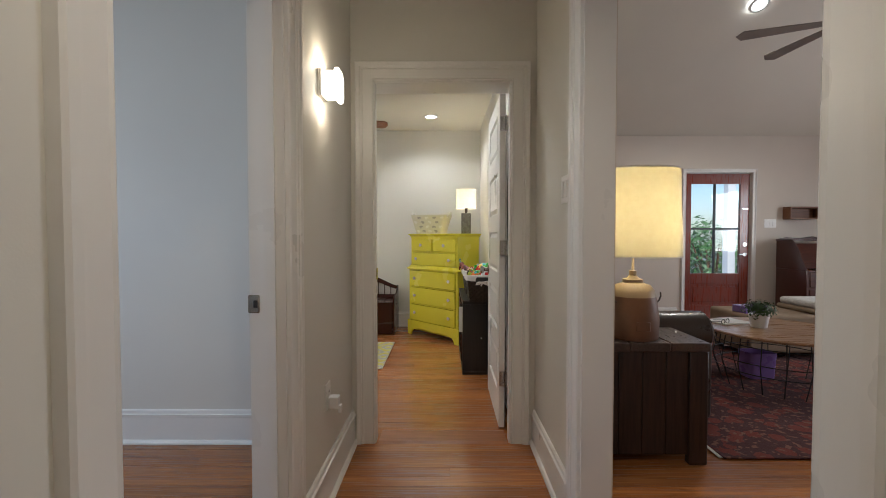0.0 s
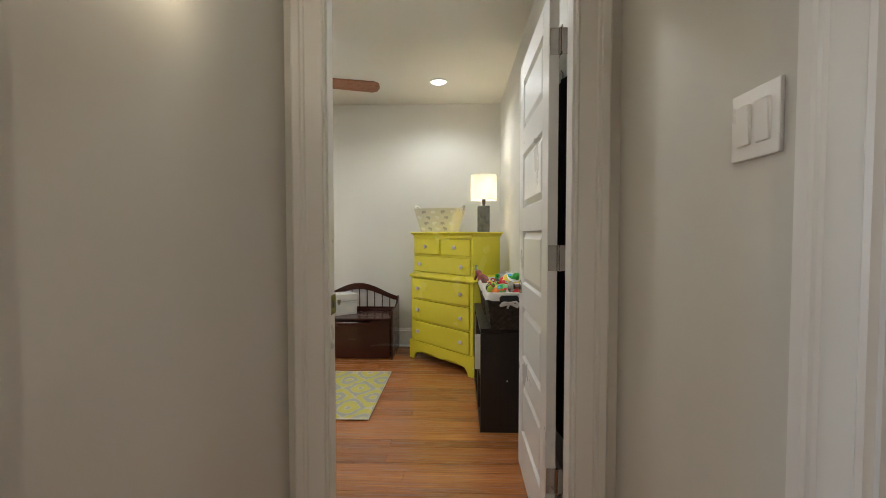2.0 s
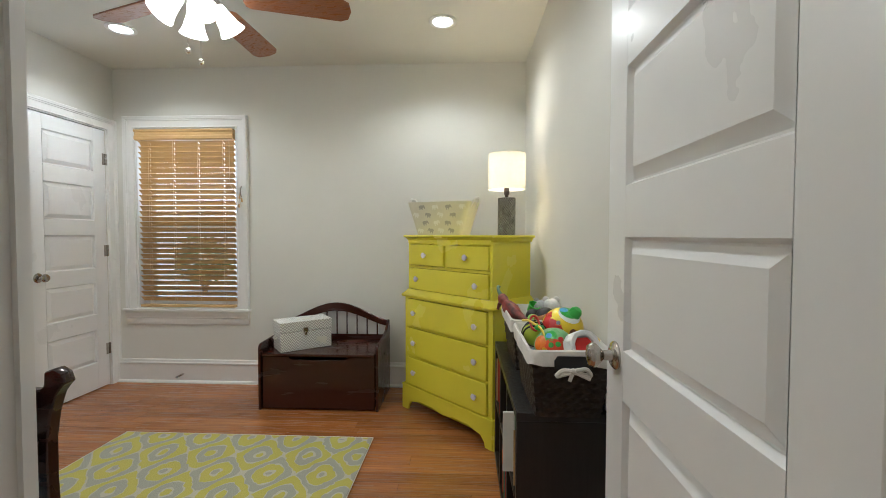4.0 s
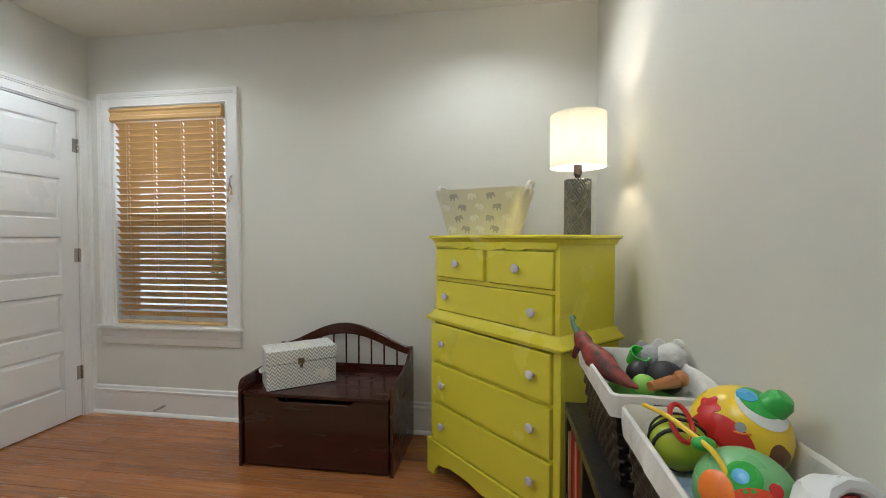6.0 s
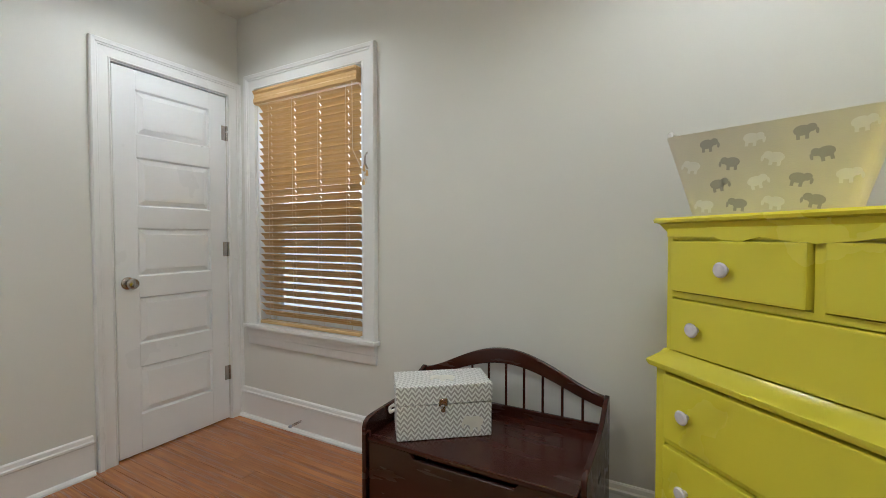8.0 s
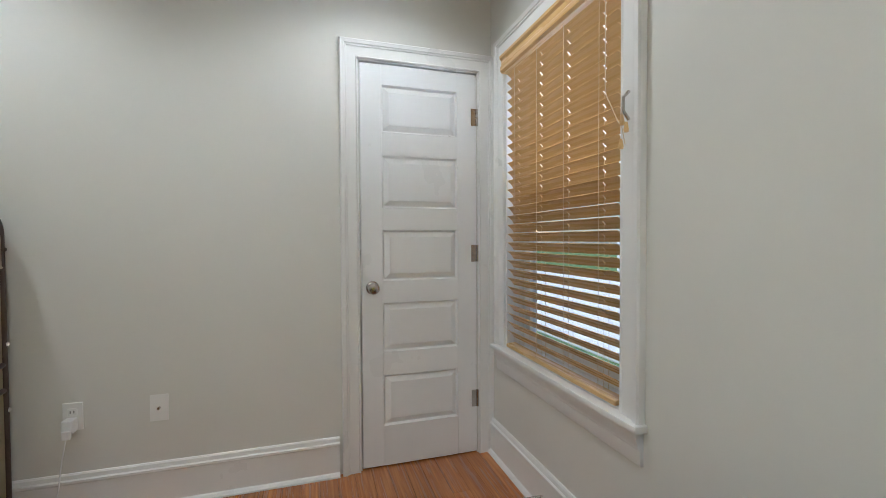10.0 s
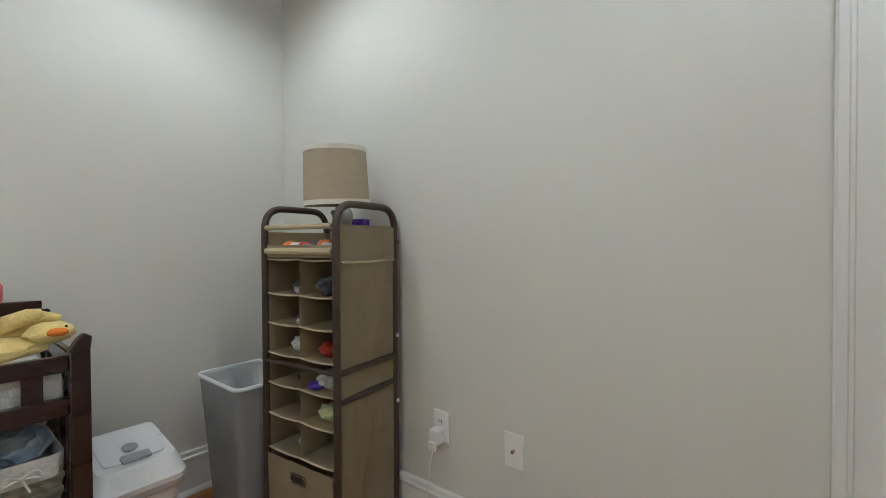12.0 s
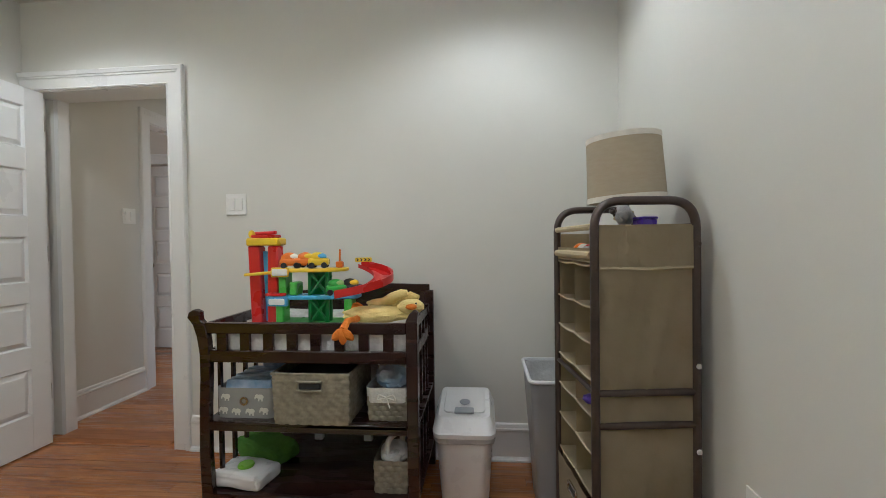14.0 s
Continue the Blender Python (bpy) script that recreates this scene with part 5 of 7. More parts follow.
# rug
rg = thing("area_rug", "grey and yellow-green ogee patterned rug on the floor", "rug", pose(-1.285, 4.03, 0.006))
part("woven_top", bx(-.755, .755, -.465, .465, 0, .009, .003, 2), RUG, rg)
part("bound_edge", tube([(-.757, -.467, .005), (.757, -.467, .005), (.757, .467, .005), (-.757, .467, .005)], .0045, 6, True), WHITETAPE, rg, "cream bound edge")

# ---------------------------------------------------------------- changing table
# local x runs along the front, 0 at the scrolled end; local y from the front edge to the wall
ct = thing("changing_table", "espresso wooden changing table with slatted rails and two shelves", "changing table", pose(-1.0, 3.045, 0, 0, 0, 180))
TL, TD = .90, .575


def scroll_leg(y0, y1, tall):
    """A sleigh leg: a slender S that curls outward at the top."""
    mid = [(.030, 0), (.030, .10), (.022, .30), (.024, .50), (.030, .62), (.030, .72), (.022, .79), (.008, .84), (-.010, .862)]
    wid = [.024, .024, .022, .021, .021, .022, .024, .026, .024]
    left = [(x - w, z * tall) for (x, z), w in zip(mid, wid)]
    right = [(x + w, z * tall) for (x, z), w in zip(mid, wid)]
    curl = [(.012, .895 * tall), (-.012, .905 * tall), (-.034, .893 * tall), (-.042, .868 * tall)]
    return prism(right + curl + left[::-1], y0, y1, "y", .003)


part("leg", scroll_leg(0, .032, .98), ESPRESSO, ct, "scrolled leg")
part("leg", scroll_leg(TD - .032, TD, 1.0), ESPRESSO, ct, "scrolled leg")
part("leg", join(bx(TL - .045, TL, 0, .032, 0, .845, .004), prism([(TL - .045, .84), (TL, .84), (TL + .004, .875), (TL - .012, .885), (TL - .03, .868)], 0, .032, "y", .003)), ESPRESSO, ct)
part("leg", bx(TL - .045, TL, TD - .032, TD, 0, .90, .004), ESPRESSO, ct)
part("top_rail", bx(.03, TL - .045, .004, .028, .788, .832, .003), ESPRESSO, ct)
part("lower_rail", bx(.03, TL - .045, .004, .028, .672, .720, .003), ESPRESSO, ct)
for k in range(8):
    x = .079 + .0978 * k
    part("slat", bx(x, x + .041, .008, .024, .718, .790, .001), ESPRESSO, ct)
part("back_panel", prism([(.03, .66), (TL - .02, .66), (TL - .02, .93), (TL * .75, .935), (TL / 2, .925), (.15, .895), (.03, .885)], TD - .02, TD - .002, "y", .003), ESPRESSO, ct)
for x in (.035, TL - .03):
    for z0, z1 in ((.672, .72), (.788, .832)):
        part("side_rail", bx(x - .010, x + .010, .032, TD - .032, z0, z1, .003), ESPRESSO, ct)
    for k in range(5):
        y = .085 + .095 * k
        part("side_slat", bx(x - .007, x + .007, y, y + .022, .13, .80, .002), ESPRESSO, ct)
part("shelf", join(bx(.01, TL - .005, .004, TD - .004, .413, .427, .002), bx(.03, TL - .045, .004, .024, .393, .431, .003)), ESPRESSO, ct)
part("shelf", join(bx(.01, TL - .005, .004, TD - .004, .118, .132, .002), bx(.03, TL - .045, .004, .024, .098, .135, .003)), ESPRESSO, ct)
part("tray", bx(.03, TL - .03, .03, TD - .02, .672, .686, .001), ESPRESSO, ct)
pd = thing("changing_pad", "white quilted contoured changing pad on the table", "changing pad", pose(-1.45, 2.76, .686))
pb = bx(-.40, .40, -.24, .25, 0, .09, .02, 3)
bmesh.ops.subdivide_edges(pb, edges=pb.edges[:], cuts=3, use_grid_fill=True)
for v in pb.verts:
    if v.co.z > .05:
        v.co.z += .05 * (v.co.y / .25) ** 2 - .01 + .006 * noise.noise(v.co * 20)
part("pad", crumple(pb, .008, 22, 1), CLOTHW, pd)

# things on the shelves
it = thing("storage_bin", "grey fabric bin with pale print and grommet, full of nappies", "storage bin", pose(-1.165, 2.86, .427, 0, 0, 180))
part("tub", tapered(.25, .26, .255, .265, 0, .125), GREYPRINT, it)
part("grommet", moved(lathe([(.010, 0), (.018, 0), (.018, .004), (.010, .004), (.010, 0)], 20), Matrix.Translation((0, -.133, .072)) @ Matrix.Rotation(radians(90), 4, 'X')), NICKEL, it)
for x, z in ((-.085, .035), (-.03, .03), (.03, .03), (.09, .035), (-.075, .09), (.07, .09)):
    part("print", moved(motif(.029), Matrix.Translation((x, -.1335, z))), PRINTPALE, it)
nap = thing("nappy_stack", "stack of folded pale blue printed nappies in the bin", "nappies", pose(-1.165, 2.86, .50, 0, 0, 180))
for k in range(7):
    part("nappy", moved(bx(-.10, .10, -.014, .014, 0, .075, .008, 2), Matrix.Translation((0, -.10 + .033 * k, .002 * (k % 3))) @ Matrix.Rotation(radians(-14), 4, 'X')), CLOTHB, nap)
rear = thing("folded_blanket", "folded white and blue baby blanket behind the bin", "blanket", pose(-1.20, 2.62, .427))
part("cloth", bx(-.12, .12, -.09, .08, 0, .20, .03, 3), CLOTHB, rear)
it = thing("wicker_basket", "large taupe woven basket with a cut-out handle", "basket", pose(-1.47, 2.875, .427, 0, 0, 180))
part("woven_body", woven(.300, .33, .314, .34, 0, .20, 11, .0027, .024), TANWICKER, it)
part("rim", tube([(-.158, -.17, .203), (.158, -.17, .203), (.158, .17, .203), (-.158, .17, .203)], .006, 8, True), TANWICKER, it)
# solid dark block in place of the basket's shaded interior
part("inside_shade", bx(-.146, .146, -.158, .158, .02, .175), DARK, it)
part("handle_hole", bx(-.045, .045, -.178, -.168, .145, .172, .004), DARK, it)
part("handle_rim", tube([(-.05, -.180, .141), (.05, -.180, .141), (.05, -.180, .176), (-.05, -.180, .176)], .005, 8, True), TANWICKER, it)
it = thing("small_basket", "small lined wicker basket with ribbon on the shelf", "basket", pose(-1.765, 2.86, .427, 0, 0, 180))
part("woven_body", woven(.155, .24, .165, .25, 0, .10, 5, .0035, .018), TANWICKER, it)
part("liner", tapered(.172, .262, .178, .268, .075, .135), CLOTHW, it, "white ruffled liner")
part("soft_filling", ball((0, 0, .15), .085, (.9, 1.2, .6), 3, .25, 8), CLOTHB, it)
part("ribbon", join(tube(rounded([(0, -.142, .10), (.03, -.148, .115), (.04, -.146, .09), (0, -.142, .10)], .01), .004, 6), tube(rounded([(0, -.142, .10), (-.03, -.148, .115), (-.04, -.146, .09), (0, -.142, .10)], .01), .004, 6), tube([(0, -.143, .10), (.015, -.145, .06)], .003, 6)), LINER, it)
bg = thing("plastic_bag", "crumpled clear plastic bag above the small basket", "bag", pose(-1.765, 2.80, .57))
part("film", ball((0, 0, .025), .075, (1, 1.3, .8), 3, .35, 9), BAG, bg)
it = thing("wipes_packet", "white wipes packet with green flip lid", "packet", pose(-1.125, 2.93, .133, 0, 0, 172) @ Matrix.Diagonal((1, 1, .8, 1)))
pk = bx(-.125, .125, -.08, .08, 0, .07, .025, 3)
bmesh.ops.subdivide_edges(pk, edges=pk.edges[:], cuts=2, use_grid_fill=True)
for v in pk.verts:
    v.co += Vector((0, 0, .012 * noise.noise(v.co * 25)))
    if v.co.z > .05:
        v.co.z += .012 * math.cos(v.co.x * 14)
part("pouch", crumple(pk, .007, 30, 1), WHITEPL, it)
part("lid", lathe([(0, .096), (.030, .096), (.034, .090), (.034, .082), (0, .082)], 24, (.01, -.005, 0)), plastic("lime_lid", (.25, .55, .05)), it, "green flip lid")
part("label_bar", bx(-.03, .03, -.0735, -.071, .018, .028), DARK, it)
it = thing("folded_cloth", "bright green cloth folded on the lower shelf", "cloth", pose(-1.135, 2.74, .133, 0, 0, 160) @ Matrix.Diagonal((.85, 1, .72, 1)))
gb = bx(-.15, .14, -.08, .08, 0, .13, .035, 3)
bmesh.ops.subdivide_edges(gb, edges=gb.edges[:], cuts=2, use_grid_fill=True)
for v in gb.verts:
    v.co.z += .3 * (v.co.x) * (1 if v.co.z > .05 else 0) * -.5 + .014 * noise.noise(v.co * 18)
part("cloth", crumple(gb, .012, 16, 1), CLOTHG, it)
it = thing("small_basket", "small taupe wicker basket with white straps", "basket", pose(-1.775, 2.90, .133, 0, 0, 180))
part("woven_body", woven(.13, .17, .135, .18, 0, .135, 6, .0035, .017), TANWICKER, it)
part("strap", tube(rounded([(-.02, -.05, .12), (-.02, -.05, .20), (.025, .04, .21), (.025, .05, .12)], .03), .012, 8), LINER, it)
part("soft_filling", ball((0, 0, .13), .06, (1, 1.3, .6), 3, .3, 8), CLOTHW, it)
for x in (-1.30, -1.56):
    it = thing("box_leg", "white wooden block behind the lower shelf", "block", pose(x, 2.535, .133))
    part("block", bx(-.022, .022, -.015, .015, 0, .11, .004), TRIM, it)

# ---------------------------------------------------------------- toy garage: local x along the table front, seen from +y
tg = thing("toy_garage", "multicoloured plastic toy car garage with ramp and lift tower", "toy", pose(-1.16, 2.80, .775, 0, 0, 180))
part("base", join(prism([(.08, -.10), (.42, -.10), (.47, -.03), (.40, .09), (.06, .09), (.03, 0)], 0, .022, "z", .004), bx(.22, .43, -.115, -.095, 0, .035, .004)), GREEN, tg)
for x0, x1, lean in ((-.062, -.008, .012), (.032, .080, -.008)):
    part("tower_column", prism([(x0 + lean, 0), (x1 + lean, 0), (x1, .365), (x0, .365)], -.03, .03, "y", .006), RED, tg)
part("tower_back", bx(-.02, .04, .005, .02, .02, .34), BLUE, tg, "blue lift board")
part("tower_top", join(prism([(-.065, -.04), (.085, -.04), (.09, .04), (-.06, .04)], .365, .40, "z", .006)), TOYYEL, tg)
part("tower_roof", join(prism([(-.045, -.03), (.07, -.03), (.07, .03), (-.045, .03)], .40, .415, "z", .004), tube([(-.04, 0, .42), (.06, 0, .425)], .008, 8)), RED, tg)
part("tower_beacon", ball((-.05, -.01, .418), .016, (1, 1, 1.2), 2), TOYYEL, tg)
part("crank", join(tube([(-.07, -.042, .235), (.06, -.042, .245)], .007, 8), ball((.062, -.044, .246), .012, (1, 1, 1), 2)), TOYYEL, tg)
part("upper_deck", join(prism([(.08, -.05), (.30, -.05), (.38, .0), (.38, .06), (.08, .06)], .245, .262, "z", .004), prism([(.06, -.06), (.14, -.06), (.14, -.045), (.06, -.045)], .225, .268, "z", .004)), TOYYEL, tg)
part("sign", bx(.068, .138, -.066, -.060, .232, .262, .004), PLATE, tg)
part("middle_deck", join(prism([(.05, -.06), (.16, -.06), (.34, -.05), (.44, -.02), (.44, .05), (.05, .06)], .125, .142, "z", .004), bx(.05, .14, -.075, -.055, .098, .142, .004)), BLUE, tg)
part("red_bumper", prism([(.04, -.08), (.12, -.08), (.13, -.05), (.04, -.05)], .143, .156, "z", .004), RED, tg)
part("sign", bx(.058, .130, -.080, -.074, .105, .132, .004), PLATE, tg)
for x, z0, z1 in ((.085, 0, .125), (.40, .02, .125), (.10, .142, .245), (.15, .142, .20)):
    part("post", bx(x - .018, x + .018, -.035, .035, z0, z1, .005), plastic("grass_green_plastic", (.13, .52, .08)), tg)
truss = []
for z0, z1 in ((.02, .125), (.142, .245)):
    for x in (.225, .305):
        truss.append(bx(x - .008, x + .008, -.03, -.018, z0, z1, .002))
    for a, b in (((.225, z0), (.305, z1)), ((.305, z0), (.225, z1))):
        truss.append(tube([(a[0], -.024, a[1]), (b[0], -.024, b[1])], .007, 6))
    truss.append(bx(.217, .313, .0, .02, z0, z1, .003))
for bit in truss:
    part("truss_bar", bit, DGREEN, tg)
bmr = bmesh.new()
lo = []
for k in range(17):
    a = radians(95 - 200 * k / 16)
    cx, cy = .425, .0
    z = .262 - .115 * k / 16
    ri, ro = .085, .172
    lo.append([bmr.verts.new(c) for c in ((cx + ri * math.cos(a), cy + ri * .9 * math.sin(a), z + .012), (cx + ri * math.cos(a), cy + ri * .9 * math.sin(a), z - .006), (cx + ro * math.cos(a), cy + ro * .9 * math.sin(a), z - .006), (cx + ro * math.cos(a), cy + ro * .9 * math.sin(a), z + .028), (cx + (ro - .006) * math.cos(a), cy + (ro - .006) * .9 * math.sin(a), z + .028), (cx + (ro - .006) * math.cos(a), cy + (ro - .006) * .9 * math.sin(a), z), (cx + (ri + .006) * math.cos(a), cy + (ri + .006) * .9 * math.sin(a), z))])
for a, b in zip(lo, lo[1:]):
    for k in range(7):
        bmr.faces.new((a[k], a[(k + 1) % 7], b[(k + 1) % 7], b[k]))
bmr.faces.new(lo[0])
bmr.faces.new(lo[-1][::-1])
bmesh.ops.recalc_face_normals(bmr, faces=bmr.faces)
part("ramp", bmr, RED, tg, "curved red ramp")
part("ramp_sign", join(bx(.395, .475, .10, .106, .282, .303, .003)), TOYYEL, tg)
for k in range(4):
    part("sign_arrow", prism([(.402 + k * .018, .286), (.408 + k * .018, .286), (.414 + k * .018, .2925), (.408 + k * .018, .299), (.402 + k * .018, .299), (.408 + k * .018, .2925)], .0985, .0995, "y"), DARK, tg)
part("barrier", join(bx(.335, .365, .0, .03, .262, .29, .004), tube([(.35, .015, .285), (.352, .015, .345)], .0045, 6)), ORANGE, tg)


def toy_car(m, body, label, top=None):
    c = thing("toy_car", label, "toy car", m @ Matrix.Scale(1.5, 4), "cars on the toy garage")
    part("body", join(bx(-.03, .03, -.018, .018, .008, .030, .008, 3), ball((-.003, 0, .032), .021, (1.15, .8, .75), 3)), body, c)
    part("windscreen", ball((.002, 0, .034), .0195, (1.1, .84, .6), 3), top or PLATE, c)
    for x in (-.018, .018):
        for y in (-.018, .018):
            part("wheel", moved(lathe([(0, -.004), (.008, -.004), (.009, 0), (.008, .004), (0, .004)], 14), Matrix.Translation((x, y, .009)) @ Matrix.Rotation(radians(90), 4, 'X')), BLACKPL, c)
    return c


G = tg.matrix_world
toy_car(G @ pose(.135, -.02, .262, 0, 0, 20), ORANGE, "orange rounded toy car on the upper deck")
toy_car(G @ pose(.20, .0, .262, 0, 0, 0), ORANGE, "orange and yellow toy lorry on the upper deck", TOYYEL)
toy_car(G @ pose(.265, -.015, .262, 0, 0, 10), TOYYEL, "yellow toy car on the upper deck", BLUE)
toy_car(G @ pose(.345, -.015, .142, 0, 0, 15), GREEN, "green rounded toy car on the middle deck", plastic("pale_green_plastic", (.4, .6, .2)))
toy_car(G @ pose(.405, .005, .142, 0, 0, 0), BLACKPL, "black and yellow toy car on the middle deck", TOYYEL)

# plush duck draped over the rail (one plain soft shape)
dk = thing("plush_duck", "pale yellow plush duck with orange feet, lying down", "plush toy", pose(-1.69, 2.84, .80, 0, 0, 180))
body = join(ball((.0, 0, .035), .078, (1.95, 1.05, .46), 4, .14, 5), ball((.155, -.015, .070), .050, (1.15, 1, .62), 3, .14, 5), ball((.05, .05, .075), .05, (2.1, .8, .5), 3, .14, 5), tube([(.02, .03, .08), (.07, .01, .105), (.115, -.01, .125), (.14, -.01, .13)], [.020, .024, .020, .012], 10), tube([(.10, .04, .08), (.15, .03, .112), (.185, .02, .105)], [.020, .020, .010], 10))
part("body", body, PLUSHY, dk)
part("beak", ball((.165, -.064, .076), .020, (1.2, .9, .6), 3, .15), PLUSHO, dk)
part("foot", join(*[moved(ball((0, 0, -.03), .026, (.8, .5, 1.5), 3, .1), Matrix.Translation((-.075, -.232, .012)) @ Matrix.Scale(.82, 4) @ Matrix.Rotation(radians(a), 4, 'Y')) for a in (-48, 0, 48)], tube([(-.06, -.09, .03), (-.07, -.19, .036), (-.075, -.232, .012)], .015, 8)), PLUSHO, dk)
part("foot", join(ball((-.10, .03, .05), .035, (1, .8, .9), 3, .2)), PLUSHO, dk)
part("eye", ball((.185, -.058, .090), .004, (1, 1, 1), 2), BLACKPL, dk)

# ---------------------------------------------------------------- bins
wb = thing("waste_bin", "white plastic nappy bin with swing lid", "bin", pose(-2.066, 2.715, 0, 0, 0, 180) @ Matrix.Diagonal((0.985, 1.10, 1.015, 1)))
part("body", loft([(.206, .216, 0, .045, 0), (.212, .222, .01, .05, 0), (.256, .272, .33, .045, 0)], 7), WHITEPL, wb)
part("bag_edge", crumple(loft([(.262, .280, .278, .045, 0), (.272, .290, .290, .045, 0), (.266, .284, .308, .045, 0), (.270, .288, .33, .045, 0)], 9), .005, 45), BAG, wb, "clear bag folded over the rim")
lid = part("lid", loft([(.262, .282, .326, .035, 0), (.274, .294, .330, .038, 0), (.276, .296, .348, .038, 0), (.270, .288, .352, .036, .001), (.236, .246, .396, .026, .010), (.228, .236, .402, .022, .012)], 7, .17), WHITEPL, wb)
tip = Matrix.Rotation(math.atan(.17), 4, 'X')
part("lid_panel", moved(loft([(.186, .186, 0, .022, 0), (.188, .188, .003, .022, 0), (.182, .182, .006, .02, 0)], 5), Matrix.Translation((0, .014, .402)) @ tip), WHITEPL, wb)
part("push_flap", moved(loft([(.088, .040, 0, .008, 0), (.086, .038, .007, .008, 0)], 4), Matrix.Translation((0, -.072, .392)) @ tip), GREYPL, wb, "grey push flap")
part("finger_hole", moved(lathe([(0, 0), (.022, 0), (.024, .002), (.018, .004), (0, .002)], 22), Matrix.Translation((0, -.012, .407)) @ tip), GREYPL, wb)
hp = thing("tall_waste_basket", "tall grey plastic wastebasket with white bag liner", "bin", pose(-2.474, 2.768, 0, 0, 0, 0))
part("body", tapered(.195, .255, .268, .348, 0, .575, .004), DGREYPL, hp)
part("rim", tube(rounded([(-.135, -.175, .578), (.135, -.175, .578), (.135, .175, .578), (-.135, .175, .578)], .03), .008, 8, True), material("pale_grey_plastic", (0.68, 0.69, 0.71), (0.64, 0.65, 0.67), 8, 0.4, 0.05, 200), hp, "paler rolled grey rim")
part("bag_liner", crumple(tapered(.185, .245, .258, .336, .02, .574, .003), .003, 30, 1), BAG, hp, "white plastic bag liner")
part("grip", bx(-.04, .04, .168, .176, .42, .445, .006), GREYPL, hp)

# ---------------------------------------------------------------- laundry and cubby rack
rk = thing("cubby_rack", "taupe canvas cubby rack on a bronze tube frame", "rack", pose(-2.622, 3.135, 0, 0, 0, 6.5))
HX, HY = .155, .192
for sy in (-1, 1):
    y = sy * HY
    part("tube_frame", tube(rounded([(HX, y, .02), (HX, y, 1.262), (-HX, y, 1.262), (-HX, y, .02)], .085, 8), .0135, 12), TUBE, rk)
    for z in (.68, .58, .06):
        part("cross_bar", tube([(-HX, y, z), (HX, y, z)], .011, 10), TUBE, rk)
    part("caster", join(ball((HX, y, .018), .018, (1, .7, 1), 2), ball((-HX, y, .018), .018, (1, .7, 1), 2)), BLACKPL, rk)
for x in (-HX, HX):
    for z in ((1.185, 1.095, .68, .06) if x > 0 else (1.185, .68, .06)):
        part("side_tube", tube([(x, -HY, z), (x, HY, z)], .008, 8), TUBE, rk)
for z in (.76, .50, 1.13):
    part("bolt", moved(lathe([(0, 0), (.009, 0), (.007, .004), (0, .004)], 12), Matrix.Translation((-HX, HY + .013, z)) @ Matrix.Rotation(radians(-90), 4, 'X')), PLATE if z < 1 else TUBE, rk)


def canvas(p00, p10, p01, nu, nv, sag, seed, nrm, thick=.004):
    """A hanging cloth panel from corner p00 along two sides, with soft folds."""
    bm = bmesh.new()
    o, u, v = Vector(p00), Vector(p10) - Vector(p00), Vector(p01) - Vector(p00)
    nrm = Vector(nrm)
    g = {}
    for i in range(nu + 1):
        for j in range(nv + 1):
            a, b = i / nu, j / nv
            d = sag * (noise.noise(Vector((a * 3 + seed, b * 5, seed))) * .7 + .5 * noise.noise(Vector((a * 9 + b * 6, b * 3 + seed, 2)))) * math.sin(math.pi * a) ** .5
            g[i, j] = bm.verts.new(o + u * a + v * b + nrm * d)
    for i in range(nu):
        for j in range(nv):
            bm.faces.new((g[i, j], g[i + 1, j], g[i + 1, j + 1], g[i, j + 1]))
    bmesh.ops.solidify(bm, geom=bm.faces[:], thickness=thick)
    return bm


# the end panels (a laundry bag on each end), with a hemmed fold near the top
part("bag_panel", canvas((-HX + .012, HY + .002, .07), (HX - .012, HY + .002, .07), (-HX + .012, HY + .002, 1.19), 18, 46, .024, 1, (0, 1, 0)), CANVAS, rk)
part("bag_hem", join(canvas((-HX + .012, HY + .008, 1.06), (HX - .012, HY + .008, 1.06), (-HX + .012, HY + .007, 1.185), 12, 6, .007, 4, (0, 1, 0)), tube([(-HX + .014, HY + .008, 1.06), (0, HY + .011, 1.055), (HX - .014, HY + .008, 1.06)], .005, 6)), CANVAS, rk)
part("bag_panel", canvas((-HX + .012, -HY + .008, .07), (HX - .012, -HY + .008, .07), (-HX + .012, -HY + .008, 1.17), 10, 20, .008, 7, (0, 1, 0)), CANVAS, rk)
part("rear_panel", canvas((-HX + .012, -HY + .01, .07), (-HX + .012, HY - .01, .07), (-HX + .012, -HY + .01, 1.17), 10, 20, .006, 9, (1, 0, 0)), CANVAS, rk)
ys0, ys1 = -HY + .016, HY - .016
levels = [.335, .347, .479, .597, .712, .825, .938, 1.068]
part("centre_divider", canvas((-HX + .02, 0, .345), (HX - .004, 0, .345), (-HX + .02, 0, 1.07), 6, 24, .006, 3, (0, 1, 0)), CANVAS, rk)
part("side_lining", join(canvas((-HX + .02, ys0, .345), (HX - .004, ys0, .345), (-HX + .02, ys0, 1.07), 6, 16, .004, 5, (0, 1, 0)), canvas((-HX + .02, ys1, .345), (HX - .004, ys1, .345), (-HX + .02, ys1, 1.07), 6, 16, .004, 6, (0, 1, 0))), CANVAS, rk)
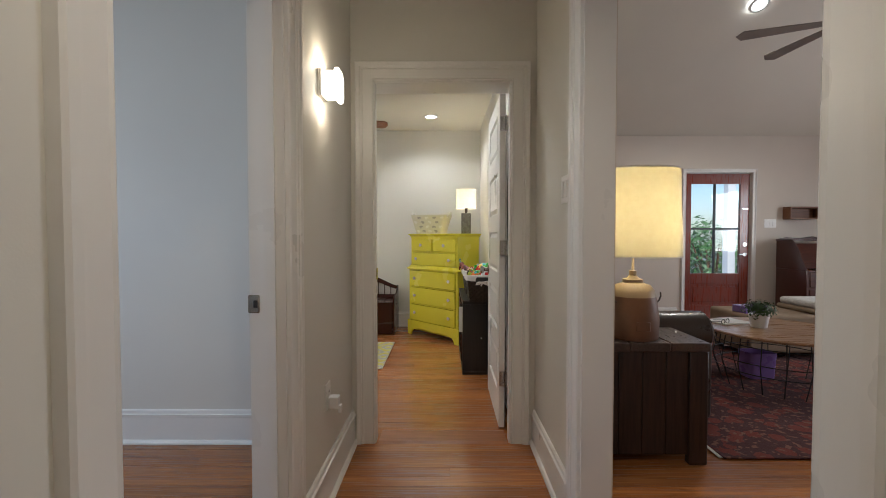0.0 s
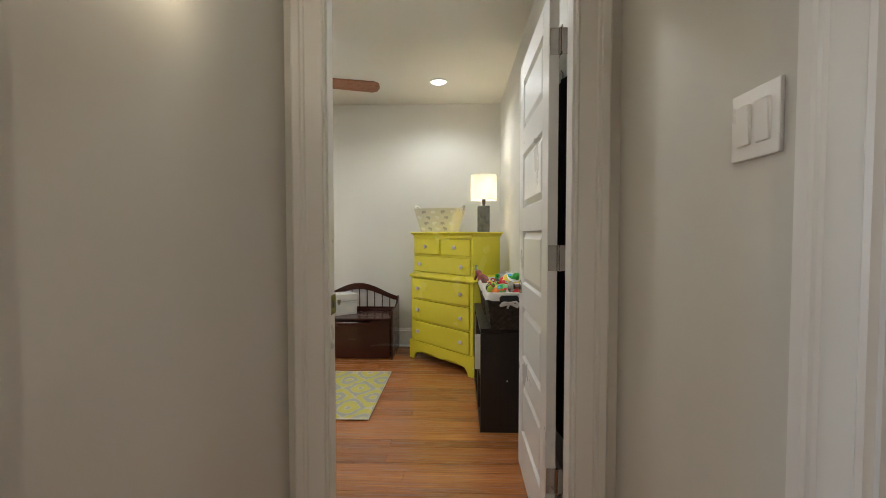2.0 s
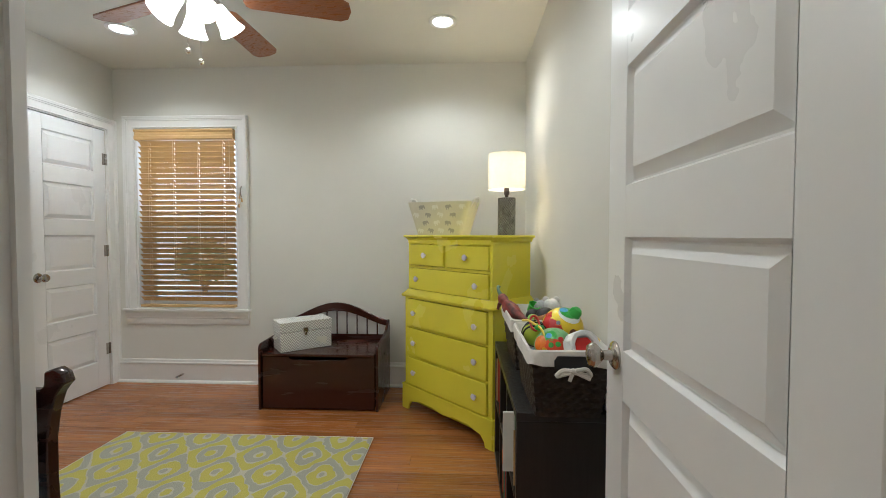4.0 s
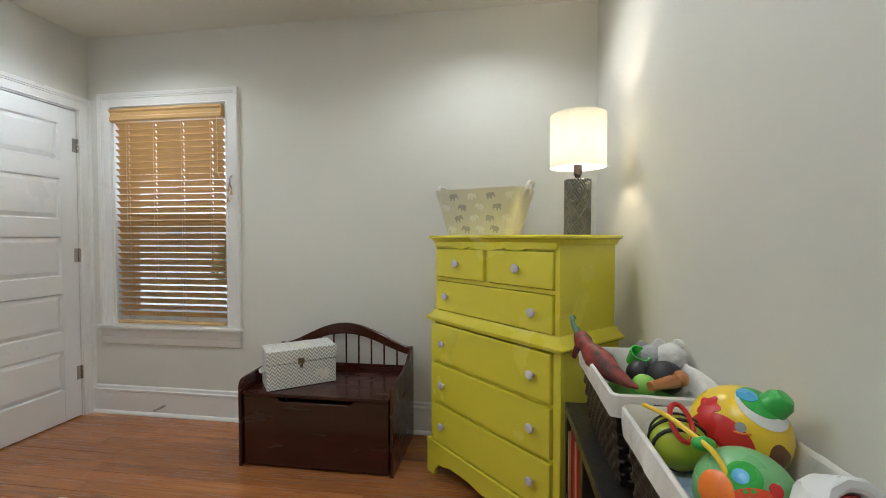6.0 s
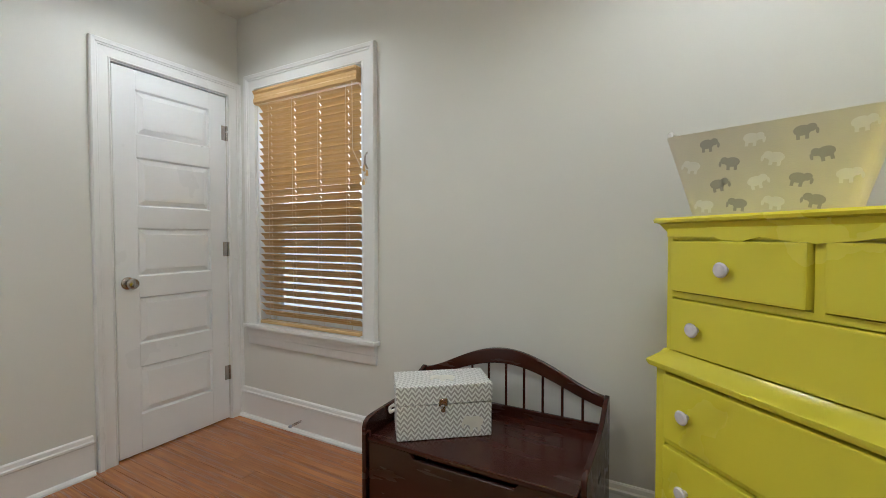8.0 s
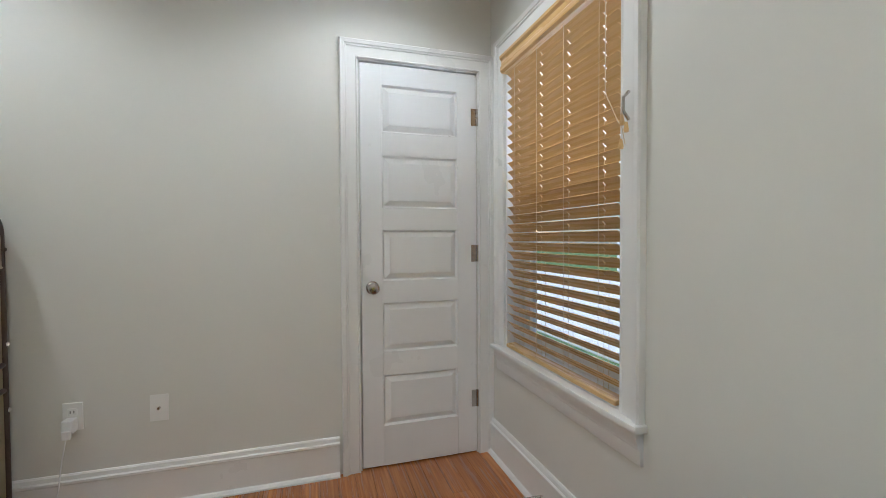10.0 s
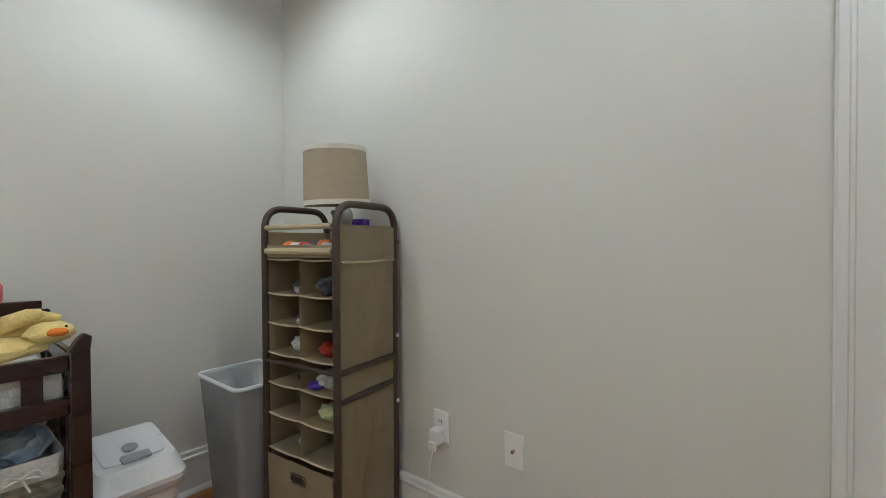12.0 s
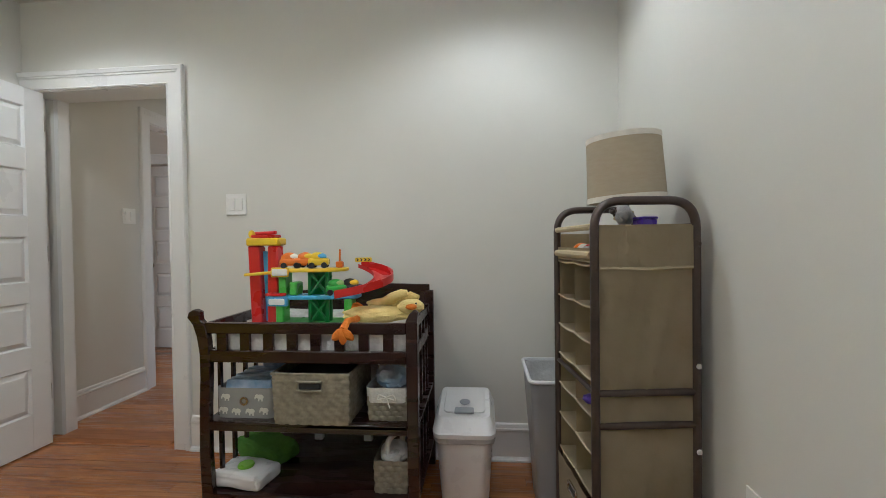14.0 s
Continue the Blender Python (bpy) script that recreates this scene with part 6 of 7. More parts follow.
for i, z in enumerate(levels[1:]):
    for a, b in ((ys0, -.003), (.003, ys1)):
        bm = bmesh.new()
        g = {}
        for p in range(7):
            for q in range(9):
                f = q / 8
                g[p, q] = bm.verts.new((-HX + .02 + (2 * HX - .022) * p / 6, a + (b - a) * f, z - .005 * math.sin(math.pi * f) * (.4 + .6 * p / 6)))
        for p in range(6):
            for q in range(8):
                bm.faces.new((g[p, q], g[p + 1, q], g[p + 1, q + 1], g[p, q + 1]))
        bmesh.ops.solidify(bm, geom=bm.faces[:], thickness=.005)
        part("cubby_shelf", bm, CANVAS, rk)
        part("shelf_trim", tube([(HX - .001, a + (b - a) * q / 8, z - .005 * math.sin(math.pi * q / 8)) for q in range(9)], .0036, 6), CANVASEDGE, rk, "pale tan bound edge")
part("top_tray", join(canvas((HX + .002, ys0, 1.075), (HX + .002, ys1, 1.075), (HX + .002, ys0, 1.12), 10, 3, .004, 8, (1, 0, 0)), tube([(HX + .004, ys0, 1.185), (HX + .004, ys1, 1.185)], .010, 8), bx(-HX + .02, HX, ys0, ys1, 1.075, 1.08), tube([(HX + .004, ys0, 1.097), (HX + .004, ys1, 1.097)], .013, 8)), CANVAS, rk)

bd = part("bottom_drawer", join(canvas((HX + .004, ys0, .06), (HX + .004, ys1, .06), (HX + .008, ys0, .328), 10, 8, .006, 2, (1, 0, 0)), bx(-HX + .03, HX, ys0, ys1, .06, .07), canvas((-HX + .03, ys1, .06), (HX, ys1, .06), (-HX + .03, ys1, .325), 6, 6, .004, 2, (0, 1, 0))), CANVAS, rk)
part("drawer_grommet", tube(rounded([(HX + .012, 0, .258), (HX + .012, .040, .258), (HX + .012, .040, .289), (HX + .012, -.040, .289), (HX + .012, -.040, .258), (HX + .012, 0, .258)], .013), .005, 8), NICKEL, bd, "oval metal grommet")
part("grommet_hole", bx(HX + .009, HX + .0125, -.036, .036, .261, .286, .001), DARK, bd)
R = rk.matrix_world
rng = random.Random(11)
for i, (lv, side, mt, w, nm) in enumerate(((5, 0, CLOTHN, .042, "dark printed baby clothes"), (5, 1, CLOTHN, .055, "dark printed baby clothes"), (4, 0, PURPLE, .03, "purple and white socks"), (3, 0, CLOTHW, .05, "white printed baby clothes"), (3, 1, CLOTHR, .045, "red and black baby clothes"), (2, 1, CLOTHW, .055, "white printed baby clothes"), (1, 1, CLOTHY, .05, "pale yellow baby blanket"), (0, 0, CLOTHB, .03, "small blue cloth"), (2, 0, CLOTHN, .03, "dark printed baby clothes"), (1, 0, CLOTHN, .028, "dark printed baby clothes"))):
    z = levels[1 + lv]
    y = ys0 * .42 if side == 0 else ys1 * .42
    t = thing("folded_clothes", nm + " tucked in the canvas cubby", "clothes", R @ pose(.06, y, z - .006), "clothes in the cubbies")
    part("cloth", ball((0, 0, w * .62), w, (1.1, 1.0, .66), 3, .30, 9), mt, t)
    if mt in (CLOTHN, PURPLE) and i in (0, 2):
        part("sock", ball((.035, .01, w * .4), w * .6, (1, .8, .6), 3, .3, 9), CLOTHW, t)
    if mt == CLOTHW and lv == 2:
        part("purple_cloth", ball((.05, -.035, .015), .028, (1, 1.2, .5), 3, .2), PURPLE, t)
for k in range(9):
    t = thing("small_toy", "small bright toy in the top tray", "toy", R @ pose(.06 + .04 * rng.random(), ys0 + .04 + .035 * k, 1.101 + .012 * rng.random()), "small toys in the top tray")
    part("body", ball((0, 0, 0), .024 + .009 * rng.random(), (1, 1, .85), 2, .2, 6), [ORANGE, CLOTHW, RED, GREYPLUSH, CLOTHN][k % 5], t)
sh = thing("baby_shoe", "grey soft baby shoe lying on the rack", "shoe", R @ pose(.0, .08, 1.19, 20, 0, 70))
part("upper", join(ball((0, 0, .03), .035, (1.5, .8, .8), 3, .2), ball((.05, 0, .045), .026, (.8, .8, 1.2), 3, .1)), GREYPLUSH, sh)
part("strap", tube([(-.02, -.03, .035), (0, 0, .062), (-.02, .03, .035)], .006, 8), CANVAS, sh)
bxp = thing("small_box", "small purple plastic box on the rack", "box", R @ pose(-.03, .13, 1.182, 0, 0, 12))
part("box", bx(-.026, .026, -.025, .025, 0, .026, .005, 2), PURPLE, bxp)
part("lid", bx(-.028, .028, -.027, .027, .026, .034, .004, 2), PURPLE, bxp)

# lamp with a wide linen shade standing on the rack
ll = thing("wall_lamp", "unlit lamp with beige linen drum shade and white bands", "lamp", R @ pose(-.03, .012, 1.19, 0, 3, 0))
part("stand", join(lathe([(0, -.095), (.055, -.095), (.055, -.085), (.012, -.075), (.008, -.06), (.008, .30), (0, .30)], 20), tube(rounded([(0, 0, .03), (.05, .03, .03), (.07, .05, .05)], .02), .006, 8), ball((.072, .052, .053), .011, (1, 1, 1), 2)), TUBE, ll)
part("shade", lathe([(.1255, .085), (.127, .085), (.119, .305), (.1175, .305), (.116, .303), (.124, .087), (.1255, .085)], 48), LINENSHADE, ll)
part("trim_band", lathe([(.124, .0845), (.1290, .0845), (.1282, .103), (.124, .103)], 48), WHITETAPE, ll)
part("trim_band", lathe([(.116, .288), (.1214, .288), (.1206, .3055), (.116, .3055)], 48), WHITETAPE, ll)
part("finial", join(lathe([(0, .29), (.006, .29), (.006, .312), (.009, .317), (0, .328)], 12), tube([(-.116, 0, .292), (.116, 0, .292)], .002, 6)), TUBE, ll)
pcord = thing("power_cord", "thin white cord running from the outlet down the wall", "cord", pose(WEST, 3.505, 0.38))
part("cord", tube(rounded([(.05, 0, 0), (.055, -.02, -.12), (.045, -.04, -.27), (.03, -.10, -.33), (.03, -.22, -.36), (.03, -.23, -.10), (.02, -.24, .55)], .05), .0025, 6), WHITEPL, pcord)
foot = thing("floor_toy", "small blue plastic toy on the floor by the rack", "toy", pose(-2.66, 3.42, .004))
part("body", ball((0, 0, .014), .03, (1.2, 1, .5), 3, .15), BLUE, foot)

# ---------------------------------------------------------------- living room
DPLANK = material("dark_reclaimed_wood", (0.038, 0.017, 0.011), (0.012, 0.006, 0.005), 5, 0.45, 0.35, 40, 0, (14, 14, 1), detail=8)
DTOP = material("dark_tabletop_wood", (0.075, 0.05, 0.04), (0.04, 0.026, 0.02), 5, 0.32, 0.3, 40, 0, (14, 1, 14), detail=8)
et = thing("end_table", "dark reclaimed plank end table beside the sofa", "side table", pose(0.785, 2.003, 0) @ Matrix.Diagonal((1, .60, .955, 1)))
for k in range(3):
    part("top_board", bx(-.01 + k * .205, .19 + k * .205, -.02, .62, .62, .665, .004), DTOP, et)
for k in range(4):
    part("front_plank", bx(.02 + k * .122, .14 + k * .122, .02, .045, .05, .619, .003), DPLANK, et)
part("leg", bx(.50, .595, -.006, .06, 0, .619, .005), DPLANK, et)
part("leg", bx(.50, .595, .54, .60, 0, .619, .005), DPLANK, et)
part("leg", bx(0, .06, .0, .06, 0, .619, .005), DPLANK, et)
part("leg", bx(0, .06, .54, .60, 0, .619, .005), DPLANK, et)
part("side_panel", bx(.555, .58, .06, .54, .05, .619, .003), DPLANK, et)
part("rear_panel", bx(.06, .50, .56, .58, .05, .619, .003), DPLANK, et)

STONE = material("brown_stoneware", (0.17, 0.078, 0.036), (0.115, 0.052, 0.025), 7, 0.5, 0.2, 40)
TANSTONE = material("tan_stoneware", (0.34, 0.245, 0.14), (0.27, 0.19, 0.105), 7, 0.5, 0.2, 40)
jl = thing("table_lamp", "lit lamp made from a brown stoneware crock, cream shade", "lamp", pose(1.047, 2.14, .636) @ Matrix.Diagonal((1.04, 1.04, 1.04, 1)))
part("crock", lathe([(0, 0), (.122, 0), (.126, .01), (.128, .10), (.118, .18), (.112, .215), (.0, .215)], 36), STONE, jl, "brown stoneware crock")
part("shoulder", lathe([(.112, .215), (.105, .245), (.085, .27), (.05, .283), (.05, .30), (.03, .305), (.018, .32), (.018, .345), (0, .345)], 36), TANSTONE, jl)
part("bail_handle", join(tube([(.135 * math.cos(a), -.02 - .06 * math.sin(a) * .8, .235 - .075 * math.sin(a)) for a in [math.pi * k / 12 for k in range(13)]], .004, 6), tube([(-.035, -.085, .165), (.035, -.085, .165)], .011, 8)), TUBE, jl)
part("label_slab", bx(-.035, .035, -.128, -.118, .05, .10, .004), STONE, jl)
part("stem", tube([(0, 0, .34), (0, 0, .50)], .007, 8), CORD, jl)
part("bulb", ball((0, 0, .58), .035, (1, 1, 1.2), 2), BULB, jl)
LSHADE = material("cream_lamp_shade", (0.86, 0.81, 0.64), (0.82, 0.765, 0.59), 30, 0.9, 0.25, 300, trans=0.55)
part("shade", lathe([(.226, .42), (.228, .42), (.214, .855), (.212, .855), (.210, .853), (.224, .422), (.226, .42)], 48), LSHADE, jl, "cream fabric shade, lit")
part("trim_band", lathe([(.2275, .419), (.2290, .419), (.2285, .426), (.227, .426)], 48), WHITETAPE, jl)
part("trim_band", lathe([(.2145, .850), (.2160, .850), (.2155, .857), (.214, .857)], 48), WHITETAPE, jl)
lamp("crock_lamp_bulb", 'POINT', (1.047, 2.14, 1.28), CROCK_W, (1.0, 0.84, 0.55), 0.05)

LEATHER = material("dark_brown_leather", (0.030, 0.020, 0.016), (0.020, 0.014, 0.011), 7, 0.32, 0.5, 60, coat=.1)
so = thing("leather_sofa", "dark brown leather sofa with padded rolled arms", "sofa", pose(0.70, 2.40, 0))
part("base", bx(.02, .93, .03, 2.0, .08, .40, .03, 3), LEATHER, so)
part("arm", join(bx(.02, .96, .0, .22, .06, .56, .04, 3), moved(lathe([(0, 0), (.10, 0), (.125, .02), (.125, .94), (.10, .965), (0, .97)], 24), Matrix.Translation((.0, .11, .585)) @ Matrix.Rotation(radians(90), 4, 'Y'))), LEATHER, so)
part("arm", join(bx(.02, .96, 1.82, 2.04, .06, .56, .04, 3), moved(lathe([(0, 0), (.10, 0), (.125, .02), (.125, .94), (.10, .965), (0, .97)], 24), Matrix.Translation((.0, 1.93, .585)) @ Matrix.Rotation(radians(90), 4, 'Y'))), LEATHER, so)
part("backrest", bx(.0, .24, .2, 1.84, .36, .78, .07, 3), LEATHER, so)
for y in (.23, 1.03):
    part("seat_cushion", bx(.22, .94, y, y + .79, .39, .53, .05, 3), LEATHER, so)
cl = thing("folded_throw", "crumpled white cloth lying on the sofa", "throw", pose(1.45, 3.0, .53))
part("cloth", ball((0, 0, .05), .16, (1.4, 1, .45), 3, .3, 8), CLOTHW, cl)

ctb = thing("coffee_table", "round wooden coffee table on a black wire cage base", "coffee table", pose(2.64, 3.17, 0))
OAK = material("oak_veneer", (0.34, 0.20, 0.11), (0.26, 0.145, 0.075), 4, 0.3, 0.05, 60, 0, (1, 12, 1))
part("tabletop", lathe([(0, .43), (.485, .43), (.50, .437), (.50, .447), (.492, .454), (0, .454)], 64), OAK, ctb)
for k in range(18):
    a = 2 * math.pi * k / 18
    part("wire", tube([(.40 * math.cos(a), .40 * math.sin(a), .43), (.43 * math.cos(a), .43 * math.sin(a), .22), (.36 * math.cos(a), .36 * math.sin(a), .006)], .004, 5), BLACKPL, ctb)
for r, z in ((.41, .36), (.428, .24), (.415, .16), (.36, .008)):
    part("wire_ring", tube([(r * math.cos(a / 40 * 6.2832), r * math.sin(a / 40 * 6.2832), z) for a in range(40)], .004, 5, True), BLACKPL, ctb)
pl = thing("potted_plant", "small leafy green plant in a white pot", "plant", pose(2.545, 3.235, .454))
part("pot", lathe([(0, 0), (.055, 0), (.07, .09), (.075, .105), (.068, .105), (.062, .09), (0, .085)], 28), WHITEPL, pl)
rng = random.Random(2)
bm = bmesh.new()
for k in range(420):
    d = Vector((rng.gauss(0, 1), rng.gauss(0, 1), rng.gauss(.35, .8))).normalized()
    p = Vector((0, 0, .14)) + Vector((d.x * .13, d.y * .13, d.z * .085)) * rng.uniform(.35, 1)
    s = rng.uniform(.010, .018)
    u = d.orthogonal().normalized()
    u = Matrix.Rotation(rng.uniform(0, 6.28), 3, d) @ u
    v = (d + u * .4).cross(u).normalized()
    vs = [bm.verts.new(p + q) for q in (-u * s, v * s * .5 + d * .003, u * s, -v * s * .5 + d * .003)]
    bm.faces.new(vs)
part("leaves", bm, LEAF, pl, "dense small green leaves")
part("stems", join(*[tube([(0, 0, .08), (.05 * math.cos(a), .05 * math.sin(a), .15)], .002, 5) for a in (0, 1.2, 2.4, 3.6, 5)]), LEAF, pl)
gl = thing("eyeglasses", "dark-rimmed glasses lying on the coffee table", "glasses", pose(2.34, 3.33, .456, 0, 0, 30))
part("rim", join(*[tube([(x + .025 * math.cos(a / 14 * 6.2832), .0, .025 + .02 * math.sin(a / 14 * 6.2832)) for a in range(14)], .0025, 5, True) for x in (-.032, .032)]), BLACKPL, gl)
part("temple", join(tube([(-.06, 0, .03), (-.06, .13, .01)], .002, 5), tube([(.06, 0, .03), (.06, .13, .01)], .002, 5)), BLACKPL, gl)
mg = thing("magazine", "white magazine lying on the coffee table", "magazine", pose(2.42, 3.42, .455, 0, 0, 15))
part("pages", bx(-.14, .14, -.1, .1, 0, .012, .002), PAPER, mg)
lb = thing("toy_tub", "lilac plastic tub under the coffee table", "tub", pose(2.62, 3.35, 0.008))
part("tub", tapered(.20, .16, .22, .18, 0.01, .22, .005), LILAC, lb)
lb = thing("plastic_box", "lilac plastic box behind the table", "box", pose(3.05, 4.05, .43, 0, 0, 10))
part("box", bx(-.12, .12, -.08, .08, 0, .07, .01, 2), LILAC, lb)
ot = thing("ottoman", "tan upholstered ottoman bench with folded blanket", "ottoman", pose(3.35, 4.1, 0) @ Matrix.Diagonal((1, 1, .86, 1)))
TAN = material("tan_upholstery", (0.32, 0.24, 0.16), (0.26, 0.19, 0.125), 9, 0.9, 0.5, 60)
part("base", bx(-.45, 1.2, -.25, .35, .08, .50, .04, 3), TAN, ot)
for x in (-.38, 1.12):
    for y in (-.18, .28):
        part("foot", bx(x - .03, x + .03, y - .03, y + .03, 0, .09, .004), DPLANK, ot)
bk = thing("folded_blanket", "folded white and tan quilt on the ottoman", "quilt", pose(3.95, 4.1, .43) @ Matrix.Diagonal((1, 1, .75, 1)))
part("fold", bx(-.40, .45, -.22, .26, 0, .07, .03, 3), TAN, bk)
part("fold", bx(-.38, .44, -.21, .25, .068, .16, .04, 3), CLOTHW, bk, "white quilt")
ROSE = material("dark_mahogany_desk", (0.075, 0.022, 0.013), (0.045, 0.013, 0.009), 4, 0.35, 0.1, 60, 0, (1, 14, 14), .2)
dsk = thing("roll_top_desk", "dark mahogany slant-front desk against the wall", "desk", pose(4.57, 5.18, 0) @ Matrix.Diagonal((1, 1, .965, 1)))
part("lower_case", bx(.0, .95, 0, .5, .06, .78, .006), ROSE, dsk)
for z in (.10, .33, .56):
    dw = part("drawer", bx(.04, .91, -.012, .01, z, z + .20, .006), ROSE, dsk)
    part("pull", join(tube([(.2, -.03, z + .1), (.28, -.03, z + .1)], .006, 6), tube([(.67, -.03, z + .1), (.75, -.03, z + .1)], .006, 6)), NICKEL, dw)
for sx in (.0, .93):
    part("side_cheek", prism([(0, .78), (.5, .78), (.5, 1.17), (.24, 1.17), (.14, 1.08), (.06, .90)], sx, sx + .02, "x", .003), ROSE, dsk)
part("slant_front", moved(bx(.02, .93, -.008, .008, 0, .37, .003), Matrix.Translation((0, .06, .80)) @ Matrix.Rotation(radians(-28), 4, 'X')), ROSE, dsk)
part("top", join(bx(-.01, .96, .22, .505, 1.165, 1.185, .004), prism([(-.01, 1.184), (.12, 1.215), (.3, 1.20), (.475, 1.225), (.65, 1.20), (.83, 1.215), (.96, 1.184)], .48, .5, "y", .002)), ROSE, dsk)
for x in (.04, .91):
    part("foot", bx(x - .04, x + .04, .02, .1, 0, .07, .004), ROSE, dsk)
ws = thing("wall_shelf", "small brown wooden wall shelf with open box", "shelf", pose(4.70, LIV_N - .001, 1.415) @ Matrix.Diagonal((.82, 1, 1, 1)))
MIDW = material("walnut_shelf_wood", (0.20, 0.085, 0.035), (0.14, 0.055, 0.022), 5, 0.45, 0.15, 50, 0, (1, 12, 12))
part("board", join(bx(0, .52, -.14, 0, 0, .02, .003), bx(0, .52, -.14, 0, .15, .17, .003), bx(0, .02, -.139, 0, .02, .15, .002), bx(.5, .52, -.139, 0, .02, .15, .002)), MIDW, ws)
part("back_board", bx(.02, .5, -.012, -.001, .02, .15), MIDW, ws)
switch_plate(pose(4.53, LIV_N, 1.36), 3, "white triple rocker switch beside the front door")
rg2 = thing("area_rug", "faded red oriental rug under the coffee table", "rug", pose(2.75, 3.15, .006))


def oriental(nt, co):
    v = nt.nodes.new("ShaderNodeTexVoronoi")
    v.inputs["Scale"].default_value = 9
    nt.links.new(co, v.inputs["Vector"])
    n = nt.nodes.new("ShaderNodeTexNoise")
    n.inputs["Scale"].default_value = 26
    nt.links.new(co, n.inputs["Vector"])
    f = calc(nt, 'GREATER_THAN', calc(nt, 'ADD', v.outputs["Distance"], calc(nt, 'MULTIPLY', n.outputs[0], .5)), .66)
    g = calc(nt, 'GREATER_THAN', n.outputs[0], .6)
    return blend(nt, g, blend(nt, f, (0.16, 0.028, 0.020), (0.06, 0.018, 0.02)), (0.19, 0.085, 0.055))


PERSIAN = patterned(material("oriental_rug_pile", (0.3, 0.05, 0.04), None, 8, 0.95, 0.9, 200, bdist=.004), oriental)
part("woven_top", bx(-1.25, 1.6, -1.1, 1.2, 0, .008, .003), PERSIAN, rg2)
for sx in (-1.27, 1.6):
    part("fringe", bx(sx, sx + .02, -1.09, 1.19, .001, .004), WHITETAPE, rg2)
lf = thing("ceiling_fan", "grey-bladed ceiling fan hanging from the vaulted ceiling", "ceiling fan", pose(2.80, 2.80, 2.66))
part("downrod", tube([(0, 0, .1), (0, 0, 1.36)], .012, 10), NICKEL, lf)
part("motor_housing", lathe([(0, .12), (.06, .12), (.10, .08), (.10, .0), (.06, -.03), (0, -.03)], 28), NICKEL, lf)
GREYBL = material("grey_fan_blade", (0.34, 0.33, 0.32), (0.29, 0.28, 0.27), 6, .5, .05, 60)
for a in (158, 98, 38, -22, -82, -142):
    part("blade", moved(prism([(.10, -.025), (.62, -.05), (.66, 0), (.62, .05), (.10, .025)], -.004, .004, "z", .001), Matrix.Rotation(radians(a), 4, 'Z') @ Matrix.Rotation(radians(14), 4, 'X')), GREYBL, lf)
lc = thing("recessed_light", "lit round recessed light in the vaulted ceiling", "lamp", pose(3.05, 4.0, 2.50 + (LIV_N + .16 - 4.0) * .4777 - .004, -25.5))
part("trim_ring", lathe([(0.062, -0.002), (0.088, 0.004), (0.088, -0.006), (0.070, -0.010), (0.062, -0.006), (0.062, -0.002)], 32), TRIM, lc)
part("lens", lathe([(0, -0.006), (0.062, -0.006), (0.062, -0.0015), (0, -0.0015)], 32), CANGLOW, lc)
lamp("living_can_lamp", 'SPOT', (3.05, 4.0, 3.30), LIVCAN_W, NEUTRAL, 0.05, 140, (3.05, 4.0, 0))

# greenery outside the front door
rng = random.Random(8)
for px, py, ph in ((6.75, 10.5, 1.9), (7.5, 12.0, 2.1), (6.3, 13.0, 2.4), (-4.5, 13.0, 1.2), (-1.5, 14.0, 1.5), (-7.5, 14.0, 1.6)):
    sb = thing("shrub", "leafy green garden shrub outside", "shrub", pose(px, py, -.5), "garden shrubs")
    part("trunk", join(*[tube([(0, 0, 0), (.25 * math.cos(a) * ph, .25 * math.sin(a) * ph, ph * .8)], [.05, .015], 7) for a in (0, 1.4, 2.9, 4.4)]), STONE, sb)
    bm = bmesh.new()
    for k in range(900):
        d = Vector((rng.gauss(0, 1), rng.gauss(0, 1), rng.gauss(0, 1))).normalized() * rng.uniform(.3, 1) ** .5
        p = Vector((d.x * ph * .5, d.y * ph * .5, ph * .62 + d.z * ph * .42)) * (1 + .2 * noise.noise(d * 3))
        s = rng.uniform(.05, .11)
        u = Vector((rng.gauss(0, 1), rng.gauss(0, 1), rng.gauss(0, 1))).normalized()
        v = u.orthogonal().normalized()
        bm.faces.new([bm.verts.new(p + q) for q in (-u * s, v * s * .45, u * s, -v * s * .45)])
    part("crown", bm, LEAF, sb)
# white boards added to reflect sun and whiten the outlook behind the blind
fc = thing("fence", "white board screen added as a bright backdrop outside the window", "fence", pose(0, 17.0, -.5))
part("rail", join(bx(-16, .6, .02, .06, .4, .5), bx(-16, .6, .02, .06, 1.5, 1.6)), BACKDROP, fc)
pick = bx(-.07, .07, -.012, .012, 0, 2.0, .004)
pick_ob = part("slat", pick, BACKDROP, fc, "", pose(-15.9, 0, 0))
for k in range(1, 105):
    o2 = new("slat", pick_ob.data)
    o2.parent = fc
    o2.matrix_local = pose(-15.9 + k * .157, 0, 0)
hs = thing("neighbour_house", "grey neighbouring house with a gabled roof", "house", pose(7.5, 24, -.5))
part("wall", bx(-4, 4, 0, 6, 0, 3.2), material("grey_siding", (0.30, 0.32, 0.35), (0.26, 0.28, 0.31), 3, 0.7, 0.2, 40, 0, (1, 1, 12)), hs)
part("roof", prism([(-4.4, 3.2), (4.4, 3.2), (0, 5.6)], -.4, 6.4, "y"), GREYBL, hs)
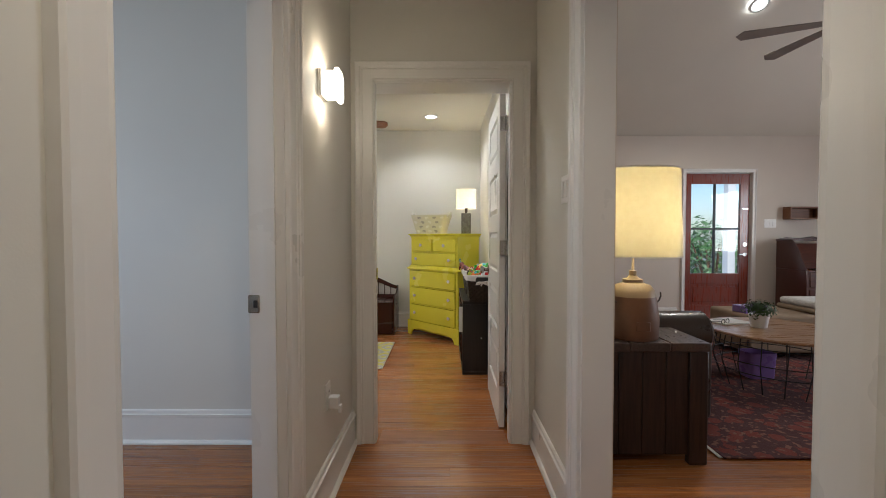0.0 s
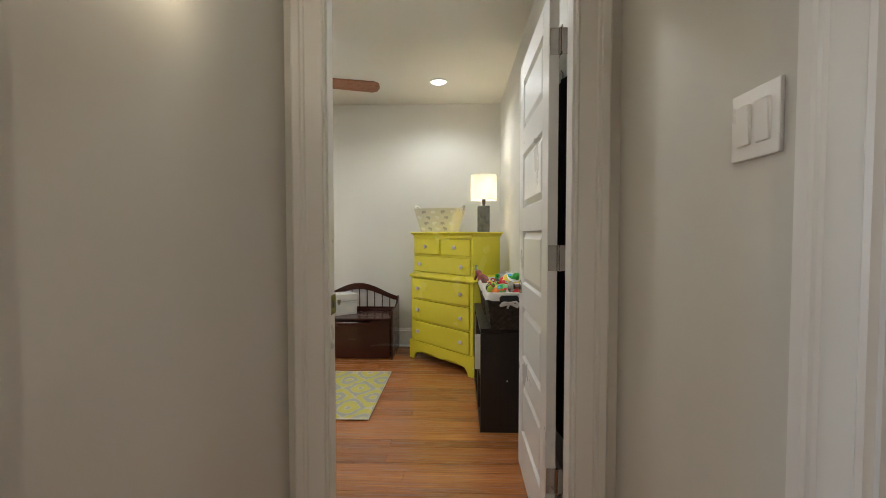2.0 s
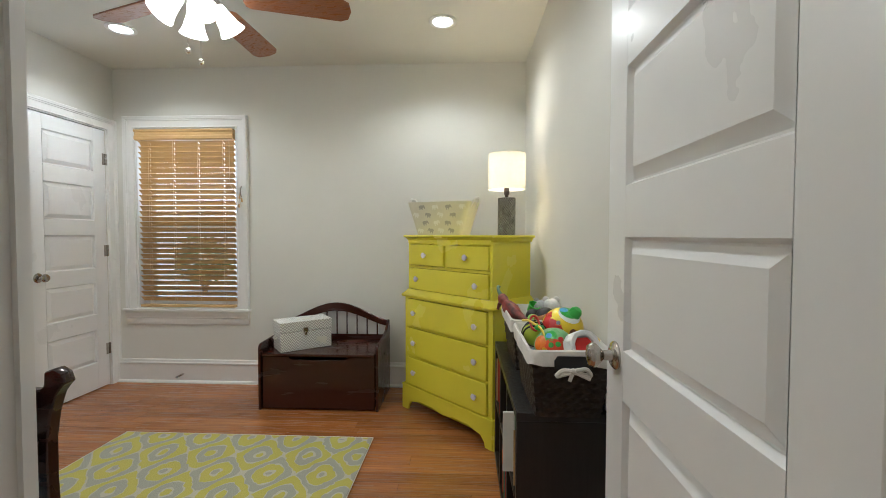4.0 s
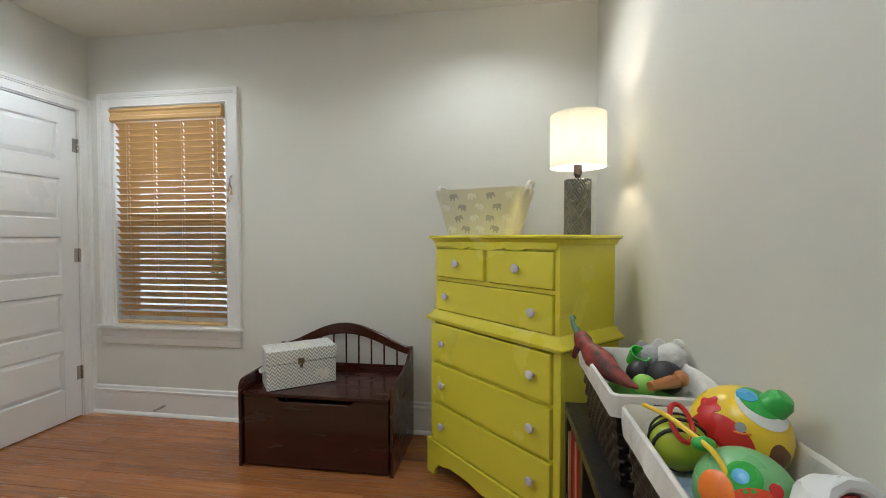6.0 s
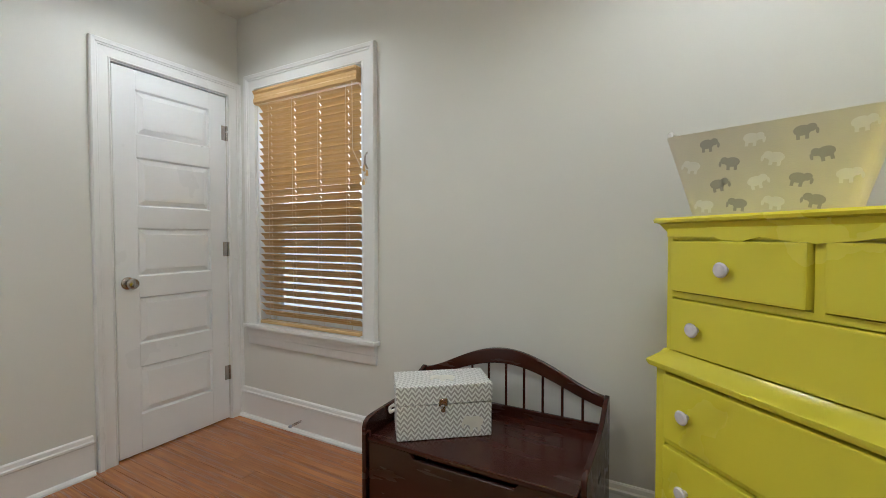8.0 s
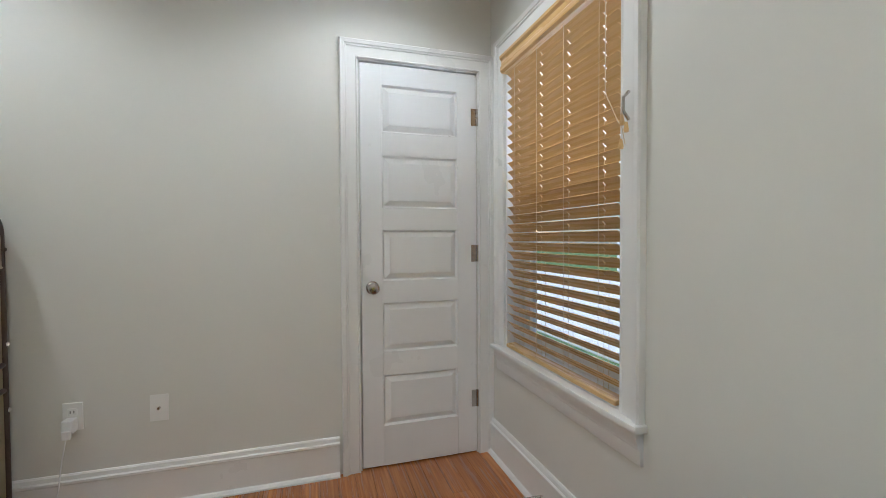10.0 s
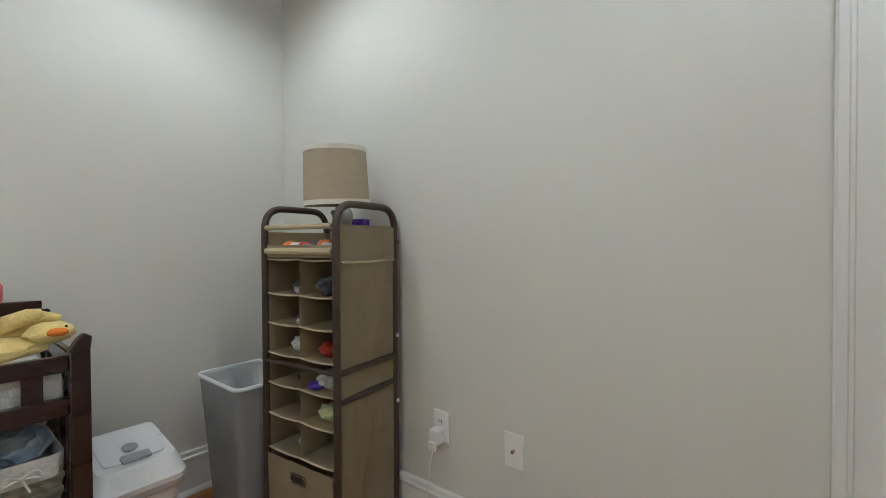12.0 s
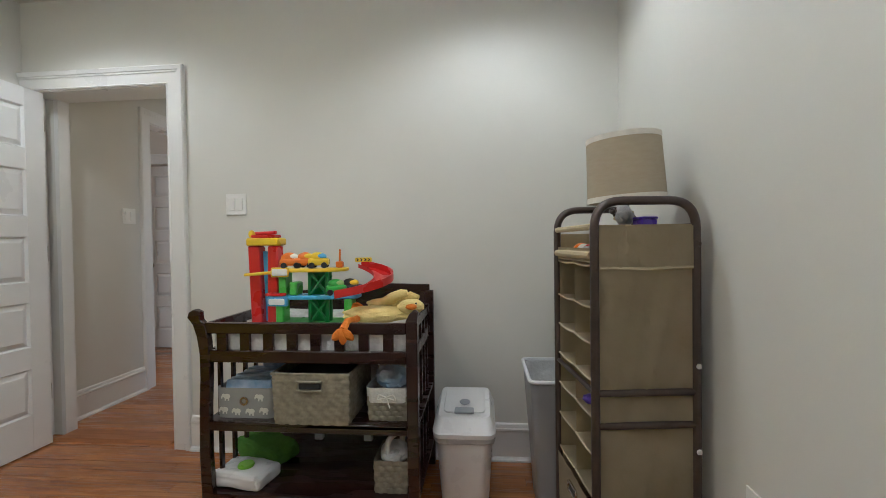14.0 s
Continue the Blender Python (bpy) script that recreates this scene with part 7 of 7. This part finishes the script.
for x in (-2.4, 1.6):
    wn_ = part("window", bx(x, x + .9, -.05, .02, 1.0, 2.4, .01), TRIM, hs)
    part("pane", bx(x + .08, x + .82, -.06, -.04, 1.08, 2.32), BLACKPL, wn_)

# ---------------------------------------------------------------- floor boards, laid across the house
fl = struct("floor", bx(-3.5, 6.62, -2.12, 5.91, -0.12, -0.014), PLANKGAP, "varnished heart pine board floor")
board = bx(-.5, .5, -.5, .5, -.5, .5)
board_me = bpy.data.meshes.new("plank")
bmesh.ops.bevel(board, geom=[e for e in board.edges if all(v.co.z > 0 for v in e.verts)], offset=.012, segments=1, affect='EDGES')
board.to_mesh(board_me)
board.free()
board_me.materials.append(PLANK)
rng = random.Random(21)
PW = 0.083


def boards(x0, x1, y0, y1, joined=False):
    y, bits = y0, []
    while y < y1 - .005:
        w = min(PW, y1 - y)
        x = x0
        first = True
        while x < x1 - .01:
            ln = rng.uniform(1.0, 2.6) * (rng.uniform(.3, 1) if first else 1)
            first = False
            if x1 - x - ln < .35:
                ln = x1 - x
            m = Matrix.Translation((x + ln / 2, y + w / 2, -.007 + rng.uniform(-.0004, .0004))) @ Matrix.Diagonal((ln - .0012, w - .0014, .014, 1))
            if joined:
                bits.append(m)
            else:
                ob = new("plank", board_me)
                ob.parent = fl
                ob.matrix_local = m
            x += ln
        y += w
    return bits


boards(-2.99, 0.49, 2.33, 5.40)
boards(-0.60, 0.66, -.6, 2.33)
bits = boards(0.66, 6.5, .15, 5.90, True) + boards(-3.34, -0.60, -2.0, 2.24, True) + boards(-0.60, 0.66, -2.0, -.6, True)
vs, fs = [], []
base_v, base_f = [v.co.copy() for v in board_me.vertices], [tuple(p.vertices) for p in board_me.polygons]
for m in bits:
    n = len(vs)
    vs += [tuple(m @ c) for c in base_v]
    fs += [tuple(i + n for i in f) for f in base_f]
rest = bpy.data.meshes.new("floor_boards")
rest.from_pydata(vs, [], fs)
ISLAND = PLANK.copy()
ISLAND.name = "heart_pine_floor_joined"
nt = ISLAND.node_tree
geo = nt.nodes.new("ShaderNodeNewGeometry")
for l in list(nt.links):
    if l.from_node.type == 'OBJECT_INFO':
        to = l.to_socket
        nt.links.remove(l)
        nt.links.new(geo.outputs["Random Per Island"], to)
rest.materials.append(ISLAND)
ob = new("floor_boards", rest)
ob.parent = fl
ob["kind"] = "stuff"
